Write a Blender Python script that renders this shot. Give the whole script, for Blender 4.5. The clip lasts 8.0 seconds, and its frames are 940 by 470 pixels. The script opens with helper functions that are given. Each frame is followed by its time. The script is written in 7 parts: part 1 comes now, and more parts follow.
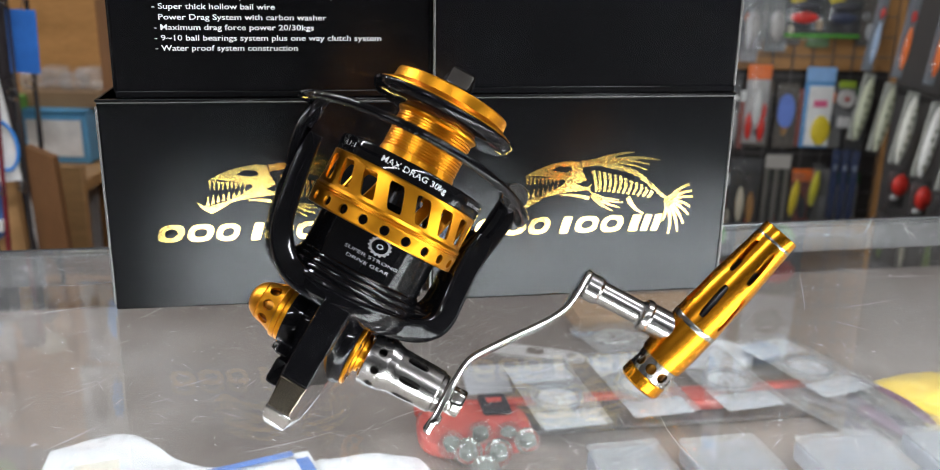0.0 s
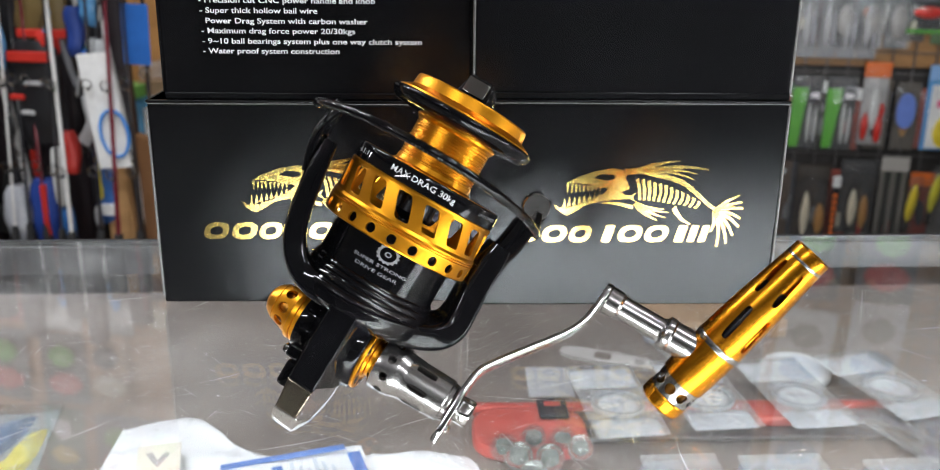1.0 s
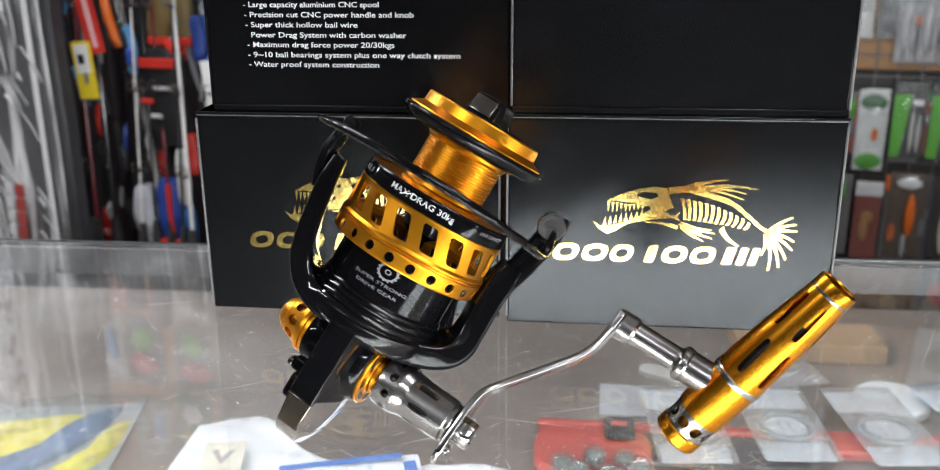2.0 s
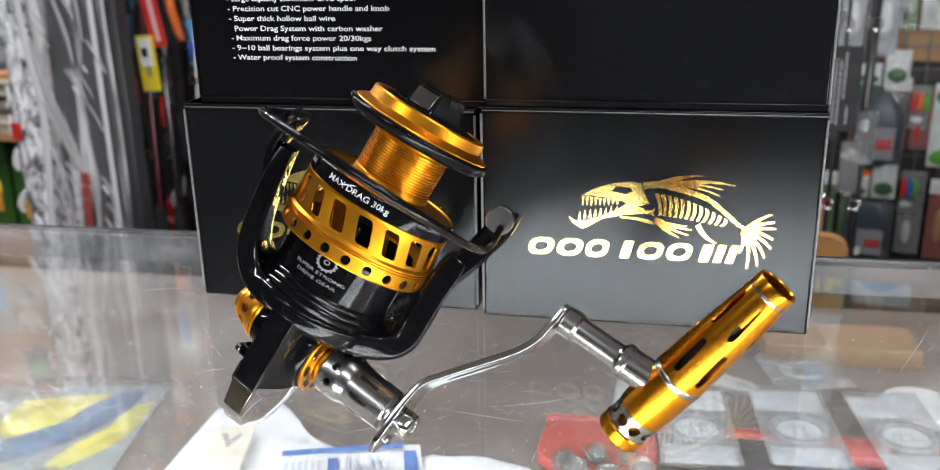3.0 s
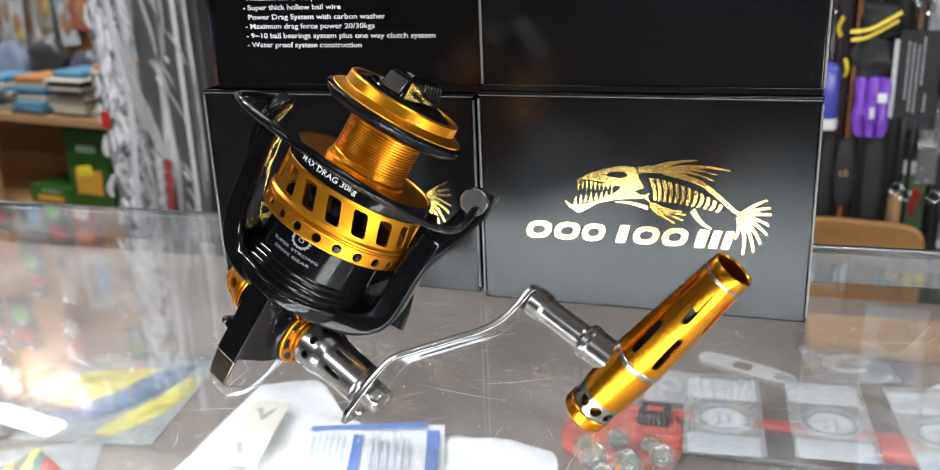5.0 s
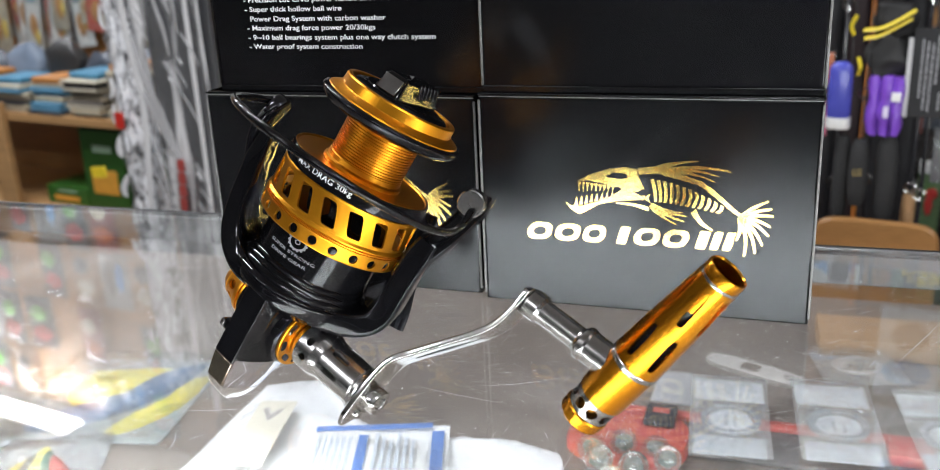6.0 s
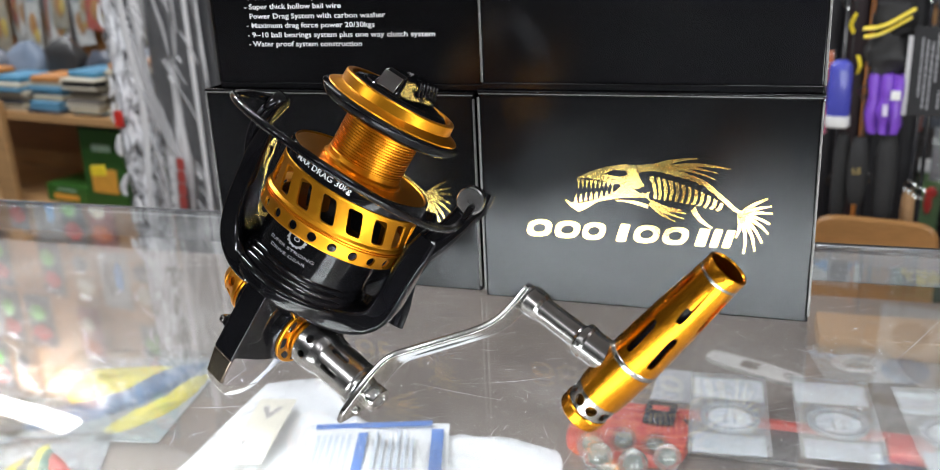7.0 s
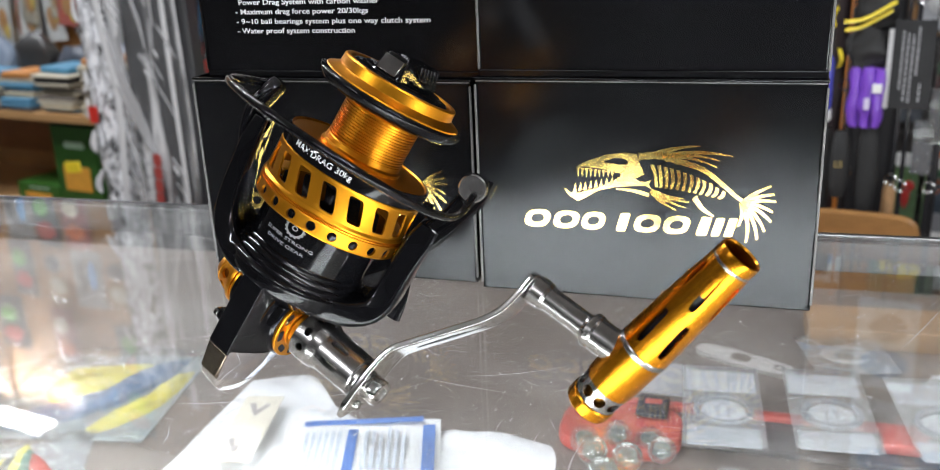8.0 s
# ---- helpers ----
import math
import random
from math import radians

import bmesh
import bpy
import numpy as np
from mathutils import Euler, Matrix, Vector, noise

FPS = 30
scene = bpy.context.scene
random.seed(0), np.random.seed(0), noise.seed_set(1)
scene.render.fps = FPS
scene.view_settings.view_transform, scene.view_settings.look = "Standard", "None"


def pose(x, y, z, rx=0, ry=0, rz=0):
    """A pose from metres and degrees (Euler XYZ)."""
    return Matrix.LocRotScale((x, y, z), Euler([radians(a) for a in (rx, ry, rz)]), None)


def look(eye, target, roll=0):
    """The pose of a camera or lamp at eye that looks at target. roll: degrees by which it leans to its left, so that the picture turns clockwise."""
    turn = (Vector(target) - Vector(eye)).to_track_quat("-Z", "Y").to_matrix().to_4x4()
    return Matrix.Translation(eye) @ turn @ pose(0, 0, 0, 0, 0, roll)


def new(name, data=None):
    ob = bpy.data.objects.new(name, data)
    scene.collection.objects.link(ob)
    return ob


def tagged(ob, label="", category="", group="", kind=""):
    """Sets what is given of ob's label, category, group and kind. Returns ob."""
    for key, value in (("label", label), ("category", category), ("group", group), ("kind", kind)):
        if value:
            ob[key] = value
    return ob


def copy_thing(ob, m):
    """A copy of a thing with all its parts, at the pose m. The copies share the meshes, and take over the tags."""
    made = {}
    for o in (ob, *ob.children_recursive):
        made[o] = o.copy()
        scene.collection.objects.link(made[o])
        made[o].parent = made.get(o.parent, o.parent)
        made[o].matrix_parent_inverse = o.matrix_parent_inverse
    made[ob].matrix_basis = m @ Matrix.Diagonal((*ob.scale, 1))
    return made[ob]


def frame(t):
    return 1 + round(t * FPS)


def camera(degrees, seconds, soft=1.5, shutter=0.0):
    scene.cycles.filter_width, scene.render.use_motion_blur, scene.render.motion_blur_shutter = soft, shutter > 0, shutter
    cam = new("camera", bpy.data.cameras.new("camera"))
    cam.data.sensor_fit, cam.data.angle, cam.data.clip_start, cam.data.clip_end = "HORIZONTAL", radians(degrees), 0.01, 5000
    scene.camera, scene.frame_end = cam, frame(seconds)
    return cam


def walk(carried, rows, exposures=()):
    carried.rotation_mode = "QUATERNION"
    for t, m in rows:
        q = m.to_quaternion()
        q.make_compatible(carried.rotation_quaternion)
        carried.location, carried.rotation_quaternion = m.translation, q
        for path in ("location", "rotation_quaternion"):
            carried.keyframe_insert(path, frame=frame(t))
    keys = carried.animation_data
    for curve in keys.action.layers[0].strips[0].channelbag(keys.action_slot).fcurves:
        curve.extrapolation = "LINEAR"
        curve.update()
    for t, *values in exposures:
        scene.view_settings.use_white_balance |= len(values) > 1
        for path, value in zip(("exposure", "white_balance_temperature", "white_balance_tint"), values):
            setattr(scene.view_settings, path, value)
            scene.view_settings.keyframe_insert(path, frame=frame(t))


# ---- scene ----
# ---------- camera ----------
cam = camera(53.5, 8.0, soft=0.6)
cam.data.dof.use_dof, cam.data.dof.focus_distance, cam.data.dof.aperture_fstop = True, 0.48, 10.5
PATH = [
    (0, (0.001, -0.001, 0.213), (-0.002, 1.908, -0.382), 1.1),
    (0.5, (0.008, 0.001, 0.219), (-0.017, 1.908, -0.384), 1.4),
    (1, (0.047, 0.008, 0.221), (-0.201, 1.894, -0.396), 0.7),
    (1.5, (0.077, 0.019, 0.226), (-0.334, 1.874, -0.398), 0.5),
    (1.7, (0.087, 0.023, 0.225), (-0.375, 1.869, -0.389), 0.2),
    (2.8, (0.151, 0.044, 0.229), (-0.524, 1.821, -0.394), -1.2),
    (3, (0.164, 0.048, 0.225), (-0.537, 1.815, -0.397), -1.1),
    (3.5, (0.185, 0.054, 0.224), (-0.581, 1.793, -0.4), -1.5),
    (4, (0.199, 0.055, 0.22), (-0.625, 1.764, -0.412), -1.9),
    (4.5, (0.213, 0.058, 0.222), (-0.648, 1.748, -0.414), -2.1),
    (6, (0.23, 0.067, 0.223), (-0.69, 1.725, -0.413), -2.7),
    (6.5, (0.232, 0.068, 0.224), (-0.689, 1.725, -0.414), -2.7),
    (7, (0.23, 0.067, 0.222), (-0.689, 1.725, -0.416), -2.7),
    (7.5, (0.227, 0.07, 0.221), (-0.686, 1.731, -0.418), -2.8),
    (8, (0.214, 0.069, 0.215), (-0.657, 1.75, -0.43), -2.5),
]
walk(cam, [(t, look(eye, target, roll)) for t, eye, target, roll in PATH])

# ---------- light ----------
world = bpy.data.worlds.new("shop_air")
scene.world = world
world.use_nodes = True
world.node_tree.nodes["Background"].inputs[0].default_value = (0.9, 0.95, 1.0, 1)
world.node_tree.nodes["Background"].inputs[1].default_value = 0.02
scene.view_settings.exposure = 0.0

FLOOR, CEIL = -0.95, 1.80
LAMP_POWER = 36.0
LAMPS = [(-3.54, 2.3, 0), (-2.55, 1.3, 0), (-1.19, 0.9, 0), (1.80, 0.35, 0), (-1.0, -1.6, 0), (1.3, -1.6, 0)]
for lx, ly, lr in LAMPS:
    lamp = bpy.data.lights.new("tube_light", "AREA")
    lamp.shape, lamp.size, lamp.size_y = "RECTANGLE", 1.2, 0.10
    lamp.energy, lamp.color = LAMP_POWER, (0.965, 0.985, 1.045)
    ob = new("tube_light", lamp)
    ob.matrix_world = pose(lx, ly, CEIL - 0.075, 0, 0, lr)

# strip lamp inside the display counter, under its front rail
strip = bpy.data.lights.new("case_strip_light", "AREA")
strip.shape, strip.size, strip.size_y = "RECTANGLE", 1.32, 0.136
strip.energy, strip.color = 8.2, (0.93, 0.97, 1.0)
ob = new("case_strip_light", strip)
ob.matrix_world = pose(0, 0.683, 0, 0, 0, 11.03) @ pose(0.39, -0.565, -0.132, 90, 0, 0)

# ---------- materials ----------
def principled(name):
    mat = bpy.data.materials.new(name)
    mat.use_nodes = True
    nt = mat.node_tree
    return mat, nt, nt.nodes["Principled BSDF"]


def surface(name, color, rough=0.5, metal=0.0, vary=0.12, scale=60.0, bump=0.0, coat=0.0, stretch=(1, 1, 1), spec=0.5, fine=8.0):
    """Base colour and roughness that vary at two scales, with fine relief."""
    mat, nt, b = principled(name)
    tc = nt.nodes.new("ShaderNodeTexCoord")
    mp = nt.nodes.new("ShaderNodeMapping")
    mp.inputs["Scale"].default_value = stretch
    nt.links.new(tc.outputs["Object"], mp.inputs["Vector"])
    n1 = nt.nodes.new("ShaderNodeTexNoise")
    n1.inputs["Scale"].default_value, n1.inputs["Detail"].default_value = scale, 6
    n2 = nt.nodes.new("ShaderNodeTexNoise")
    n2.inputs["Scale"].default_value, n2.inputs["Detail"].default_value = scale * fine, 4
    for nz in (n1, n2):
        nt.links.new(mp.outputs[0], nz.inputs["Vector"])
    mixn = nt.nodes.new("ShaderNodeMath")
    mixn.operation = "MULTIPLY_ADD"
    mixn.inputs[1].default_value = 0.4
    nt.links.new(n2.outputs["Fac"], mixn.inputs[0])
    half = nt.nodes.new("ShaderNodeMath")
    half.operation = "MULTIPLY"
    half.inputs[1].default_value = 0.6
    nt.links.new(n1.outputs["Fac"], half.inputs[0])
    nt.links.new(half.outputs[0], mixn.inputs[2])
    ramp = nt.nodes.new("ShaderNodeMapRange")
    ramp.inputs["From Min"].default_value, ramp.inputs["From Max"].default_value = 0.3, 0.7
    ramp.inputs["To Min"].default_value, ramp.inputs["To Max"].default_value = 1 - vary, 1 + vary
    nt.links.new(mixn.outputs[0], ramp.inputs["Value"])
    mul = nt.nodes.new("ShaderNodeMix")
    mul.data_type, mul.blend_type = "RGBA", "MULTIPLY"
    mul.inputs["Factor"].default_value = 1.0
    mul.inputs["A"].default_value = (*color, 1)
    nt.links.new(ramp.outputs[0], mul.inputs["B"])
    nt.links.new(mul.outputs["Result"], b.inputs["Base Color"])
    rr = nt.nodes.new("ShaderNodeMapRange")
    rr.inputs["From Min"].default_value, rr.inputs["From Max"].default_value = 0.3, 0.7
    rr.inputs["To Min"].default_value, rr.inputs["To Max"].default_value = rough * 0.82, min(1, rough * 1.2)
    nt.links.new(mixn.outputs[0], rr.inputs["Value"])
    nt.links.new(rr.outputs[0], b.inputs["Roughness"])
    b.inputs["Metallic"].default_value = metal
    b.inputs["Specular IOR Level"].default_value = spec
    b.inputs["Coat Weight"].default_value = coat
    b.inputs["Coat Roughness"].default_value = 0.06
    if bump:
        bp = nt.nodes.new("ShaderNodeBump")
        bp.inputs["Strength"].default_value, bp.inputs["Distance"].default_value = bump, 0.0006
        nt.links.new(mixn.outputs[0], bp.inputs["Height"])
        nt.links.new(bp.outputs[0], b.inputs["Normal"])
    return mat


def coated_card(name, color, rough):
    """Dark laminated card: a soft satin sheen with faint vertical brush marks over near-black paper."""
    mat = bpy.data.materials.new(name)
    mat.use_nodes = True
    nt = mat.node_tree
    nt.nodes.remove(nt.nodes["Principled BSDF"])
    tc, mp, nz = nt.nodes.new("ShaderNodeTexCoord"), nt.nodes.new("ShaderNodeMapping"), nt.nodes.new("ShaderNodeTexNoise")
    mp.inputs["Scale"].default_value = (14, 14, 0.6)
    nz.inputs["Scale"].default_value, nz.inputs["Detail"].default_value = 60, 6
    nt.links.new(tc.outputs["Object"], mp.inputs["Vector"])
    nt.links.new(mp.outputs[0], nz.inputs["Vector"])
    rr = nt.nodes.new("ShaderNodeMapRange")
    rr.inputs["From Min"].default_value, rr.inputs["From Max"].default_value = 0.3, 0.7
    rr.inputs["To Min"].default_value, rr.inputs["To Max"].default_value = rough * 0.95, rough * 1.05
    nt.links.new(nz.outputs["Fac"], rr.inputs["Value"])
    paper, sheen, mix = nt.nodes.new("ShaderNodeBsdfDiffuse"), nt.nodes.new("ShaderNodeBsdfGlossy"), nt.nodes.new("ShaderNodeMixShader")
    paper.inputs["Color"].default_value = (*color, 1)
    sheen.distribution = "BECKMANN"
    sheen.inputs["Color"].default_value = (0.95, 0.97, 1.0, 1)
    nt.links.new(rr.outputs[0], sheen.inputs["Roughness"])
    lw, pw, sc = nt.nodes.new("ShaderNodeLayerWeight"), nt.nodes.new("ShaderNodeMath"), nt.nodes.new("ShaderNodeMath")
    pw.operation, sc.operation = "POWER", "MULTIPLY_ADD"
    pw.inputs[1].default_value = 5.0
    sc.inputs[1].default_value, sc.inputs[2].default_value = 0.7, 0.026
    nt.links.new(lw.outputs["Facing"], pw.inputs[0])
    nt.links.new(pw.outputs[0], sc.inputs[0])
    nt.links.new(sc.outputs[0], mix.inputs[0])
    nt.links.new(paper.outputs[0], mix.inputs[1])
    nt.links.new(sheen.outputs[0], mix.inputs[2])
    nt.links.new(mix.outputs[0], nt.nodes["Material Output"].inputs["Surface"])
    return mat


def film(name, tint=(0.97, 0.98, 0.98), haze=0.03, rough=0.10, bump=0.6, scale=40, streak=0.0):
    """Clear crinkled plastic: see-through, with a gloss that grows towards grazing angles and a little haze."""
    mat = bpy.data.materials.new(name)
    mat.use_nodes = True
    nt = mat.node_tree
    nt.nodes.remove(nt.nodes["Principled BSDF"])
    tc, nz = nt.nodes.new("ShaderNodeTexCoord"), nt.nodes.new("ShaderNodeTexNoise")
    nz.inputs["Scale"].default_value, nz.inputs["Detail"].default_value = scale, 5
    nt.links.new(tc.outputs["Object"], nz.inputs["Vector"])
    bp = nt.nodes.new("ShaderNodeBump")
    bp.inputs["Strength"].default_value, bp.inputs["Distance"].default_value = bump, 0.004
    nt.links.new(nz.outputs["Fac"], bp.inputs["Height"])
    clear, gloss, milk = nt.nodes.new("ShaderNodeBsdfTransparent"), nt.nodes.new("ShaderNodeBsdfGlossy"), nt.nodes.new("ShaderNodeBsdfDiffuse")
    clear.inputs["Color"].default_value = (*tint, 1)
    milk.inputs["Color"].default_value = (0.8, 0.8, 0.8, 1)
    gloss.inputs["Roughness"].default_value = rough
    fr, pw = nt.nodes.new("ShaderNodeLayerWeight"), nt.nodes.new("ShaderNodeMath")
    pw.operation = "POWER"
    pw.inputs[1].default_value = 3.5
    sc = nt.nodes.new("ShaderNodeMath")
    sc.operation = "MULTIPLY_ADD"
    sc.inputs[1].default_value, sc.inputs[2].default_value = 0.8, 0.05
    nt.links.new(fr.outputs["Facing"], pw.inputs[0])
    nt.links.new(pw.outputs[0], sc.inputs[0])
    for nd in (gloss, fr):
        nt.links.new(bp.outputs[0], nd.inputs["Normal"])
    m1, m2 = nt.nodes.new("ShaderNodeMixShader"), nt.nodes.new("ShaderNodeMixShader")
    m1.inputs[0].default_value = haze
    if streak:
        # white crease streaks down the film on a slant, their glare painted as haze
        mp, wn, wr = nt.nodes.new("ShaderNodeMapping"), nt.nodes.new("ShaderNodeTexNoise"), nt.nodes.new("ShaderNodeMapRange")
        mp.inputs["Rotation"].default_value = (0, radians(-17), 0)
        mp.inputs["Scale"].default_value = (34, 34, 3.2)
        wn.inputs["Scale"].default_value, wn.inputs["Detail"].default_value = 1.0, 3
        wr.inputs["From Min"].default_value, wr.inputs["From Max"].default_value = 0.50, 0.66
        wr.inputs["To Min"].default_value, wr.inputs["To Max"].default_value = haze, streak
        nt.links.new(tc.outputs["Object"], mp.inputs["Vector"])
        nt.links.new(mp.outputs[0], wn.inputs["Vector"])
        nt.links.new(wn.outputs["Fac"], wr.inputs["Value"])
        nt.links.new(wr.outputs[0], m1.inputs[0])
    nt.links.new(clear.outputs[0], m1.inputs[1])
    nt.links.new(milk.outputs[0], m1.inputs[2])
    nt.links.new(sc.outputs[0], m2.inputs[0])
    nt.links.new(m1.outputs[0], m2.inputs[1])
    nt.links.new(gloss.outputs[0], m2.inputs[2])
    nt.links.new(m2.outputs[0], nt.nodes["Material Output"].inputs["Surface"])
    return mat


GOLD = surface("anodised_gold", (0.69, 0.285, 0.016), 0.34, 1.0, 0.02, 900, 0.0)
# same gold for the knob, darkened for the dim surroundings it reflects
GOLD_DIMMED = surface("anodised_gold_dimmed", (0.62, 0.245, 0.013), 0.24, 1.0, 0.02, 900, 0.0)
# gold for inner parts, with the shade behind the holes in its colour
GOLD_SHADED = surface("anodised_gold_shaded", (0.30, 0.13, 0.02), 0.35, 1.0, 0.1, 30)
FOIL = surface("gold_foil", (0.92, 0.66, 0.20), 0.13, 1.0, 0.25, 160, 0.14)
BLACK = surface("black_gloss_paint", (0.003, 0.003, 0.0035), 0.05, 0.0, 0.2, 40, 0.0, spec=0.28)
BLACK_SATIN = surface("black_anodised", (0.010, 0.010, 0.011), 0.24, 0.0, 0.2, 60, 0.03)
STEEL = surface("brushed_steel", (0.36, 0.35, 0.34), 0.24, 1.0, 0.04, 60, 0.0)
DARK_STEEL = surface("dark_steel", (0.20, 0.19, 0.18), 0.22, 1.0, 0.1, 60, 0.05)
CHROME = surface("polished_steel", (0.56, 0.555, 0.54), 0.13, 1.0, 0.05, 60)
TAIL = surface("black_chrome", (0.52, 0.52, 0.55), 0.05, 1.0, 0.08, 40)
DARK_CHROME = surface("smoked_chrome", (0.26, 0.22, 0.17), 0.14, 1.0, 0.1, 60)
PALE_INK = surface("pale_ink", (0.50, 0.50, 0.50), 0.5, 0, 0.05, 300)
INK = surface("white_ink", (0.80, 0.80, 0.80), 0.5, 0, 0.05, 300)
GREY_INK = surface("grey_ink", (0.16, 0.16, 0.17), 0.5, 0, 0.08, 300)
CARD = coated_card("black_coated_card", (0.005, 0.005, 0.0055), 0.235)
CARD_EDGE = surface("worn_card_edge", (0.13, 0.127, 0.122), 0.6, 0, 0.3, 200)
PLY = surface("varnished_plywood", (0.34, 0.17, 0.055), 0.42, 0, 0.30, 5, 0.1, stretch=(0.6, 3, 3), fine=14)
TIMBER = surface("light_timber", (0.42, 0.24, 0.10), 0.45, 0, 0.25, 8, 0.1, stretch=(0.5, 4, 4), fine=12)
DARK_WOOD = surface("dark_wood", (0.16, 0.075, 0.03), 0.45, 0, 0.25, 8, 0.1, stretch=(4, 4, 0.5), fine=12)
SHOP_WALL = surface("crowded_shop_wall", (0.09, 0.082, 0.075), 0.7, 0, 0.5, 3, 0.1)
PLASTER = surface("painted_wall", (0.62, 0.60, 0.56), 0.75, 0, 0.06, 4, 0.1)
CEILING_PAINT = surface("ceiling_paint", (0.78, 0.78, 0.76), 0.8, 0, 0.04, 4, 0.1)
FLOOR_TILE = surface("floor_vinyl", (0.07, 0.062, 0.055), 0.6, 0, 0.2, 6, 0.05)
WIRE = surface("coated_wire", (0.12, 0.115, 0.11), 0.4, 0.6, 0.1, 100)
ALU = surface("aluminium_trim", (0.45, 0.45, 0.44), 0.3, 1, 0.1, 80)
DARK_TRIM = surface("dark_trim", (0.02, 0.02, 0.022), 0.4, 0, 0.2, 80)
BOARD = surface("grey_shelf_board", (0.19, 0.16, 0.14), 0.45, 0, 0.25, 10, 0.1, fine=12)
CLEAR = film("clear_film", rough=0.06)
FROST = film("milky_film", (0.92, 0.93, 0.94), 0.16, 0.16)
BAG_WHITE = surface("white_plastic_bag", (0.80, 0.81, 0.83), 0.28, 0, 0.05, 12, 0.4)
GRIT = film("pale_scratch", (0.98, 0.98, 0.98), 0.6, 0.3, 0.0)
FILM_SILVER = film("silvery_film", (0.93, 0.94, 0.95), 0.12, 0.10, 1.0, 34)


def paint(r, g, b, rough=0.4):
    """One material per colour, made on first use."""
    key = "coloured_plastic_%d_%d_%d_%d" % (r * 100, g * 100, b * 100, rough * 100)
    return bpy.data.materials.get(key) or surface(key, (r, g, b), rough, 0, 0.12, 50, 0.08)


C_RED, C_ORANGE, C_YELLOW = (0.55, 0.03, 0.02), (0.75, 0.16, 0.02), (0.75, 0.58, 0.03)
C_GREEN, C_DKGREEN, C_BLUE = (0.09, 0.36, 0.04), (0.03, 0.12, 0.04), (0.03, 0.14, 0.50)
C_SKY, C_PURPLE, C_WHITE = (0.10, 0.32, 0.62), (0.17, 0.05, 0.45), (0.75, 0.75, 0.73)
C_BLACK, C_GREY, C_CREAM = (0.012, 0.012, 0.014), (0.22, 0.22, 0.22), (0.62, 0.56, 0.42)
C_TAN, C_PINK = (0.42, 0.22, 0.08), (0.70, 0.12, 0.25)

# ---------- mesh helpers ----------
def finish(bm, name, material, sharp=38, scale=1.0):
    if scale != 1.0:
        bmesh.ops.scale(bm, vec=(scale,) * 3, verts=bm.verts)
    bmesh.ops.recalc_face_normals(bm, faces=bm.faces)
    # broad flat faces between narrow rounded edges stay truly flat
    smooth = [True] * len(bm.faces)
    if len(bm.faces) < 260:
        areas = {f: f.calc_area() for f in bm.faces}
        for i, f in enumerate(bm.faces):
            near = [areas[g] for e in f.edges for g in e.link_faces if g is not f]
            if near and areas[f] > 3.5 * max(near):
                smooth[i] = False
    me = bpy.data.meshes.new(name)
    bm.to_mesh(me)
    bm.free()
    me.polygons.foreach_set("use_smooth", [True] * len(smooth))
    me.set_sharp_from_angle(angle=radians(sharp))
    me.polygons.foreach_set("use_smooth", smooth)
    me.materials.append(material)
    return me


def part(name, bm, material, parent=None, label="", scale=1.0, sharp=38):
    """Links a bmesh (or a mesh) as one object under a thing or a part."""
    me = bm if isinstance(bm, bpy.types.Mesh) else finish(bm, name, material, sharp, scale)
    ob = new(name, me)
    if parent is not None:
        ob.parent = parent
    if label:
        ob["label"] = label
    return ob


def thing(name, m, label, category, group="", kind=""):
    ob = new(name)
    ob.empty_display_size = 0.02
    ob.matrix_world = m
    return tagged(ob, label, category, group, kind)


def block(x0, x1, y0, y1, z0, z1, bevel=0.0, seg=2, bm=None):
    """A box with rounded edges."""
    bm = bm or bmesh.new()
    own = bmesh.ops.create_cube(bm, size=1)["verts"]
    bmesh.ops.scale(bm, vec=(x1 - x0, y1 - y0, z1 - z0), verts=own)
    bmesh.ops.translate(bm, vec=((x0 + x1) / 2, (y0 + y1) / 2, (z0 + z1) / 2), verts=own)
    if bevel:
        edges = list({e for v in own for e in v.link_edges})
        bmesh.ops.bevel(bm, geom=edges, offset=bevel, segments=seg, affect="EDGES", profile=0.5)
    return bm


def lathe(profile, seg=64, bm=None, close=False):
    """Turns (radius, height) pairs round the z axis."""
    bm = bm or bmesh.new()
    rings = []
    for r, z in profile:
        if r < 1e-6:
            rings.append([bm.verts.new((0, 0, z))])
        else:
            rings.append([bm.verts.new((r * math.cos(2 * math.pi * i / seg), r * math.sin(2 * math.pi * i / seg), z)) for i in range(seg)])
    pairs = list(zip(rings, rings[1:])) + ([(rings[-1], rings[0])] if close else [])
    for a, b in pairs:
        for i in range(seg):
            j = (i + 1) % seg
            if len(a) == 1 and len(b) == 1:
                continue
            if len(a) == 1:
                bm.faces.new((a[0], b[i], b[j]))
            elif len(b) == 1:
                bm.faces.new((a[i], b[0], a[j]))
            else:
                bm.faces.new((a[i], b[i], b[j], a[j]))
    return bm


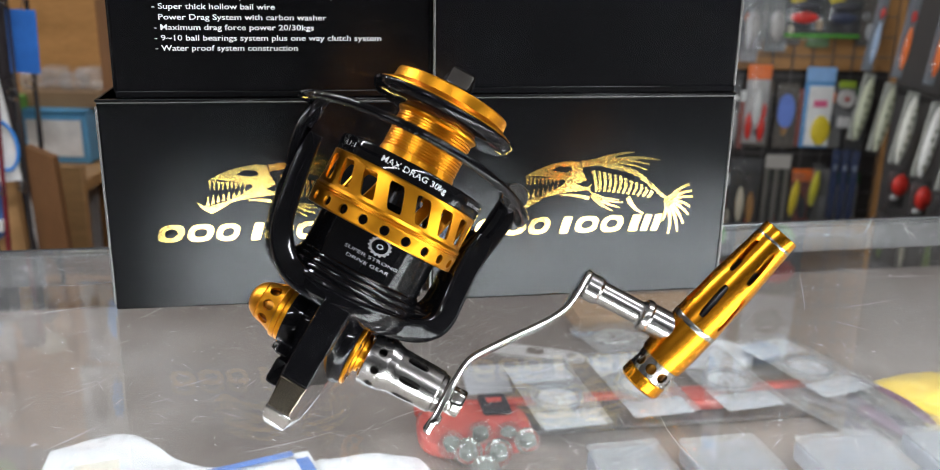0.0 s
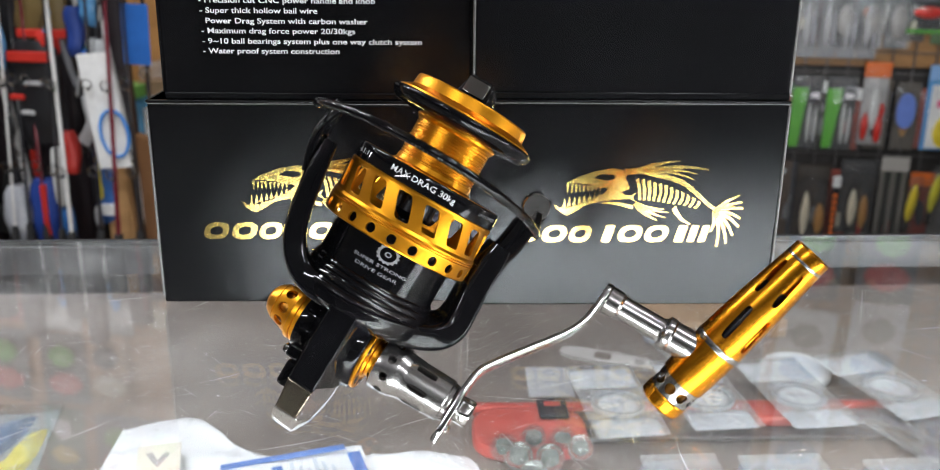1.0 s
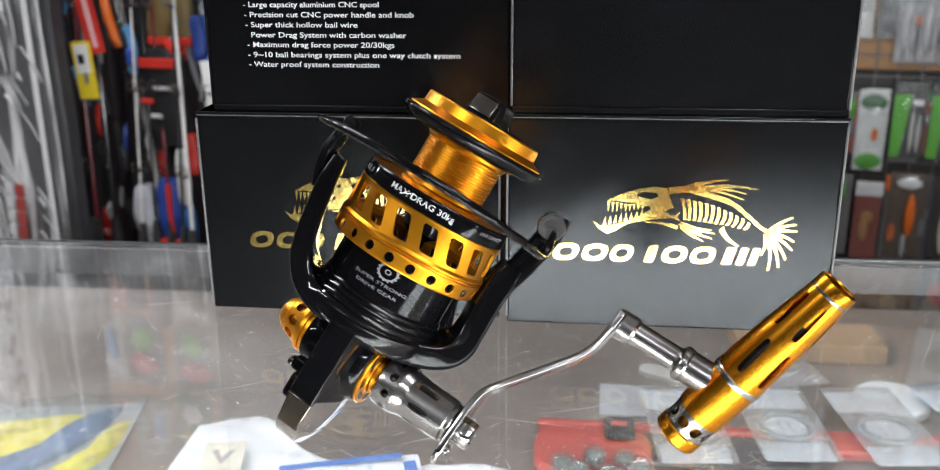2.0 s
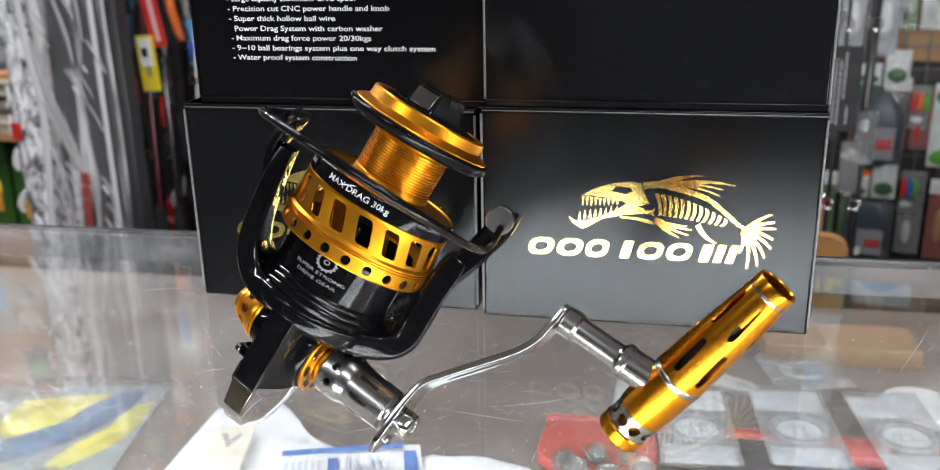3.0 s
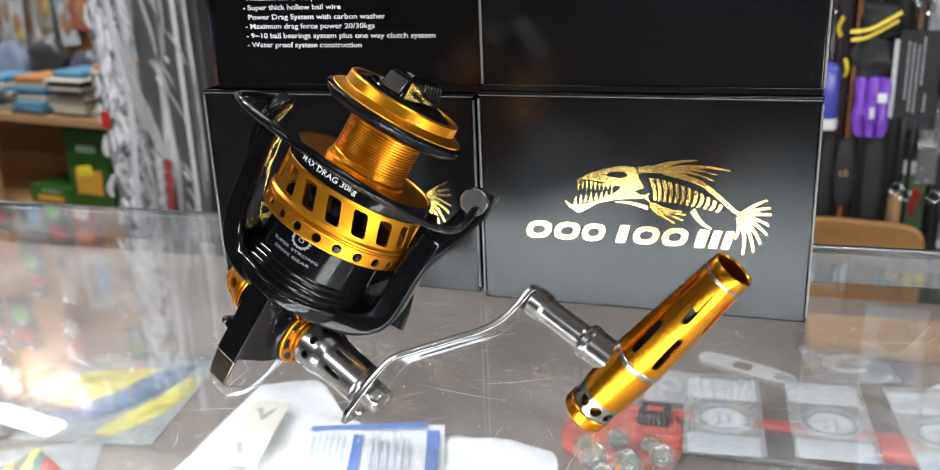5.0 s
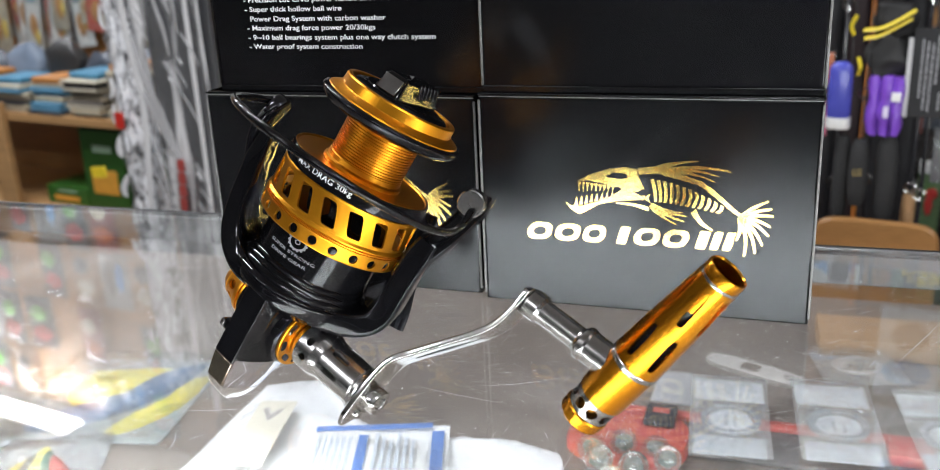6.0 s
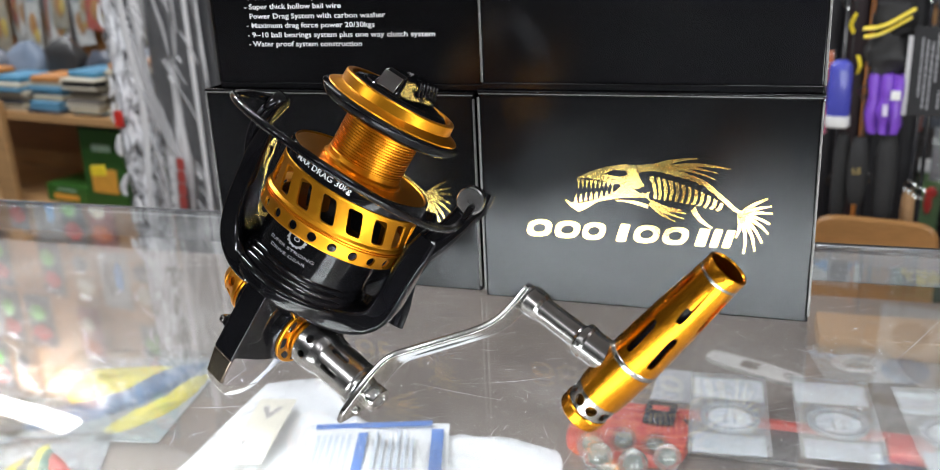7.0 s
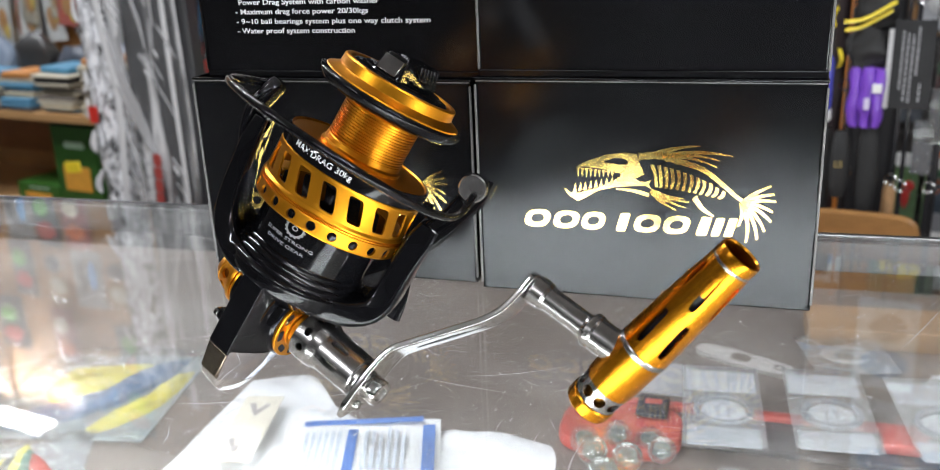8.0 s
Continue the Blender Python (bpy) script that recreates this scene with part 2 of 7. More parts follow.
def pierced(count, r0, r1, z0, z1, thick, half, high, zc, power=2.0, shear=0.0, phase=0.0, bm=None, side=6):
    """A turned wall from (r0, z0) to (r1, z1) with a ring of openings. half: radians; high: half the opening's height."""
    bm = bm or bmesh.new()
    first = len(bm.verts)
    wide = math.pi / count
    square = []
    for s in range(4):
        for i in range(side):
            f = -1 + 2 * i / side
            square.append([(f, -1), (1, f), (-f, 1), (-1, -f)][s])

    def at(u, z, inner, base):
        r = r0 + (r1 - r0) * (z - z0) / (z1 - z0) - (thick if inner else 0)
        ang = base + u + shear * (z - zc)
        return bm.verts.new((r * math.sin(ang), -r * math.cos(ang), z))

    steps = max(1, math.ceil((wide - half) / 0.11))
    m = len(square)
    for k in range(count):
        base = phase + 2 * wide * k
        loops = [[[], []] for _ in range(steps + 1)]
        for x, y in square:
            n = (abs(x) ** power + abs(y) ** power) ** (1 / power)
            zr, zh = z0 + (z1 - z0) * (y + 1) / 2, zc + math.copysign(y, y * (z1 - z0)) / n * high
            for q in range(steps + 1):
                f = q / steps
                for inner in (0, 1):
                    loops[q][inner].append(at(x * wide * (1 - f) + x / n * half * f, zr * (1 - f) + zh * f, inner, base))
        for i in range(m):
            j = (i + 1) % m
            for a, b in zip(loops, loops[1:]):
                bm.faces.new((a[0][i], a[0][j], b[0][j], b[0][i]))
                bm.faces.new((a[1][i], b[1][i], b[1][j], a[1][j]))
            rim, hole = loops[0], loops[-1]
            bm.faces.new((hole[0][i], hole[0][j], hole[1][j], hole[1][i]))
            if i < side or 2 * side <= i < 3 * side:
                bm.faces.new((rim[0][i], rim[1][i], rim[1][j], rim[0][j]))
    bm.verts.ensure_lookup_table()
    bmesh.ops.remove_doubles(bm, verts=bm.verts[first:], dist=abs(z1 - z0) * 1e-4)
    return bm


def spline(points, n=6):
    """Catmull-Rom points through the given ones."""
    p = [Vector(q) for q in points]
    p = [p[0] * 2 - p[1]] + p + [p[-1] * 2 - p[-2]]
    out = []
    for i in range(1, len(p) - 2):
        for k in range(n):
            t = k / n
            out.append(0.5 * (2 * p[i] + (p[i + 1] - p[i - 1]) * t + (2 * p[i - 1] - 5 * p[i] + 4 * p[i + 1] - p[i + 2]) * t * t
                              + (3 * p[i] - p[i - 1] - 3 * p[i + 1] + p[i + 2]) * t ** 3))
    return out + [p[-2]]


def ring(w, h, power=2.0, n=16):
    """A closed outline: an ellipse, or a rounded rectangle at a high power."""
    out = []
    for i in range(n):
        c, s = math.cos(2 * math.pi * (i + 0.5) / n), math.sin(2 * math.pi * (i + 0.5) / n)
        out.append((w / 2 * math.copysign(abs(c) ** (2 / power), c), h / 2 * math.copysign(abs(s) ** (2 / power), s)))
    return out


def sweep(path, sections, side=None, bm=None):
    """A closed outline (or one for each point) moved along a path. side: the outline's x axis, kept fixed where given."""
    bm = bm or bmesh.new()
    path = [Vector(p) for p in path]
    if isinstance(sections[0][0], (int, float)):
        sections = [sections] * len(path)
    rings, x = [], Vector(side) if side else None
    for i, p in enumerate(path):
        d = (path[min(i + 1, len(path) - 1)] - path[max(i - 1, 0)]).normalized()
        if x is None:
            x = d.orthogonal()
        xx = (x - d * x.dot(d)).normalized()
        if not side:
            x = xx
        y = d.cross(xx)
        rings.append([bm.verts.new(p + xx * u + y * v) for u, v in sections[i]])
    for a, b in zip(rings, rings[1:]):
        for i in range(len(a)):
            j = (i + 1) % len(a)
            bm.faces.new((a[i], a[j], b[j], b[i]))
    bm.faces.new(rings[0][::-1])
    bm.faces.new(rings[-1])
    return bm


def tube(points, r, n=10, smooth=0, bm=None):
    return sweep(spline(points, smooth) if smooth else points, ring(2 * r, 2 * r, 2, n), bm=bm)


def plate(outline, y0, y1, bm=None):
    """An outline in x and z, thick from y0 to y1."""
    bm = bm or bmesh.new()
    front = [bm.verts.new((x, y0, z)) for x, z in outline]
    back = [bm.verts.new((x, y1, z)) for x, z in outline]
    bm.faces.new(front)
    bm.faces.new(back[::-1])
    for i in range(len(front)):
        j = (i + 1) % len(front)
        bm.faces.new((front[j], front[i], back[i], back[j]))
    return bm


def turn(bm, m):
    bmesh.ops.transform(bm, matrix=m, verts=bm.verts)
    return bm


def lettering(text, size, thick=0.0, align="LEFT", shear=0.0, width=None, heavy=0.0):
    """Letters as a mesh in x and y."""
    cu = bpy.data.curves.new("letters", "FONT")
    cu.body, cu.size, cu.extrude, cu.align_x, cu.shear, cu.offset = text, size, thick, align, shear, heavy
    cu.resolution_u = 3
    ob = new("letters", cu)
    me = bpy.data.meshes.new_from_object(ob.evaluated_get(bpy.context.evaluated_depsgraph_get()))
    bpy.data.objects.remove(ob)
    bpy.data.curves.remove(cu)
    if width:
        xs = [v.co.x for v in me.vertices]
        k, x0 = width / (max(xs) - min(xs)), min(xs)
        for v in me.vertices:
            v.co.x = (v.co.x - x0) * k
    bm = bmesh.new()
    bm.from_mesh(me)
    bmesh.ops.triangulate(bm, faces=bm.faces)
    bpy.data.meshes.remove(me)
    return bm


def noisy(bm, amount, scale, seed=0.0):
    for v in bm.verts:
        v.co += noise.noise_vector(v.co * scale + Vector((seed, seed * 2, 0))) * amount
    return bm

# ---------- room ----------
WX0, WX1, WY0, WY1 = -4.2, 3.2, -6.0, 2.46
for name, dims, mat in (("floor", (WX0, WX1, WY0, WY1, FLOOR - 0.1, FLOOR), FLOOR_TILE), ("ceiling", (WX0, WX1, WY0, WY1, CEIL, CEIL + 0.1), CEILING_PAINT),
                        ("wall_north", (WX0 - 0.1, WX1 + 0.1, WY1, WY1 + 0.1, FLOOR - 0.1, CEIL + 0.1), PLASTER),
                        ("wall_south", (WX0 - 0.1, WX1 + 0.1, WY0 - 0.1, WY0, FLOOR - 0.1, CEIL + 0.1), SHOP_WALL),
                        ("wall_west", (WX0 - 0.1, WX0, WY0, WY1, FLOOR - 0.1, CEIL + 0.1), SHOP_WALL),
                        ("wall_east", (WX1, WX1 + 0.1, WY0, WY1, FLOOR - 0.1, CEIL + 0.1), SHOP_WALL)):
    tagged(part(name, block(*dims), mat), "plain painted shop %s" % name.split("_")[0], name.split("_")[0], kind="structure")

for lx, ly, lr in LAMPS:
    fix = thing("ceiling_light", pose(lx, ly, CEIL, 0, 0, lr), "long white fluorescent fitting on the ceiling", "ceiling light", "ceiling lights")
    part("housing", block(-0.64, 0.64, -0.15, 0.15, -0.07, 0, 0.01), CEILING_PAINT, fix)
    for sx in (-1, 1):
        part("end_cap", block(sx * 0.625 - 0.012, sx * 0.625 + 0.012, -0.14, 0.14, -0.10, -0.07, 0.003), CEILING_PAINT, fix)

# ---------- display counter ----------
# its own axes: x along the counter, y away from the viewer, back edge of the glass at y = 0
COUNTER = pose(0, 0.683, 0, 0, 0, 11.03)
SHELF_Z = -0.203
BACK, FRONT, LEFT, RIGHT = 0.0, -0.60, -1.25, 1.15


def counter_glass():
    mat, nt, b = principled("counter_glass")
    b.inputs["Base Color"].default_value = (0.93, 0.96, 0.95, 1)
    b.inputs["Roughness"].default_value = 0.012
    b.inputs["IOR"].default_value = 1.5
    b.inputs["Transmission Weight"].default_value = 1.0
    # worn film of dust and hairline scratches on the top
    tc = nt.nodes.new("ShaderNodeTexCoord")
    scr = None
    for k, (rot, sc) in enumerate(((0.5, 26), (1.9, 34), (2.7, 22))):
        mp = nt.nodes.new("ShaderNodeMapping")
        mp.inputs["Rotation"].default_value = (0, 0, rot)
        mp.inputs["Scale"].default_value = (2.2, 60.0, 1)
        wv = nt.nodes.new("ShaderNodeTexVoronoi")
        wv.feature = "DISTANCE_TO_EDGE"
        wv.inputs["Scale"].default_value = sc / 10
        wb = nt.nodes.new("ShaderNodeMath")
        wb.operation = "LESS_THAN"
        wb.inputs[1].default_value = 0.006
        nt.links.new(tc.outputs["Object"], mp.inputs["Vector"])
        nt.links.new(mp.outputs[0], wv.inputs["Vector"])
        nt.links.new(wv.outputs["Distance"], wb.inputs[0])
        if scr is None:
            scr = wb
        else:
            mx = nt.nodes.new("ShaderNodeMath")
            mx.operation = "MAXIMUM"
            nt.links.new(scr.outputs[0], mx.inputs[0])
            nt.links.new(wb.outputs[0], mx.inputs[1])
            scr = mx
    dust = nt.nodes.new("ShaderNodeTexNoise")
    dust.inputs["Scale"].default_value, dust.inputs["Detail"].default_value = 9, 8
    speck = nt.nodes.new("ShaderNodeTexNoise")
    speck.inputs["Scale"].default_value, speck.inputs["Detail"].default_value = 700, 2
    for nd in (dust, speck):
        nt.links.new(tc.outputs["Object"], nd.inputs["Vector"])
    d1 = nt.nodes.new("ShaderNodeMapRange")
    d1.inputs["From Min"].default_value, d1.inputs["From Max"].default_value = 0.42, 0.68
    d1.inputs["To Min"].default_value, d1.inputs["To Max"].default_value = 0.012, 0.075
    nt.links.new(dust.outputs["Fac"], d1.inputs["Value"])
    s1 = nt.nodes.new("ShaderNodeMapRange")
    s1.inputs["From Min"].default_value, s1.inputs["From Max"].default_value = 0.70, 0.76
    s1.inputs["To Min"].default_value, s1.inputs["To Max"].default_value = 0.0, 0.25
    nt.links.new(speck.outputs["Fac"], s1.inputs["Value"])
    gate = nt.nodes.new("ShaderNodeMapRange")
    gate.inputs["From Min"].default_value, gate.inputs["From Max"].default_value = 0.52, 0.62
    gate.inputs["To Min"].default_value, gate.inputs["To Max"].default_value = 0.0, 0.22
    nt.links.new(dust.outputs["Fac"], gate.inputs["Value"])
    g2 = nt.nodes.new("ShaderNodeMath")
    g2.operation = "MULTIPLY"
    nt.links.new(scr.outputs[0], g2.inputs[0])
    nt.links.new(gate.outputs[0], g2.inputs[1])
    add = nt.nodes.new("ShaderNodeMath")
    nt.links.new(d1.outputs[0], add.inputs[0])
    nt.links.new(s1.outputs[0], add.inputs[1])
    add2 = nt.nodes.new("ShaderNodeMath")
    nt.links.new(add.outputs[0], add2.inputs[0])
    nt.links.new(g2.outputs[0], add2.inputs[1])
    dif = nt.nodes.new("ShaderNodeBsdfDiffuse")
    dif.inputs["Color"].default_value = (0.62, 0.62, 0.60, 1)
    mix = nt.nodes.new("ShaderNodeMixShader")
    nt.links.new(add2.outputs[0], mix.inputs[0])
    nt.links.new(b.outputs[0], mix.inputs[1])
    nt.links.new(dif.outputs[0], mix.inputs[2])
    nt.links.new(mix.outputs[0], nt.nodes["Material Output"].inputs["Surface"])
    return mat


PANE = bpy.data.materials.new("case_glass")
PANE.use_nodes = True
pb = PANE.node_tree.nodes["Principled BSDF"]
pb.inputs["Transmission Weight"].default_value, pb.inputs["Roughness"].default_value = 1.0, 0.01
pb.inputs["Base Color"].default_value = (0.90, 0.95, 0.93, 1)

counter = thing("display_counter", COUNTER @ pose(0, 0, FLOOR), "glass-topped shop display counter, scratched top, goods inside", "display counter")
H0 = -FLOOR
top = part("glass_top", block(LEFT, RIGHT, FRONT, BACK, H0 - 0.008, H0, 0.0008, 1), counter_glass(), counter, "scratched clear glass sheet")
top.visible_shadow = False
part("back_rail", block(LEFT, RIGHT, BACK - 0.007, BACK - 0.001, H0 - 0.030, H0 - 0.0085, 0.001), DARK_TRIM, counter, "dark metal rail")
part("front_rail", block(LEFT, RIGHT, FRONT + 0.002, FRONT + 0.022, H0 - 0.030, H0 - 0.0085, 0.001), ALU, counter, "grey metal rail")
part("edge_strip", block(LEFT, RIGHT, BACK, BACK + 0.003, H0 - 0.012, H0 + 0.0006, 0.0004), DARK_TRIM, counter, "dark edge strip")
part("strip_housing", block(-0.28, 1.06, FRONT + 0.014, FRONT + 0.032, H0 - 0.2025, H0 - 0.058, 0.002), CEILING_PAINT, counter, "white strip lamp housing")
part("shelf", block(LEFT + 0.01, RIGHT - 0.01, FRONT + 0.03, BACK + 0.40, H0 + SHELF_Z - 0.018, H0 + SHELF_Z, 0.001), BOARD, counter, "grey-brown shelf board")
frontp = part("front_pane", block(LEFT, RIGHT, FRONT + 0.006, FRONT + 0.012, 0.45, H0 - 0.0305), PANE, counter, "clear glass front")
frontp.visible_shadow = False
part("base_cabinet", block(LEFT, RIGHT, FRONT, BACK + 0.42, 0.0, 0.45, 0.004), TIMBER, counter, "brown wooden base")
for x in (LEFT, RIGHT - 0.02):
    part("end_panel", block(x, x + 0.02, FRONT + 0.0125, BACK - 0.0145, 0.4505, H0 - 0.031, 0.001), TIMBER, counter, "brown wooden end panel")

# ---------- reel boxes ----------
def blade(p0, p1, w0, w1, bend=0.0, n=7):
    """A tapered, bent leaf from p0 to p1 in x and z."""
    p0, p1 = Vector(p0), Vector(p1)
    d = p1 - p0
    q = Vector((-d.y, d.x)).normalized()
    up, down = [], []
    for i in range(n):
        t = i / (n - 1)
        c = p0 + d * t + q * bend * d.length * math.sin(math.pi * t)
        w = (w0 + (w1 - w0) * t) / 2
        up.append(tuple(c + q * w))
        down.append(tuple(c - q * w))
    return up + down[::-1]


def emblem(parent):
    """The gold fish-bone mark and the row of slanted shapes below it, 0.25 mm proud of the card."""
    def put(name, *outlines):
        bm = bmesh.new()
        for o in outlines:
            plate(o, -0.25, -0.02, bm)
        return part(name, bm, FOIL, parent, "", 0.001)

    skull = put("fish_skull", [(57.9, 78.6), (65, 82.6), (75, 86.2), (85.8, 87.9), (92, 87), (94, 81), (96.8, 75.4), (92, 73.6), (84, 76), (79.7, 76.2), (72, 78), (64, 79)])
    part("eye_socket", plate([(74, 82), (79, 84.6), (86, 84.2), (87.6, 82), (83, 80.4), (78.5, 81.2)], -0.4, -0.2), CARD, skull, "black eye opening", 0.001)
    jaw = put("fish_jaw", [(50.8, 66.1), (54, 61.5), (59, 58.6), (63, 60.4), (71, 65.4), (82, 67.8), (95.7, 69.2), (90, 72.4), (84, 75), (79.5, 71.2), (70, 66.6), (60, 63.6), (54.5, 63.6)])
    uppers, lowers = [], []
    for i in range(9):
        x, hgt = 59.2 + 2.45 * i, 6.4 - 0.42 * i
        y = 78.4 - 0.22 * i
        uppers.append([(x - 0.95, y), (x + 0.95, y), (x + 0.35, y - hgt * 0.6), (x - 0.1, y - hgt)])
    for i in range(8):
        x, hgt = 57.2 + 3.0 * i, 6.2 - 0.3 * i
        y = 63.4 + 0.85 * i
        lowers.append([(x - 1.05, y), (x + 1.05, y + 0.5), (x + 0.75, y + hgt * 0.6), (x + 0.5, y + hgt)])
    put("upper_teeth", *uppers)
    put("lower_teeth", *lowers)
    put("jaw_bone", blade((83.5, 76.2), (96.5, 69.4), 2.2, 1.6), blade((80.8, 66.4), (99.2, 63.6), 0.8, 2.4, 0.05), [(95.4, 71.8), (97.6, 71), (100.2, 72.8), (99, 70.4), (100, 67.4), (97.4, 69.2)])
    # backbone with knobbly edges
    line = spline([(93.2, 85.6, 0), (103, 86.6, 0), (112, 84.4, 0), (121, 82, 0), (129.4, 78.8, 0), (139.5, 70.8, 0), (146.4, 64.8, 0), (150.4, 62.6, 0)], 6)
    up, dn = [], []
    for i, p in enumerate(line):
        t = i / (len(line) - 1)
        d = (line[min(i + 1, len(line) - 1)] - line[max(i - 1, 0)]).normalized()
        w = (2.1 - 1.2 * t) * (1 + 0.16 * math.cos(i * 1.9))
        up.append((p.x - d.y * w, p.y + d.x * w))
        dn.append((p.x + d.y * w, p.y - d.x * w))
    put("backbone", up + dn[::-1])
    for i in range(12):
        t = i / 11
        a = (100.6 + 39.0 * t, 81.4 - 4.2 * t - 9.4 * t * t)
        b = (103.2 + 33.8 * t ** 1.1, 68.4 - 2.0 * t - 3.0 * t * t)
        put("rib", blade(a, b, 2.1, 1.7, 0.05 + 0.1 * t))
    for e, w in (((126.2, 92.6), 1.5), ((118, 91.8), 1.3), ((143.4, 87.4), 1.9), ((137, 84.6), 1.5), ((135.4, 81.2), 1.3)):
        put("fin_ray", blade((101.5 + (e[0] - 118) * 0.25, 86.9 - max(0, (e[0] - 122)) * 0.03), e, w + 1.5, w * 0.4, 0.06))
    for e in ((114.4, 55.5), (119.3, 57.4), (121, 60.6), (118.4, 62.6), (110, 57.2)):
        put("fin_ray", blade((100.4, 66.4), e, 2.8, 0.6, -0.06))
    put("fin_ray", blade((124.2, 63.8), (134.9, 53.0), 3.4, 1.0, -0.1))
    for ang, ln in ((38, 17.5), (22, 17.0), (8, 16.8), (-14, 16.0), (-32, 17.5), (-52, 19.0), (-68, 21.5), (-84, 22), (-100, 13)):
        q = (150.2 + ln * math.cos(radians(ang)), 60.8 + ln * math.sin(radians(ang)))
        put("tail_ray", blade((149.2, 61.0), q, 2.6, 1.2, 0.09 if ang < 0 else 0.06))
    # brand mark as plain slanted shapes
    for x0, x1, kind in ((27.2, 43.2, 1), (44.2, 60.2, 1), (60.8, 75.2, 1), (78.8, 91.2, 0), (90.8, 106.4, 1), (107.2, 122.6, 1), (123.4, 136.2, 0), (133.8, 147.6, 2)):
        cx, cz, w, hh = (x0 + x1) / 2, 47.0, x1 - x0 - 1.2, 10.8
        lean = 0.28
        bm = bmesh.new()
        if kind == 1:
            outer, inner = ring(w, hh, 2.6, 24), ring(w * 0.52, hh * 0.50, 2.2, 24)
            vs = [[bm.verts.new((cx + x + lean * z, y, cz + z)) for x, z in o] for o in (outer, inner) for y in (-0.25, -0.02)]
            for i in range(24):
                j = (i + 1) % 24
                for a, b in ((0, 2), (0, 1), (2, 3), (1, 3)):
                    bm.faces.new((vs[a][i], vs[a][j], vs[b][j], vs[b][i]))
        else:
            for bx, bw in ((0, w * 0.5),) if kind == 0 else ((-w * 0.27, w * 0.36), (w * 0.27, w * 0.36)):
                plate([(cx + bx + x + lean * z, cz + z) for x, z in ring(bw, hh, 9, 20)], -0.25, -0.02, bm)
        part("slanted_mark", bm, FOIL, parent, "", 0.001)


def reel_box(x, y, z, rz, w, d, h, label, marks):
    box = thing("cardboard_box", pose(x, y, z, 0, 0, rz), label, "box", "stacked reel boxes")
    part("carton", block(0, w, 0.0006, d, 0, h, 0.0012, 2), CARD, box)
    part("front_panel", block(0.0008, w - 0.0008, 0, 0.004, 0.0006, h - 0.0022, 0.0009, 2), CARD, box)
    part("lid", block(-0.0006, w + 0.0006, -0.0004, d + 0.0006, h - 0.0016, h, 0.0007, 2), CARD, box, "thin folded lid")
    part("top_crease", block(0.0004, w - 0.0004, -0.0007, 0.0004, h - 0.0023, h - 0.0017, 0.0002, 1), CARD_EDGE, box, "rubbed pale crease")
    if z > 0:
        part("bottom_lip", block(0.0004, w - 0.0004, -0.0014, 0.0005, 0.0002, 0.0042, 0.0006, 2), CARD, box, "folded bottom lip")
    # rubbed corners
    for cx in (0.0, w):
        bm = block(cx - 0.0007, cx + 0.0007, -0.0007, 0.0010, 0.004, h - 0.004, 0.0005, 1)
        for v in bm.verts:
            v.co.x += (noise.noise(Vector((cx * 9, 0, v.co.z * 60)))) * 0.0002
        part("worn_edge", bm, CARD_EDGE if marks != "text" else CARD, box, "rubbed grey edge")
    if marks == "emblem":
        emblem(box)
    if marks == "text":
        lines = ((49.0, 23.5, 66.7, "- Super thick hollow bail wire"), (43.2, 26.6, 92.2, "Power Drag System with carbon washer"), (37.6, 23.8, 87.7, "- Maximum drag force power 20/30kgs"),
                 (31.8, 23.8, 126.0, "- 9~10 ball bearings system plus one way clutch system"), (26.2, 23.9, 78.2, "- Water proof system construction"),
                 (54.7, 23.2, 100.0, "- Precision cut CNC power handle and knob"), (60.4, 23.0, 80.0, "- Large capacity aluminium CNC spool"))
        for lz, lx, lw, words in lines:
            bm = lettering(words, 4.3, 0.03, width=lw, heavy=0.06)
            turn(bm, pose(lx, -0.05, lz + 0.4, 90))
            part("printed_line", bm, INK, box, "bold white lettering", 0.001)
    return box


BH = 0.1265
reel_box(-0.0240, 0.5425, 0, 9.75, 0.1888, 0.125, BH + 0.0024, "black coated card box with gold foil fish-bone mark", "emblem")
reel_box(-0.2105, 0.5165, 0, 9.8, 0.1832, 0.125, BH, "black card box with gold foil mark, behind the reel", "emblem")
reel_box(-0.2010, 0.5220, BH, 9.8, 0.1790, 0.125, BH, "black card box with white printed lines, stacked on another box", "text")
reel_box(-0.0225, 0.5455, BH + 0.0024, 9.75, 0.1868, 0.125, BH, "plain black card box stacked on another box", "")

# ---------- the fishing reel ----------
# its own axes in mm: z along the spool's axis, x along the crank shaft, -y towards the viewer
def axes(x, z, origin):
    """A pose from its x and z axes, x made square to z."""
    z = Vector(z).normalized()
    x = Vector(x)
    x = (x - z * x.dot(z)).normalized()
    m = Matrix((x, z.cross(x), z)).transposed().to_4x4()
    m.translation = origin
    return m


REEL = axes((0.89272, -0.15427, -0.42338), (0.45057, 0.29255, 0.84345), (-0.01724, 0.4324, 0.1291))
# the crank shaft lies turned a little against the spool; SHAFT takes its axes, in mm, to the reel's
SHAFT = REEL.inverted() @ axes((0.89262, -0.15434, -0.42358), (0.45079, 0.31629, 0.83472), (-0.01601, 0.43, 0.12933))
SHAFT.translation *= 1000
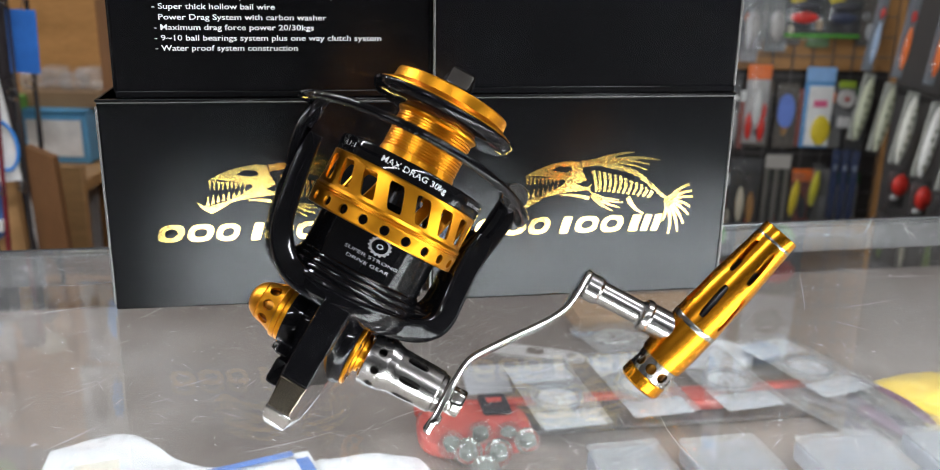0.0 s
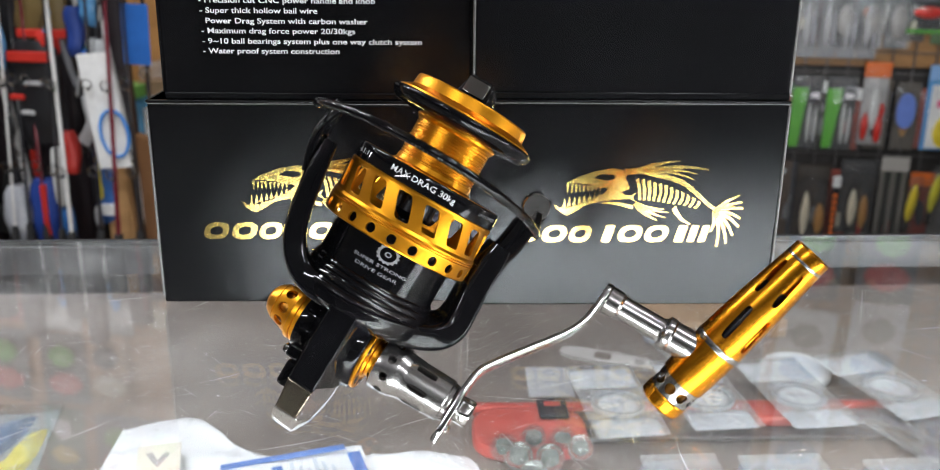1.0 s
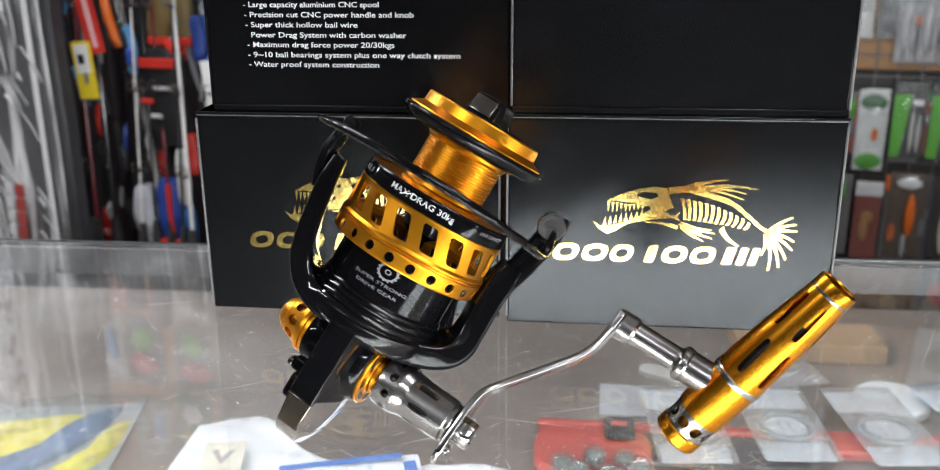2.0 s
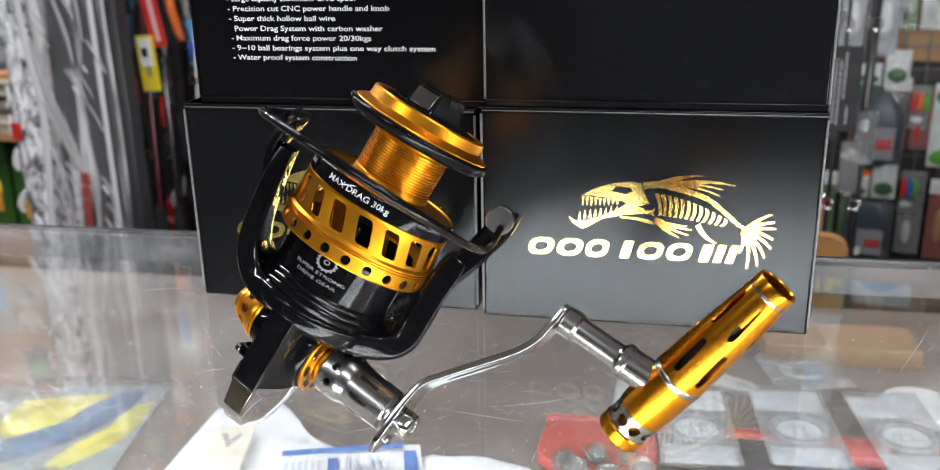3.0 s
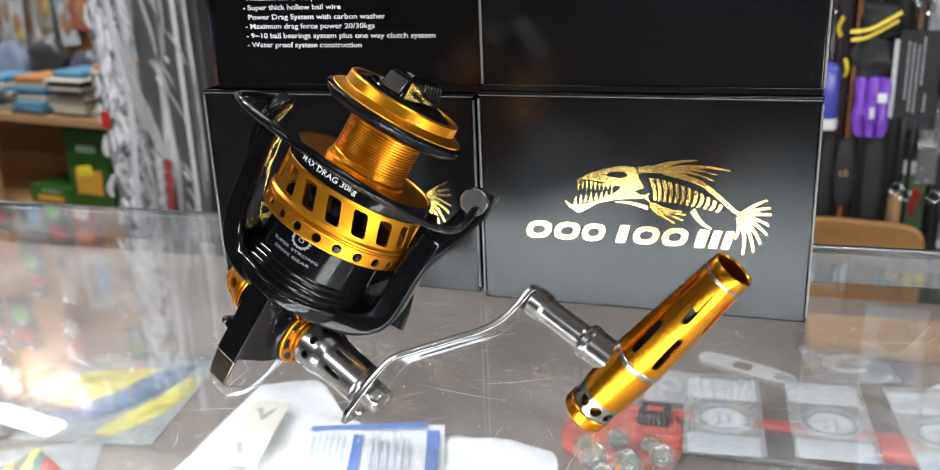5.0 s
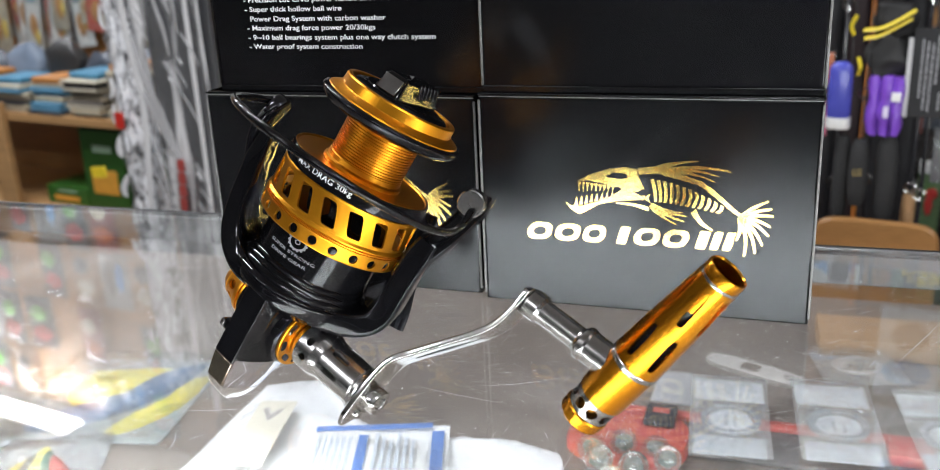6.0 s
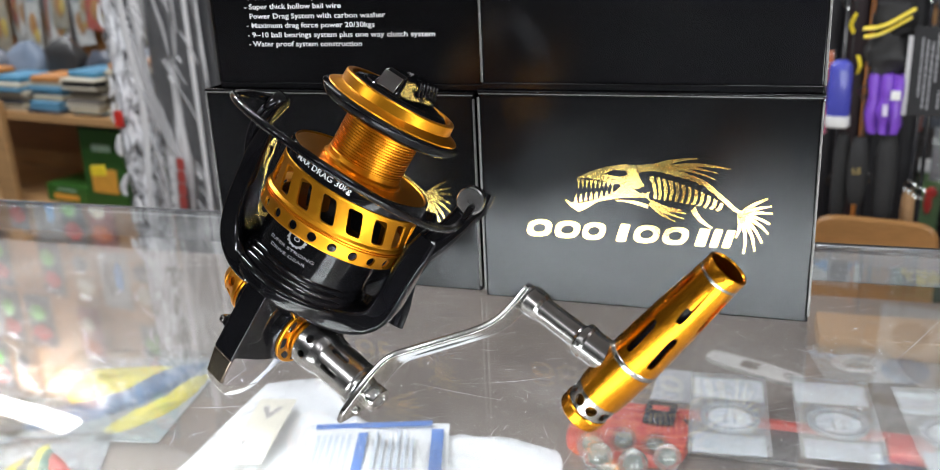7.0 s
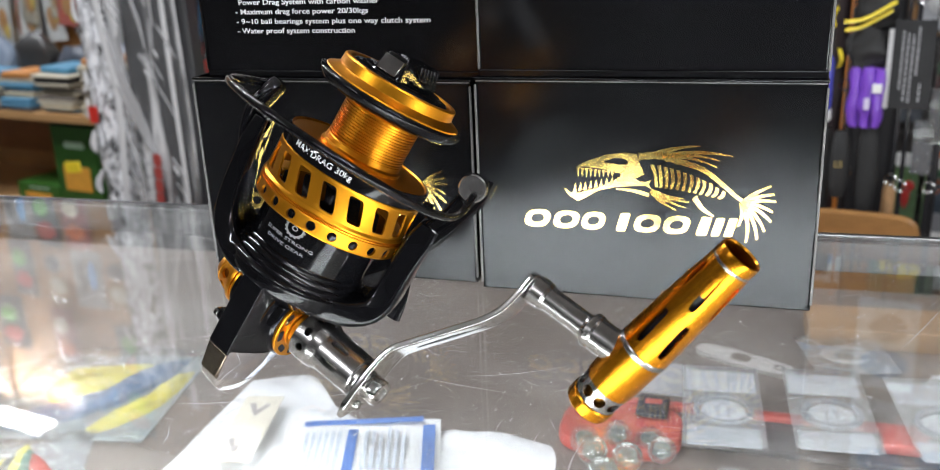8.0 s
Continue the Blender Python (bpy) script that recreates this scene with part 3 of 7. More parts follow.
# the bail and the gear housing lean a little the other way
BAIL = REEL.inverted() @ axes((0.87817, -0.16178, -0.45016), (0.47738, 0.23647, 0.84628), (-0.01602, 0.42978, 0.12949))
BAIL.translation *= 1000
MM = 0.001
reel = thing("fishing_reel", REEL, "large black and gold spinning fishing reel propped on the glass counter", "fishing reel")


def rp(name, bm, mat, parent, label="", sharp=38):
    return part(name, bm, mat, parent, label, MM, sharp)


def along_x(bm, x, y, z):
    """Lays a thing turned round z along the x axis, its start at x."""
    return turn(bm, SHAFT @ Matrix.Translation((x, y, z)) @ Matrix.Rotation(radians(90), 4, "Y"))


# spool: arbor with line grooves
prof = [(4, -24), (20.6, -24), (20.6, -20.6), (19.4, -19.8), (19.2, -17.5)]
z = -17.2
while z < 0.6:
    prof += [(18.95, z), (18.95, z + 0.55), (18.1, z + 0.8), (18.1, z + 1.1)]
    z += 1.35
prof += [(19.1, 1.0), (20.2, 2.2), (20.4, 4.0), (4, 4.0)]
spool = rp("spool", lathe(prof, 72), GOLD, reel, "gold anodised spool with turned grooves", 25)
rp("spool_flange", lathe([(20, 3.0), (27, 3.6), (33.0, 4.2), (35.2, 5.6), (36.4, 8.0), (36.55, 8.8), (36.1, 9.5), (34.6, 10.2), (30, 10.4), (20, 10.4)], 96), BLACK, spool, "gloss black flange lip", 50)
rp("spool_rim", lathe([(26, 9.6), (34.2, 10.1), (34.0, 10.8), (29.6, 13.0), (29.1, 13.5), (28.7, 18.0), (28.2, 18.6), (26.4, 18.7), (25.8, 18.2), (25.6, 15.5), (20, 15.4)], 96), GOLD, spool, "gold anodised rim", 25)
rp("lower_flange", lathe([(19.5, -22.2), (34.4, -21.9), (34.9, -21.2), (35.4, -21.1), (35.6, -21.6), (35.6, -24.5), (20, -24.6)], 96), GOLD, spool, "gold anodised flange", 25)
rp("spool_band", lathe([(35.3, -21.3), (35.8, -21.0), (36.3, -21.4), (36.6, -22.0), (36.6, -28.6), (36.2, -29.0), (35.3, -29.1)], 96), BLACK, spool, "gloss black band")
skirt = pierced(17, 36.5, 36.5, -30.2, -45.0, 1.15, 0.100, 6.0, -37.5, 7.0, -0.0095, radians(4.4), side=8)
skirt = rp("spool_skirt", skirt, GOLD, spool, "gold skirt with slanted windows", 30)
rp("skirt_collar", lathe([(34.6, -29.0), (36.2, -29.0), (36.6, -29.3), (36.5, -30.2), (34.7, -30.2)], 96, close=True), GOLD, spool, "gold collar", 25)
groove = [(34.5, -45.0), (36.5, -45.0), (37.0, -45.7), (37.4, -46.3), (37.4, -46.8), (36.7, -47.0), (36.7, -47.4), (37.5, -47.6), (37.5, -47.9), (36.8, -48.1), (36.8, -48.5), (37.4, -48.7), (37.3, -49.3), (35.4, -49.3)]
rp("skirt_groove", lathe(groove, 96, close=True), GOLD, spool, "gold ring with two turned grooves", 25)
rp("skirt_ring", pierced(22, 37.3, 37.0, -49.3, -55.3, 1.2, 2.25 / 37, 2.25, -52.3, 2.0, 0, radians(8.1)), GOLD, spool, "gold ring drilled with round holes", 30)
rp("skirt_lip", lathe([(35.1, -55.3), (37.0, -55.3), (36.8, -55.8), (36.2, -56.1), (35.2, -55.9)], 96, close=True), GOLD, spool, "gold lip", 25)
rp("spool_hub", lathe([(8, -24), (10, -26), (10, -40), (7, -42), (4.5, -44), (4.5, -50)], 32), BLACK_SATIN, spool, "black hub on the main shaft")


def wrap(text, size, r, ang0, ang1, z, mat, parent, label, heavy=0.0):
    bm = lettering(text, size, 0.04, width=1.0, heavy=heavy)
    for v in bm.verts:
        a = radians(ang0 + (ang1 - ang0) * v.co.x)
        rr = r + v.co.z
        v.co = Vector((rr * math.sin(a), -rr * math.cos(a), z + v.co.y))
    return rp("lettering", bm, mat, parent, label)


band = [o for o in spool.children if o.name.startswith("spool_band")][0]
wrap("MAX DRAG 30kg", 3.9, 36.56, -17.0, 34.0, -26.1, PALE_INK, band, "white lettering", 0.02)
wrap("LINE CAPACITY", 2.2, 36.56, 57, 84, -25.0, GREY_INK, band, "small grey lettering")
wrap("4.1:1", 3.3, 36.56, -58, -43, -26.0, PALE_INK, band, "white lettering")

# drag knob on top
knob = rp("drag_knob", lathe([(25.0, 15.4), (25.0, 16.8), (24.3, 17.8), (23.0, 18.6), (19.5, 19.2), (19, 19.8), (0, 20.0)], 64), BLACK, reel, "black plastic drag knob with a ribbed grip")
GRIP = Matrix.Rotation(radians(94), 4, "Z")
bm = block(-18.5, 22.0, -8.0, 8.0, 17.6, 29.5, 1.6, 3)
for v in bm.verts:
    k = (v.co.z - 17.6) / 11.9
    v.co.x = v.co.x * (1 - 0.16 * k) + (1.5 * k if v.co.x < 0 else 0)
    v.co.y *= 1 - 0.30 * k
grip = rp("grip_bar", turn(bm, GRIP), BLACK, knob, "raised grip bar")
for i in range(6):
    x = 0.5 + 3.4 * i
    bm = block(x - 0.9, x + 0.9, -8.4, -5.6, 22.6, 28.8, 0.5, 2)
    for v in bm.verts:
        v.co.y += 0.20 * (v.co.z - 19.0)
    rp("grip_rib", turn(bm, GRIP), BLACK_SATIN, grip)
bm = block(-18.0, -15.4, -5.4, 5.4, 20.4, 28.0, 0.5)
for v in bm.verts:
    v.co.x += 0.33 * (v.co.z - 20.4) - 0.75
rp("knob_end_face", turn(bm, GRIP), DARK_STEEL, grip, "worn grey end face")

# rotor: drum, dished base, yoke with two arms
PHI = radians(17)


def rot(p, t, s):
    return Vector((p * math.cos(PHI) + t * math.sin(PHI), p * math.sin(PHI) - t * math.cos(PHI), s))


rotor = rp("rotor", lathe([(4, -46.5), (28.3, -46.5), (29.5, -47.2), (29.5, -73.6), (30.3, -74.2), (30.6, -74.9), (30.3, -75.6), (30.2, -76.2), (31.2, -76.9), (31.6, -77.7), (31.3, -78.5), (31.4, -79.2), (32.3, -79.9), (32.7, -80.8), (32.3, -81.8), (32.2, -82.5), (33.2, -84), (33.4, -88), (32.6, -91), (29, -94.5), (22, -96.5), (10, -97)], 80), BLACK, reel, "gloss black rotor", 30)
yoke_path = [(-48.8, -29), (-48.6, -40), (-46.8, -55), (-44.6, -68), (-40.8, -77.5), (-34.0, -85), (-24, -88.5), (-8, -89), (10, -89), (26, -88), (37, -84.5), (43.0, -78), (44.0, -68), (43.8, -54), (44.6, -42), (45.5, -33)]
yoke_w = [14, 17, 20, 24, 29, 35, 44, 52, 52, 44, 36, 30, 25, 21, 18, 14]
yoke_t = [7, 9, 9.5, 10, 11, 12, 13, 13, 13, 13, 13, 13, 12.5, 13, 13, 10]
path = spline([rot(p, 0, s) for p, s in yoke_path], 4)
secs = []
for i in range(len(path)):
    f = i / 4
    k = min(int(f), len(yoke_w) - 2)
    g = f - k
    secs.append(ring(yoke_w[k] * (1 - g) + yoke_w[k + 1] * g, yoke_t[k] * (1 - g) + yoke_t[k + 1] * g, 6.5, 28))
rp("yoke", turn(sweep(path, secs, side=rot(0, 1, 0)), Matrix.Rotation(radians(4), 4, "Z")), BLACK, rotor, "gloss black two-armed yoke", 45)
rp("rotor_lip", lathe([(33.0, -83.2), (34.0, -83.8), (34.3, -85.0), (34.0, -86.2), (33.0, -86.6)], 80), BLACK, rotor, "", 50)
# bail: left lever, wire, right bracket with line roller
lever = rp("bail_lever", turn(sweep(spline([rot(-51.5, 2, -46), rot(-54, 3, -38), rot(-55.5, 3, -29), rot(-54.5, 2, -22), rot(-53, 0, -18)], 4), ring(11.5, 5.4, 3.5, 14), side=rot(0, 1, 0)), BAIL), BLACK, rotor, "black bail lever", 45)
rp("lever_screw", turn(lathe([(0, 0), (2.6, 0), (2.6, 1.2), (1.8, 1.6), (0, 1.6)], 20), BAIL @ Matrix.Translation(rot(-54.0, 3, -40)) @ (-rot(1, 0, 0)).to_track_quat("Z", "Y").to_matrix().to_4x4()), CHROME, lever, "steel screw")
rp("bail_joint", turn(sweep(spline([rot(-53, -6, -15), rot(-53.4, -3, -18), rot(-53.8, 1, -23), rot(-54, 3, -29)], 4), [ring(9 + 5 * math.sin(math.pi * i / 12), 7.5 - 0.1 * i, 5, 16) for i in range(13)], side=rot(0, 1, 0)), BAIL), BLACK, lever, "angular black joint", 35)
wire = [(-53, 11, -15.5), (-54.2, 17, -16.5), (-55.8, 26, -17.2), (-53.8, 37, -16.5), (-45.2, 51.5, -14), (-29.4, 63.4, -10.7), (-9.1, 70.7, -8.3), (13.5, 68.6, -7.5), (33.8, 59.3, -8.6), (47.8, 42.7, -11.5), (54.6, 24, -15), (55.7, 6, -18), (54.5, -8, -18.6), (52.5, -17, -16), (50, -23, -11)]
rp("bail_wire", turn(tube([(x, -n, s) for x, n, s in wire], 1.9, 14, 6), BAIL), BLACK, rotor, "thick dark bail wire")
bracket = rp("roller_bracket", turn(sweep(spline([rot(46, 0, -40), rot(49.5, -6, -31), rot(52.5, -13, -20), rot(54.5, -19, -11), rot(54, -20.5, -3)], 4), ring(7.5, 12.5, 3.2, 14), side=rot(0, 1, 0)), BAIL), BLACK, rotor, "black roller bracket", 45)
face = BAIL @ Matrix.Translation(rot(52.2, -13.0, -8.2)) @ rot(0, 1, 0).to_track_quat("Z", "Y").to_matrix().to_4x4()
rp("line_roller", turn(lathe([(0, -3), (6.4, -3), (6.9, -2.2), (6.9, 3.2), (6.3, 3.9), (4.6, 3.9), (4.5, 3.75), (4.2, 3.75), (4.1, 3.9), (1.2, 3.9), (1.0, 2.9), (0, 2.9)], 40), face), STEEL, bracket, "round brushed steel roller cap")

# lettering and gear mark on the rotor drum
wrap("SUPER STRONG", 2.1, 29.54, -16, 36, -66.4, GREY_INK, rotor, "grey lettering")
wrap("DRIVE GEAR", 2.1, 29.54, -11, 30, -69.6, GREY_INK, rotor, "grey lettering")
bm = bmesh.new()
N = 60
gr = []
for i in range(N):
    a = 2 * math.pi * i / N
    out = 5.6 if i % 4 < 2 else 4.9
    gr.append([(rr * math.cos(a), rr * math.sin(a) * 0.8) for rr in (3.9, out)])
for i in range(N):
    q = [gr[i][0], gr[i][1], gr[(i + 1) % N][1], gr[(i + 1) % N][0]]
    vs = []
    for x, y in q:
        a = radians(11.8) + x / 29.56
        vs.append(bm.verts.new((29.56 * math.sin(a), -29.56 * math.cos(a), -59.6 + y)))
    bm.faces.new(vs)
for i in range(24):
    vs = []
    for rr, k in ((1.0, i), (1.6, i), (1.6, i + 1), (1.0, i + 1)):
        a = radians(11.8) + rr * math.cos(k * math.pi / 12) / 29.56
        vs.append(bm.verts.new((29.56 * math.sin(a), -29.56 * math.cos(a), -59.6 + 0.72 * rr * math.sin(k * math.pi / 12))))
    bm.faces.new(vs)
rp("gear_mark", bm, GREY_INK, rotor, "grey printed gear ring")

# body housing and rear
def loft(sections, bm=None, bevel=0.0):
    """Closed sections along z: front y, back y, half front width, half width on the left and on the right, half back width."""
    bm = bm or bmesh.new()
    rings = []
    for s, yf, yb, wf, wl, wr, wb in sections:
        d = yb - yf
        rings.append([bm.verts.new(v) for v in ((-wf, yf, s), (wf, yf, s), (wf + 0.5, yf + 0.05 * d, s), (wf + (wr - wf) * 0.40, yf + 0.18 * d, s), (wf + (wr - wf) * 0.85, yf + 0.36 * d, s), (wr, yf + 0.52 * d, s), (wr, yf + 0.72 * d, s), (wb, yb, s), (-wb, yb, s),
                                                (-wl, yf + 0.72 * d, s), (-wl, yf + 0.42 * d, s), (-(wf + wl) / 2, yf + 0.2 * d, s), (-wf - 0.5, yf + 0.05 * d, s))])
    m = len(rings[0])
    for a, b in zip(rings, rings[1:]):
        for i in range(m):
            j = (i + 1) % m
            bm.faces.new((a[i], a[j], b[j], b[i]))
    bm.faces.new(rings[0][::-1])
    bm.faces.new(rings[-1])
    if bevel:
        bmesh.ops.recalc_face_normals(bm, faces=bm.faces)
        edges = [e for e in bm.edges if e.is_manifold and e.calc_face_angle(0) > radians(32)]
        bmesh.ops.bevel(bm, geom=edges, offset=bevel, segments=2, affect="EDGES", profile=0.5)
    return bm


HOUSING = BAIL @ Matrix.Translation((3.4, -14.0, 1.5))
body = rp("body", turn(loft([(-88, -18, 22, 6.8, 12.5, 8.9, 9), (-96, -19, 25, 6.8, 13.6, 10.2, 10), (-104, -19.6, 26, 6.7, 13.8, 10.9, 10), (-112, -19.8, 24, 6.6, 13.4, 10.8, 9)], bevel=0.5), HOUSING), BLACK, reel, "gloss black gear housing", 28)
rp("side_housing", turn(loft([(-112, -19.8, 24, 6.6, 13.4, 10.8, 9), (-120, -19.7, 22, 6.6, 11.5, 11, 8), (-127, -19.4, 20, 6.5, 9.6, 11.1, 7)]), HOUSING), BLACK, body, "gloss black side housing", 28)
rp("tail_housing", turn(loft([(-127, -19.4, 20, 6.5, 9.6, 11.1, 7), (-134, -18.8, 18, 6.2, 8.8, 11, 7), (-140, -17.8, 15, 5.9, 8.2, 10.3, 6.4), (-144.5, -16.4, 12.5, 5.8, 7.8, 9.2, 6)]), HOUSING), TAIL, body, "mirror-black tail housing", 40)
rp("front_bar", turn(block(-6.6, 6.6, -20.8, -18.6, -128.7, -90, 0.7, 3), HOUSING), BLACK, body, "flat gloss black bar")
rp("rear_tip", turn(loft([(-144.5, -16.8, 12.7, 6, 8, 9.4, 6.2), (-148.5, -14.8, 11, 5.8, 7.4, 8.2, 5.8), (-152, -11.5, 9, 5.2, 6.4, 6.4, 5), (-154.5, -7, 6.5, 4, 4.6, 5.2, 3.6)], bevel=0.4), HOUSING), CHROME, body, "bright polished rear tip", 50)
bm = block(-6.5, 6.5, -20.6, -18.2, -143.8, -128.9, 0.7, 3)
for v in bm.verts:
    k = (-128.9 - v.co.z) / 15
    v.co.x *= 1 - 0.14 * k
    v.co.y += 2.2 * k
rp("rear_plate", turn(bm, HOUSING), DARK_CHROME, body, "smoked chrome rear plate")
SH_Y, SH_Z = 4.5, -107.5
rp("shaft_boss", along_x(lathe([(19.0, 0), (18.6, 4), (18.0, 5.4), (17.4, 5.9), (0, 5.9)], 56), 8.4, SH_Y, SH_Z), BLACK, body, "black boss")
bm = lathe([(9.0, 0), (16.9, 0), (17.2, 0.4), (17.2, 1.6), (16.8, 2.0), (11.0, 2.0), (10.8, 3.0), (9.6, 3.4), (9.4, 5.0)], 56)
ringo = rp("side_plate", along_x(bm, 14.3, SH_Y, SH_Z), GOLD, body, "gold anodised side plate with slots")
for i in range(9):
    a = 2 * math.pi * i / 9
    o = [(14.0 + dr, dt) for dr, dt in ring(3.2, 6.0, 4, 12)]
    bm = bmesh.new()
    vs = []
    for xx in (1.9, 2.15):
        vs.append([bm.verts.new((xx, r * math.cos(a + w / 14.0), r * math.sin(a + w / 14.0))) for r, w in o])
    bm.faces.new(vs[1])
    for i2 in range(12):
        bm.faces.new((vs[0][i2], vs[0][(i2 + 1) % 12], vs[1][(i2 + 1) % 12], vs[1][i2]))
    rp("plate_slot", turn(bm, SHAFT @ Matrix.Translation((14.3, SH_Y, SH_Z))), BLACK_SATIN, ringo, "dark slot")
for i in range(3):
    a = 2 * math.pi * (i + 0.3) / 3
    rp("plate_screw", along_x(lathe([(0, 0), (1.5, 0), (1.5, 0.5), (0.9, 0.8), (0, 0.8)], 14), 16.3, SH_Y + 14.0 * math.cos(a + 0.2), SH_Z + 14.0 * math.sin(a + 0.2)), CHROME, ringo, "small steel screw")

# left cap
rp("cap_boss", along_x(lathe([(0, 0), (14.2, 0), (14.6, 1.5), (14.6, 6.5), (13.8, 8.0)], 48), -20.0, SH_Y, SH_Z), BLACK, body, "black boss")
bm = lathe([(0, -20.4), (3.4, -20.2), (6.2, -18.8), (7.6, -17.2), (8.6, -15.6), (9.3, -14.5), (9.0, -14.2)], 48)
cap = rp("shaft_cap", along_x(bm, -20.2, SH_Y, SH_Z), GOLD, body, "gold anodised shaft cap with round holes", 30)
rp("cap_wall", along_x(pierced(9, 9.2, 12.2, -14.2, -5.2, 1.6, 0.24, 2.7, -9.6, 2.0), -20.2, SH_Y, SH_Z), GOLD, cap, "drilled gold wall", 30)
rp("cap_base", along_x(lathe([(12.2, -5.2), (13.2, -4.8), (13.4, -4.2), (13.4, -2.4), (12.6, -2.2), (12.6, -1.6), (13.5, -1.4), (13.5, 0), (0, 0)], 48), -20.2, SH_Y, SH_Z), GOLD, cap, "ribbed gold base", 30)
rp("cap_core", along_x(lathe([(0, -15), (7.2, -15), (9.6, -5), (9.6, 0)], 32), -20.2, SH_Y, SH_Z), GOLD_SHADED, cap)
# reverse switch and small fittings on the left
lev = rp("reverse_switch", turn(block(-15.5, -8.5, -11.5, -5.5, -124, -117.5, 1.2, 3), HOUSING), BLACK, body, "black reverse switch")
rp("switch_knob", turn(block(-17.5, -14.5, -12.5, -7.0, -123, -119, 1.0, 3), HOUSING), DARK_STEEL, lev, "worn metal edge")
rp("side_cover", turn(block(-13.5, -6.5, -10, 9, -138, -125, 2.2, 3), HOUSING), BLACK, body, "black side cover")

# stem and foot behind
stem = rp("stem", sweep(spline([(0, 20, -104), (1, 40, -98), (3, 60, -90), (5, 78, -84)], 5), ring(11, 17, 3.0, 16), side=(1, 0, 0)), BLACK, body, "gloss black stem", 45)
bm = sweep(spline([(15.0, 84.5, -108.5), (13.0, 84.5, -98), (8, 84, -82), (3, 84, -62), (-2, 84, -42)], 4), ring(15, 4.6, 3.0, 14), side=(1, 0, 0.2))
rp("foot", bm, BLACK, stem, "long black foot plate", 45)

# handle: drum, crank, nut, stem and T-bar
rp("shaft_neck", along_x(lathe([(7.6, 0), (7.6, 2.2), (8.8, 2.4), (8.8, 4.2), (7.2, 4.4), (7.2, 6)], 36), 18.6, SH_Y, SH_Z), GOLD, body, "gold neck")
drum = rp("handle_drum", along_x(lathe([(0, -0.6), (11.8, -0.6), (12.7, 0), (12.8, 0.6), (12.8, 2.6), (11.2, 2.6)], 56), 21.2, SH_Y, SH_Z), STEEL, reel, "brushed steel handle drum with holes and slots", 14)
rp("drum_wall", along_x(pierced(9, 12.8, 12.6, 2.6, 9.4, 1.7, 0.17, 2.0, 5.8, 2.0, 0, 0.25), 21.2, SH_Y, SH_Z), STEEL, drum, "drilled steel wall", 20)
rp("drum_step", along_x(lathe([(12.6, 9.4), (12.4, 10.6), (11.3, 13.2), (11.1, 14.4), (9.4, 14.4)], 56), 21.2, SH_Y, SH_Z), STEEL, drum, "", 14)
rp("drum_sleeve", along_x(pierced(7, 11.1, 10.6, 14.4, 31.4, 1.7, 0.15, 5.2, 22.6, 4.0, 0, 0.1), 21.2, SH_Y, SH_Z), STEEL, drum, "slotted steel sleeve", 20)
rp("drum_end", along_x(lathe([(10.6, 31.4), (10.5, 35.4), (9.9, 36.2), (9.5, 36.3), (9.5, 37.8), (8.8, 38.6), (0, 38.6)], 56), 21.2, SH_Y, SH_Z), STEEL, drum, "", 14)
rp("drum_core", along_x(lathe([(0, 1), (8.6, 1), (8.2, 32), (0, 32)], 32), 21.2, SH_Y, SH_Z), DARK_STEEL, drum, "dark inner core")
WIDE = Vector((0, -0.976, 0.22))
crank_pts = [(61.5, 1.4, -126.2), (61.6, 3.0, -117), (61.8, 4.8, -107.5), (62.0, 7.4, -97), (63.6, 9.6, -88.0), (69.0, 12.4, -80.0), (79.5, 17.0, -66.5), (89.0, 21.2, -54.0), (93.6, 23.8, -45.0), (95.2, 26.2, -36.0), (96.0, 28.0, -29.0), (96.4, 29.4, -23.4)]
path = spline(crank_pts, 5)
secs = []
for i in range(len(path)):
    t = i / (len(path) - 1)
    wd = 19.5 - 2.0 * min(1, max(0, (t - 0.24) / 0.2)) + 2.0 * max(0, (t - 0.85) / 0.15)
    if t < 0.06:
        wd *= 0.62 + 0.38 * t / 0.06
    if t > 0.96:
        wd *= 0.65 + 0.35 * (1 - t) / 0.04
    secs.append(ring(wd, 3.2, 9, 28))
crank = rp("crank_arm", turn(sweep(path, secs, side=WIDE), SHAFT), CHROME, reel, "polished steel crank arm", 40)
inlay = [p + Vector((1.0, 0, -0.9)).normalized() * 1.56 for p in spline(crank_pts[5:8], 8)]
rp("crank_groove", turn(sweep(inlay, [ring(0.8 + 4.2 * math.sin(math.pi * min(1, max(0.05, i / (len(inlay) - 1)))), 0.5, 3, 8) for i in range(len(inlay))], side=WIDE), SHAFT), BLACK_SATIN, crank, "dark milled groove")
bm = bmesh.new()
lob = []
for i in range(48):
    a = 2 * math.pi * i / 48
    lob.append((6.6 + 0.16 * math.cos(8 * a), a))
rings_ = []
for x, k in ((63.4, 0.94), (64.0, 1.0), (69.4, 1.0), (70.2, 0.92), (70.2, 0.55), (69.0, 0.5), (69.0, 0.0001)):
    rings_.append([bm.verts.new((x, SH_Y + r * k * math.cos(a), SH_Z + r * k * math.sin(a))) for r, a in lob])
for a, b in zip(rings_, rings_[1:]):
    for i in range(48):
        bm.faces.new((a[i], a[(i + 1) % 48], b[(i + 1) % 48], b[i]))
rp("crank_nut", turn(bm, SHAFT), CHROME, crank, "lobed steel nut", 35)
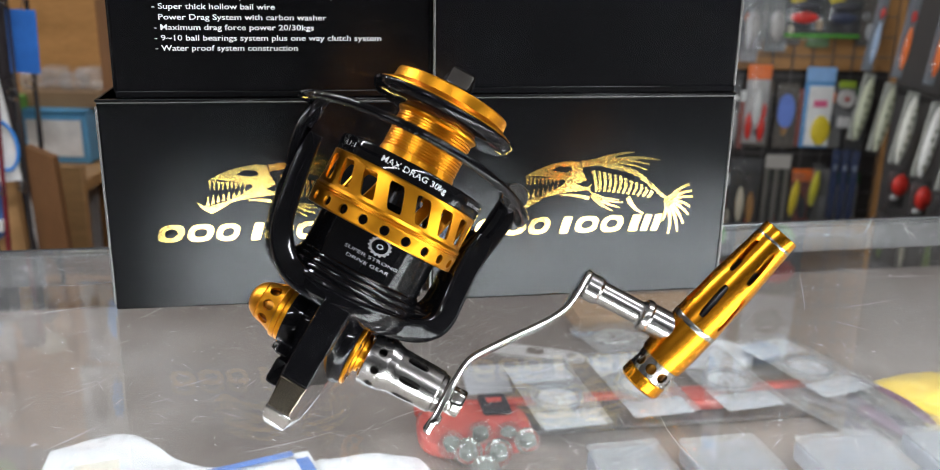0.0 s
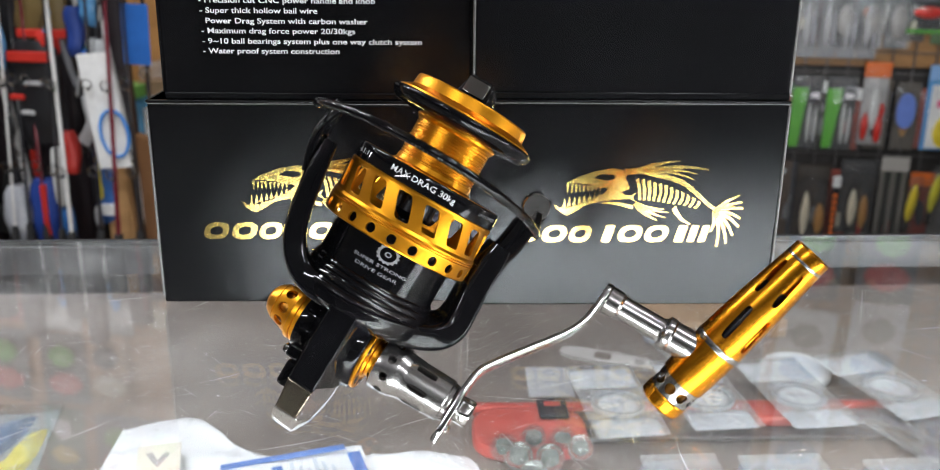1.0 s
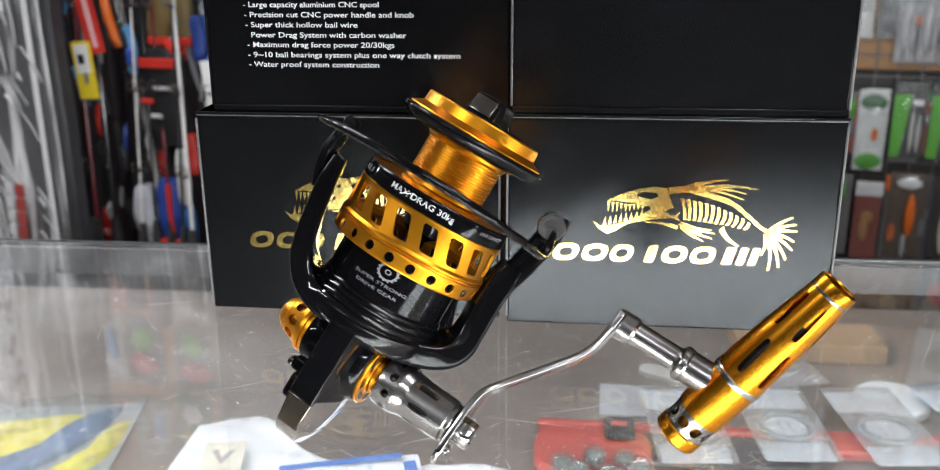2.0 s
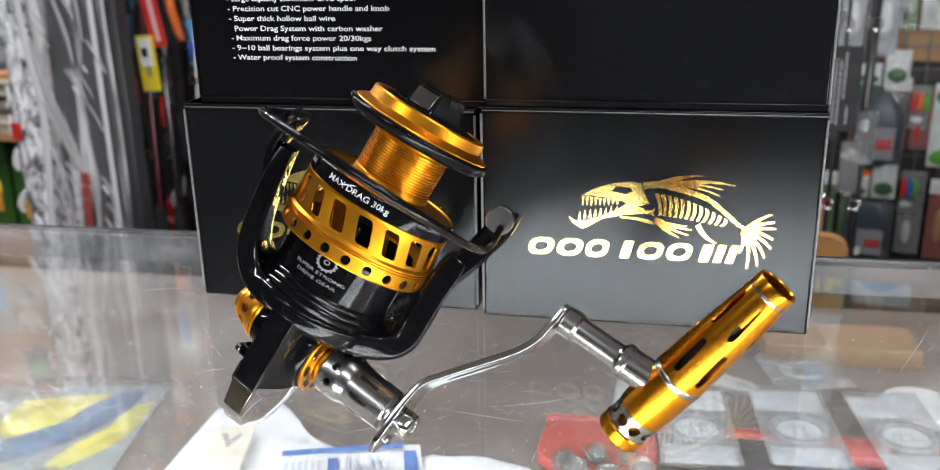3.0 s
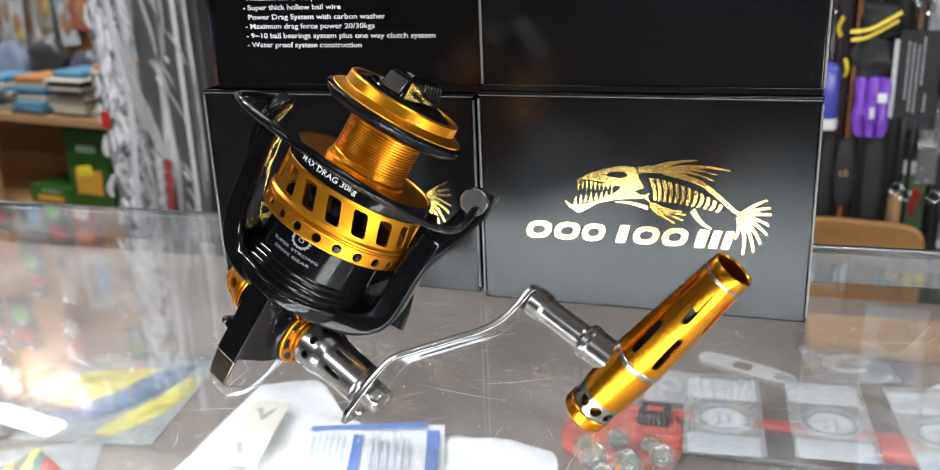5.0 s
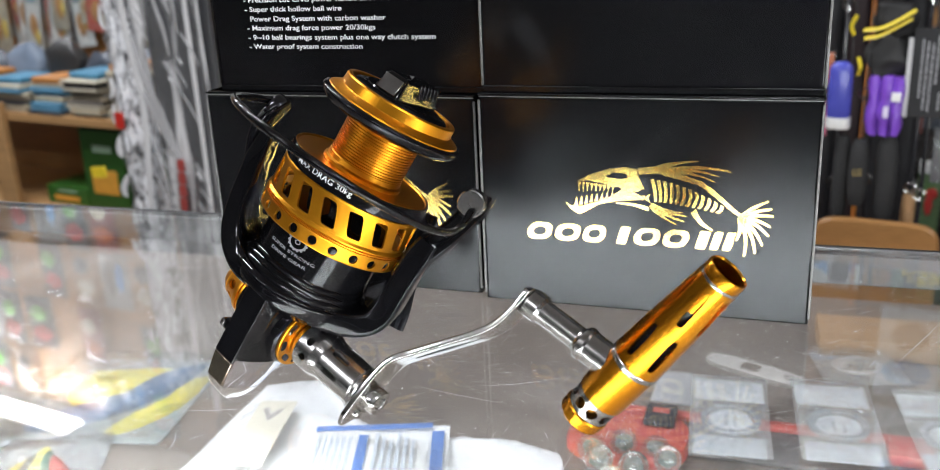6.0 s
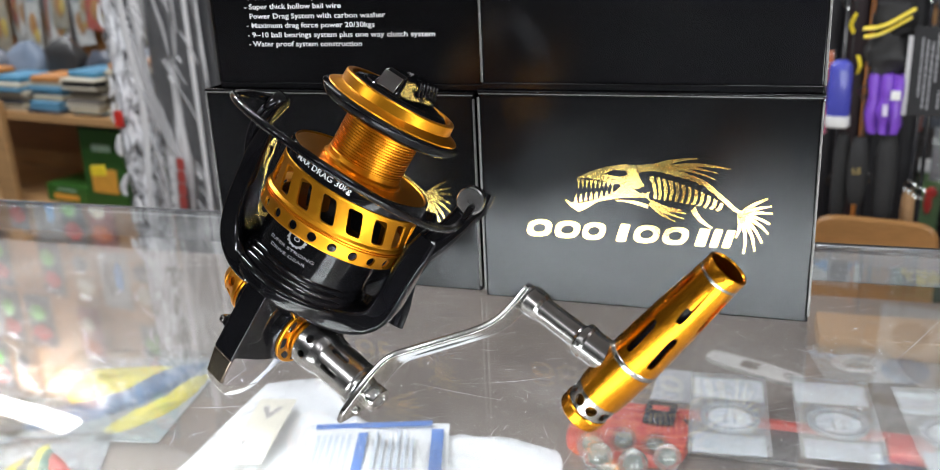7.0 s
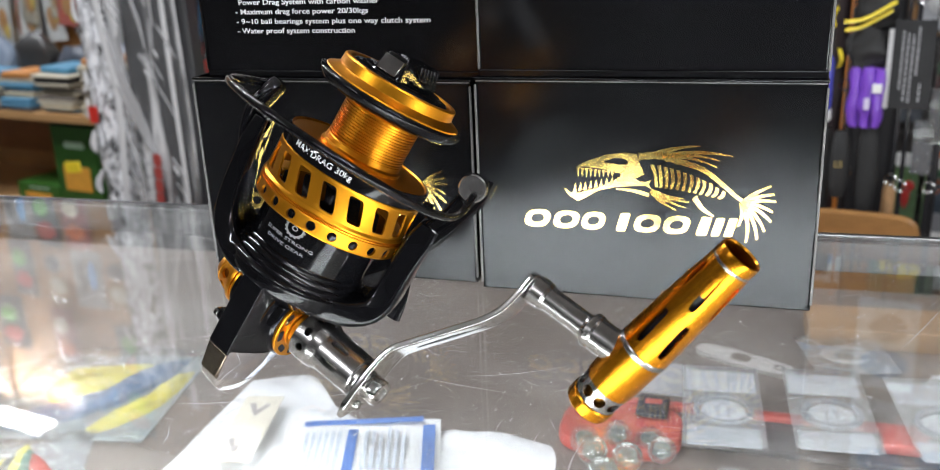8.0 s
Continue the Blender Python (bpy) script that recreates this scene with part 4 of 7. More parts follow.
rp("nut_bolt", along_x(lathe([(0, 0), (2.6, 0), (2.6, 0.9), (1.6, 1.4), (0, 1.4)], 20), 69.0, SH_Y, SH_Z), STEEL, crank, "steel bolt head")
rp("lock_screw", along_x(lathe([(0, 0), (2.5, 0), (2.5, 0.8), (1.9, 1.4), (0, 1.4)], 20), 63.3, 2.8, -118.5), CHROME, crank, "small steel screw")
ST_Y, ST_Z = 28.0, -29.3
rp("knob_stem", along_x(lathe([(0, 0), (6.9, 0), (7.2, 0.5), (7.2, 6.6), (6.0, 8.2), (5.9, 9), (5.9, 29.0), (6.4, 30.0), (8.3, 31.2), (8.5, 32.0), (8.5, 34.0), (7.9, 35.2), (7.9, 47.0)], 48), 97.9, ST_Y, ST_Z), STEEL, reel, "turned steel knob stem", 14)

KA, KB = Vector((144.9, 37.0, -60.7)), Vector((167.9, 13.3, 35.8))
KNOB = SHAFT @ Matrix.Translation(KA) @ (KB - KA).to_track_quat("Z", "Y").to_matrix().to_4x4()


def kp(name, bm, mat, parent, label="", sharp=18):
    return rp(name, turn(bm, KNOB), mat, parent, label, sharp)


tbar = kp("handle_knob", lathe([(0, 0), (9.6, 0), (10.6, 0.5), (11.2, 1.4), (11.3, 6.4), (10.9, 7.2), (9.0, 7.2)], 56), GOLD_DIMMED, reel, "gold anodised T-bar knob with slots and steel rings")
kp("holed_ring", pierced(9, 10.7, 10.9, 7.2, 16.6, 1.6, 0.25, 2.65, 11.9, 2.0, 0, 0.35), STEEL, tbar, "steel ring with round holes")
kp("inner_tube", lathe([(7.6, 6.8), (7.6, 40)], 32), GOLD_SHADED, tbar, "gold inner tube")
kp("grip_section", lathe([(9.0, 16.6), (11.0, 16.6), (11.6, 17.0), (11.9, 24), (12.1, 40.0), (10.0, 40.0)], 56), GOLD_DIMMED, tbar, "gold grip section")
kp("steel_ring", lathe([(10.0, 40.0), (12.3, 40.0), (12.4, 40.5), (12.4, 42.2), (12.2, 42.7), (10.0, 42.7)], 56), STEEL, tbar, "thin steel ring")
kp("slotted_grip", pierced(6, 12.2, 11.3, 42.7, 68.0, 1.4, 0.15, 9.6, 57.0, 4.5, -0.004, 1.0, side=8), GOLD_DIMMED, tbar, "gold tapered grip with slots")
kp("slotted_tip", pierced(6, 11.3, 9.5, 68.0, 95.6, 1.3, 0.16, 9.6, 82.5, 4.5, -0.004, 1.0 + math.pi / 6 + 0.05, side=8), GOLD_DIMMED, tbar, "gold tapered tip with slots")
kp("tip_ring", lathe([(8.3, 95.6), (9.5, 95.6), (9.55, 95.8), (9.55, 96.7), (9.4, 96.9), (8.3, 96.9)], 48), STEEL, tbar, "thin steel ring")
kp("tip_collar", lathe([(8.1, 80), (8.1, 101.2), (8.5, 102.0), (9.2, 101.8), (9.4, 101.0), (9.4, 96.9)], 48), GOLD_DIMMED, tbar, "open gold tip")
kp("grip_core", lathe([(0, 86), (6.6, 86), (7.4, 66), (8.6, 42.0), (8.6, 34)], 32), BLACK_SATIN, tbar, "dark core")

# ---------- the shop behind the counter ----------
def blob(w, d, h, bm=None, power=2.6, n=14, steps=8, at=(0, 0, 0), taper=0.45):
    """A soft upright pod: w wide, d deep, h high, its foot at the given place."""
    path, secs = [], []
    for i in range(steps + 1):
        t = i / steps
        k = max(0.12, math.sin(math.pi * min(0.985, max(0.015, t))) ** taper)
        path.append(Vector(at) + Vector((0, 0, h * t)))
        secs.append(ring(w * k, d * k, power, n))
    return sweep(path, secs, side=(1, 0, 0), bm=bm)


def pillow(w, h, bulge, seed=0.0, nx=10, nz=12, crease=0.002, bm=None):
    """A film pouch in x and z, swollen towards -y, welded round its edge."""
    bm = bm or bmesh.new()
    grid = []
    for side in (-1, 0.12):
        rows = []
        for j in range(nz + 1):
            row = []
            for i in range(nx + 1):
                u, v = i / nx, j / nz
                f = (4 * u * (1 - u)) ** 0.5 * (4 * v * (1 - v)) ** 0.4
                rough = noise.noise(Vector((u * 5 + seed, v * 7, seed))) * crease * (1 if f > 0.02 else 0)
                row.append(bm.verts.new(((u - 0.5) * w, side * bulge * f + rough - 0.0004 * (side < 0), v * h)))
            rows.append(row)
        grid.append(rows)
    for rows in grid:
        for j in range(nz):
            for i in range(nx):
                bm.faces.new((rows[j][i], rows[j][i + 1], rows[j + 1][i + 1], rows[j + 1][i]))
    for j in range(nz):
        for i in (0, nx):
            bm.faces.new((grid[0][j][i], grid[0][j + 1][i], grid[1][j + 1][i], grid[1][j][i]))
    for i in range(nx):
        for j in (0, nz):
            bm.faces.new((grid[0][j][i], grid[0][j][i + 1], grid[1][j][i + 1], grid[1][j][i]))
    return bm


def pack(name, label, cat, x0, x1, z0, z1, y, card, items=(), header=None, wrap_mat=None, rz=0, ry=0, group="", bulge=0.012, seed=1.0):
    """A carded or bagged article hung on the wall. items: (part name, colour, x, z, w, h, depth) as fractions of the card, depth in metres."""
    w, h = x1 - x0, z1 - z0
    ob = thing(name, pose((x0 + x1) / 2, y, z0, 0, ry, rz), label, cat, group)
    part("backing_card", block(-w / 2, w / 2, -0.001, 0.0015, 0, h, 0.0006, 1), paint(*card, 0.45), ob)
    if header:
        part("header_card", block(-w / 2 - 0.001, w / 2 + 0.001, -0.0045, -0.0012, h * 0.82, h * 1.0, 0.0006, 1), paint(*header, 0.4), ob)
    for nm, col, cx, cz, iw, ih, dep in items:
        part(nm, blob(iw * w, dep, ih * h, at=((cx - 0.5) * w, -dep / 2 - 0.0015, (cz - ih / 2) * h)), col if isinstance(col, bpy.types.Material) else paint(*col, 0.3), ob)
    if wrap_mat:
        part("pouch", turn(pillow(w * 1.04, h * 0.99, bulge, seed), pose(0, -0.0022, 0)), wrap_mat, ob, "clear crinkled plastic")
    return ob


# plywood lining and wire grid on the far wall
tagged(part("wall_lining", block(-4.19, 3.19, WY1 - 0.03, WY1 - 0.001, FLOOR, CEIL - 0.003, 0.002), PLY), "varnished brown plywood lining on the shop wall", "wall lining", kind="structure")
grid_panel = thing("wire_grid", pose(0, 0, 0), "grey wire grid display panel fixed to the plywood wall", "display panel")
up_wire = finish(block(-0.0015, 0.0015, -0.0015, 0.0015, -0.75, 1.1), "wire", WIRE)
cross_wire = finish(block(0.02, 1.05, -0.0015, 0.0015, -0.0015, 0.0015), "wire", WIRE)
for i in range(21):
    part("wire", up_wire, WIRE, grid_panel).location = (0.05 + 0.05 * i, 2.3745, 0)
for i in range(37):
    part("wire", cross_wire, WIRE, grid_panel).location = (0, 2.378, -0.74 + 0.05 * i)
for x in (0.05, 0.5, 1.0):
    for z in (-0.7, 1.05):
        part("bracket", block(x - 0.004, x + 0.004, 2.3798, 2.431, z - 0.004, z + 0.004), WIRE, grid_panel)
GY = 2.366
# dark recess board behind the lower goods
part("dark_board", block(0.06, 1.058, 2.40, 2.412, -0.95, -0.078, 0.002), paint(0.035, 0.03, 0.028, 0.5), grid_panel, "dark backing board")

g = "packs on the wire grid"
for i in range(3):
    x = 0.60 + 0.06 * i
    pack("plastic_pack", "clear plastic pack of small tackle on the wire grid", "pack", x, x + 0.055, -0.03, 0.125, GY, C_GREY, [("lead_weight", (0.35, 0.34, 0.32), 0.5, 0.4, 0.7, 0.5, 0.014)], wrap_mat=CLEAR, group=g, seed=i)
for i in range(2):
    x = 0.765 + 0.095 * i
    pack("lure_pack", "green bag of soft lures with a yellow print", "lure pack", x, x + 0.093, 0.008, 0.145, GY, C_BLACK,
         [("lure", C_RED if i == 0 else (0.05, 0.06, 0.10), 0.5, 0.35, 0.75, 0.2, 0.014), ("lure", (0.06, 0.06, 0.07), 0.5, 0.55, 0.8, 0.18, 0.014), ("print", C_YELLOW, 0.3, 0.68, 0.42, 0.2, 0.006)], header=C_GREEN, wrap_mat=CLEAR, group=g, seed=4 + i)
    part("green_border", block(-0.0465, 0.0465, -0.006, -0.003, 0, 0.009, 0.001), paint(*C_GREEN), bpy.data.objects["lure_pack" if i == 0 else "lure_pack.001"])
tagged(part("wall_strip", block(0.06, 1.02, 2.380, 2.398, -0.075, 0.004, 0.002), PLY), "brown plywood strip between the rows of packs", "wall strip", kind="structure")
pack("hook_pack", "orange-topped bag of red and clear jig hooks", "hook pack", 0.690, 0.748, -0.262, -0.062, GY, (0.45, 0.43, 0.42),
     [("hook", C_RED, 0.2, 0.22, 0.3, 0.34, 0.012), ("hook", C_RED, 0.75, 0.2, 0.34, 0.34, 0.012), ("hook", (0.6, 0.6, 0.58), 0.5, 0.45, 0.4, 0.5, 0.012), ("hook", C_RED, 0.82, 0.42, 0.2, 0.2, 0.012)], header=C_ORANGE, wrap_mat=CLEAR, group=g, seed=7)
bm = turn(sweep([(0, 0, 0), (0, 0.006, 0)], ring(0.042, 0.085, 2.2, 28), side=(1, 0, 0)), pose(0.793, GY - 0.012, -0.176))
tagged(part("oval_disc", bm, paint(0.12, 0.20, 0.55)), "pale blue oval plastic disc hung on the wire grid", "tackle disc", g)
cp = pack("carded_float", "white and yellow card pack with a blue edge", "card pack", 0.838, 0.910, -0.270, -0.065, GY, C_SKY, [], header=(0.25, 0.45, 0.75), group=g)
part("white_print", block(-0.026, 0.036, -0.006, -0.0018, 0.005, 0.158, 0.001), paint(*C_WHITE), cp, "white printed front")
part("yellow_print", blob(0.05, 0.006, 0.075, at=(0.012, -0.0065, 0.008)), paint(*C_YELLOW), cp, "yellow patch")
part("pink_print", block(-0.012, 0.022, -0.0072, -0.0055, 0.105, 0.122, 0.001), paint(*C_PINK), cp, "pink patch")
sp = thing("line_spool_pack", pose(0.943, GY, -0.172), "white line spool on a green-topped card", "line spool", g)
part("backing_card", block(-0.024, 0.024, -0.001, 0.0015, -0.05, 0.07, 0.0006, 1), paint(*C_GREY), sp)
part("spool", turn(lathe([(0, 0), (0.0215, 0), (0.022, 0.002), (0.022, 0.010), (0.017, 0.011), (0.016, 0.008), (0, 0.008)], 32), pose(0, -0.0015, 0.029, 90)), paint(0.6, 0.58, 0.55), sp)
part("hub", turn(lathe([(0, 0), (0.005, 0), (0.005, 0.003), (0, 0.003)], 16), pose(0, -0.0096, 0.029, 90)), paint(*C_RED), sp)
part("header_card", block(-0.022, 0.022, -0.004, -0.0012, 0.056, 0.074, 0.0006), paint(0.30, 0.42, 0.04), sp)
part("tag", block(-0.014, 0.016, -0.006, -0.0012, -0.044, -0.018, 0.001), paint(*C_WHITE), sp)

# packs hung one behind another over the whole grid
rr = random.Random(11)
for row, (z0, z1) in enumerate(((-0.27, -0.10), (-0.52, -0.31), (0.0, 0.13))):
    for i in range(15):
        x = 0.075 + 0.063 * i + rr.uniform(-0.006, 0.006)
        c = rr.choice(((0.03, 0.03, 0.03), (0.10, 0.08, 0.06), (0.05, 0.06, 0.08), (0.22, 0.21, 0.20), (0.30, 0.06, 0.04), (0.10, 0.20, 0.06), (0.40, 0.38, 0.34)))
        d = rr.choice((C_CREAM, C_GREY, C_RED, C_ORANGE, (0.05, 0.05, 0.06), C_TAN, (0.5, 0.5, 0.5)))
        pack("small_pack", "small bagged tackle pack on the wire grid", "pack", x, x + rr.uniform(0.045, 0.060), z0 + rr.uniform(-0.02, 0.01), z1 + rr.uniform(-0.03, 0.0), 2.3715, c,
             [("tackle", d, rr.uniform(0.3, 0.7), rr.uniform(0.25, 0.45), 0.35, 0.3, 0.006), ("tackle", rr.choice((d, C_GREY)), rr.uniform(0.3, 0.7), 0.55, 0.5, 0.16, 0.005)], header=rr.choice((None, c, C_WHITE, C_ORANGE, C_DKGREEN)), wrap_mat=CLEAR, group=g, bulge=0.006, seed=200 + 20 * row + i)

# lower row
pack("bait_pack", "dark pack with a tan bait and black card", "bait pack", 0.665, 0.752, -0.49, -0.30, GY, (0.03, 0.03, 0.03), [("bait", C_CREAM, 0.4, 0.35, 0.25, 0.5, 0.014), ("bait", C_TAN, 0.72, 0.3, 0.25, 0.45, 0.012)], header=(0.05, 0.05, 0.05), wrap_mat=CLEAR, group=g, seed=9)
for x, zz, c in ((0.835, -0.452, C_YELLOW), (0.885, -0.425, (0.65, 0.60, 0.05))):
    kn = thing("cutter_knife", pose(x, GY - 0.009, zz, 0, 6, 0), "yellow utility knife hung in a clear sleeve", "knife", g)
    part("handle", blob(0.022, 0.012, 0.096), paint(*c), kn)
    part("blade", block(-0.006, 0.006, -0.001, 0.001, -0.03, 0.004), STEEL, kn, "steel blade")
    part("sleeve", turn(pillow(0.036, 0.15, 0.009, x * 9), pose(0, 0.004, -0.034)), CLEAR, kn, "clear sleeve")
for i in range(3):
    pack("blue_pack", "dark blue hanging pack of rigs", "rig pack", 0.930 + 0.022 * i, 0.950 + 0.022 * i, -0.46, -0.275, GY - 0.008 * i, (0.015, 0.04, 0.14), [("rig", (0.2, 0.25, 0.35), 0.5, 0.75, 0.6, 0.1, 0.006)], wrap_mat=CLEAR, group=g, seed=i)
for i in range(5):
    x = 0.758 + 0.013 * i
    pack("hanging_card", "dark slim card pack on the wire grid", "card pack", x, x + 0.011, -0.49, -0.29, GY - 0.004, (0.05, 0.05, 0.045) if i % 2 else (0.16, 0.15, 0.13), [], header=(0.4, 0.38, 0.34), group=g)

# green packs and brown packs further along the grid
for i in range(3):
    x = 0.447 + 0.080 * i
    p = pack("plier_pack", "green and clear pack of fishing pliers", "plier pack", x, x + 0.070, -0.278, -0.098, GY, (0.05, 0.05, 0.05), [("plier_arm", (0.55, 0.55, 0.53), 0.62, 0.36, 0.16, 0.55, 0.012), ("plier_arm", (0.45, 0.45, 0.44), 0.82, 0.34, 0.16, 0.5, 0.012)], wrap_mat=CLEAR, group=g, seed=i + 20)
    part("green_insert", plate([(-0.034, 0.004), (-0.012, 0.004), (0.002, 0.150), (-0.034, 0.150)], -0.0042, -0.0016), paint(0.10, 0.42, 0.03), p, "bright green insert")
    part("price_tag", block(0.006, 0.026, -0.015, -0.013, 0.128, 0.140, 0.0006), paint(*C_WHITE), p, "white price tag")
for i in range(6):
    x = 0.432 + 0.046 * i
    pack("plastic_pack", "clear glossy pack with silver tackle", "pack", x, x + 0.043, -0.055, 0.115, GY, (0.22, 0.21, 0.20), [("lure", (0.45, 0.45, 0.45), 0.4, 0.45, 0.3, 0.6, 0.014), ("lure", (0.4, 0.4, 0.42), 0.75, 0.4, 0.25, 0.5, 0.012)], wrap_mat=FROST, group=g, seed=i + 30)
lp = pack("lighter_pack", "brown blister pack with an orange gas lighter", "tool pack", 0.462, 0.548, -0.520, -0.312, GY, (0.10, 0.06, 0.035), [("lighter", C_ORANGE, 0.58, 0.52, 0.26, 0.5, 0.018), ("nozzle", (0.5, 0.5, 0.5), 0.5, 0.15, 0.13, 0.28, 0.010), ("label", C_WHITE, 0.5, 0.88, 0.66, 0.12, 0.004)], wrap_mat=CLEAR, group=g, seed=40)
pack("bait_pack", "black pack with a pale soft bait", "bait pack", 0.560, 0.640, -0.515, -0.318, GY, (0.025, 0.02, 0.018), [("bait", C_CREAM, 0.35, 0.36, 0.26, 0.58, 0.016), ("bait", C_TAN, 0.8, 0.3, 0.3, 0.4, 0.012)], header=(0.05, 0.04, 0.03), wrap_mat=CLEAR, group=g, seed=41)
bp = pack("line_pack", "black card pack with small orange bars", "line pack", 0.645, 0.662, -0.50, -0.34, GY - 0.02, C_BLACK, [], header=C_WHITE, group=g)
for i in range(7):
    part("orange_bar", block(-0.005, 0.005, -0.0035, -0.0012, 0.008 + 0.016 * i, 0.018 + 0.016 * i, 0.0005), paint(*C_ORANGE), bp)

# wallet packs, floats and clear bags
for z0, z1 in ((-0.318, -0.142), (-0.545, -0.402)):
    p = pack("tackle_wallet", "dark blue-grey tackle wallet with a pale printed panel", "tackle wallet", 0.212, 0.318, z0, z1, GY, (0.05, 0.06, 0.07), [("wallet", (0.045, 0.06, 0.075), 0.5, 0.5, 0.98, 0.98, 0.02)], wrap_mat=CLEAR, group=g, seed=50 + z0)
    hgt = z1 - z0
    part("printed_panel", block(-0.045, 0.035, -0.0250, -0.0225, hgt * 0.12, hgt * 0.55, 0.001), paint(0.24, 0.24, 0.25), p, "pale grey panel")
    part("price_tag", block(-0.046, -0.012, -0.027, -0.0255, hgt * 0.10, hgt * 0.24, 0.0005), paint(*C_WHITE), p, "white tag")
    part("red_print", block(-0.004, 0.030, -0.027, -0.0255, hgt * 0.27, hgt * 0.33, 0.0005), paint(*C_RED), p, "red bar")
    part("red_print", block(-0.004, 0.030, -0.027, -0.0255, hgt * 0.35, hgt * 0.39, 0.0005), paint(*C_RED), p, "red bar")
for z0 in (-0.128, -0.392):
    for i in range(2):
        pack("header_card", "white and green header card of a clear bag", "card pack", 0.205 + 0.058 * i, 0.258 + 0.058 * i, z0, z0 + 0.05 + 0.03 * i, GY - 0.006, C_WHITE, [("print", C_DKGREEN, 0.5, 0.3, 0.8, 0.4, 0.004)], wrap_mat=CLEAR, group=g, seed=60 + i)
for z0, cols in ((-0.225, (C_RED, C_ORANGE, C_GREEN)), (-0.425, (C_RED, C_BLUE, C_GREEN))):
    pack("float_pack", "clear pack of red, orange and green floats", "float pack", 0.324, 0.366, z0, z0 + 0.10, GY, C_GREY, [("fishing_float", c, 0.2 + 0.3 * i, 0.62, 0.3, 0.5, 0.014) for i, c in enumerate(cols)] + [("label", C_WHITE, 0.4, 0.22, 0.6, 0.14, 0.003)], wrap_mat=CLEAR, group=g, seed=z0)
pack("rig_pack", "green and white hanging pack", "rig pack", 0.372, 0.438, -0.31, -0.12, GY, C_WHITE, [("print", C_GREEN, 0.5, 0.12, 0.9, 0.2, 0.004), ("print", C_DKGREEN, 0.5, 0.85, 0.9, 0.2, 0.004)], wrap_mat=CLEAR, group=g, seed=71)
for i in range(2):
    pack("clear_bag", "bright crinkled clear bag with white cord", "clear bag", 0.150 + 0.072 * i, 0.216 + 0.066 * i, -0.062, 0.10, GY, (0.55, 0.56, 0.58), [("cord", C_WHITE, 0.5, 0.5, 0.6, 0.5, 0.016)], wrap_mat=FROST, group=g, seed=75 + i, bulge=0.02)
for i in range(10):
    x = 0.07 + 0.095 * i
    pack("hanging_card", "dark hanging pack low on the wire grid", "card pack", x, x + 0.08, -0.72, -0.56, GY, (0.03 + 0.02 * (i % 3), 0.03, 0.03), [("bait", (0.2, 0.16, 0.1), 0.5, 0.4, 0.5, 0.5, 0.012)], wrap_mat=CLEAR, group=g, seed=80 + i)

# side panel with lures at the right
side = thing("side_display", pose(1.06, 1.60, FLOOR), "dark side display panel with rows of hanging lures", "display panel")
part("panel_board", block(0, 0.02, 0, 0.76, 0, 2.2, 0.003), paint(0.10, 0.095, 0.09, 0.5), side)
for z in (0.84, 1.10):
    part("hook_rail", block(-0.018, -0.001, 0.02, 0.74, z, z + 0.012, 0.002), WIRE, side, "wire hook rail")
g2 = "lures on the side panel"
for i in range(8):
    y = 2.20 - 0.075 * i
    x = 0.905 + 0.135 * (i / 7)
    c = ((0.55, 0.58, 0.42), (0.58, 0.60, 0.45), (0.68, 0.68, 0.60), (0.74, 0.74, 0.70), (0.72, 0.73, 0.70), (0.62, 0.72, 0.52), (0.7, 0.7, 0.66), (0.6, 0.6, 0.5))[i]
    p = pack("squid_skirt", "pale speckled soft squid skirt in a clear sleeve", "lure", x - 0.017, x + 0.017, -0.215 - 0.012 * i, -0.058 - 0.010 * i, y, (0.5, 0.5, 0.45), [("skirt", c, 0.5, 0.48, 0.95, 0.94, 0.016)], wrap_mat=CLEAR, rz=18, ry=10, group=g2, seed=90 + i)
    for k in range(6):
        part("speck", block(-0.006 + 0.004 * (k % 3), -0.001 + 0.004 * (k % 3), -0.0195, -0.0165, 0.02 + 0.02 * k, 0.03 + 0.02 * k, 0.001), paint(*(C_RED if i == 4 else C_GREEN if i == 6 else (0.1, 0.12, 0.05))), p)
for i, c in enumerate(((0.35, 0.45, 0.60), C_ORANGE, C_ORANGE, (0.3, 0.3, 0.32), (0.05, 0.1, 0.3))):
    x = 0.890 + 0.034 * i
    p = pack("jig_lure", "orange and grey jig lure in a clear sleeve", "lure", x - 0.014, x + 0.014, -0.045 - 0.004 * i, 0.135, 2.14 - 0.08 * i, (0.20, 0.22, 0.25), [("jig", c, 0.5, 0.35, 0.5, 0.5, 0.014), ("bead", C_RED, 0.5, 0.72, 0.35, 0.14, 0.012)], wrap_mat=CLEAR, rz=15, ry=8, group=g2, seed=100 + i)
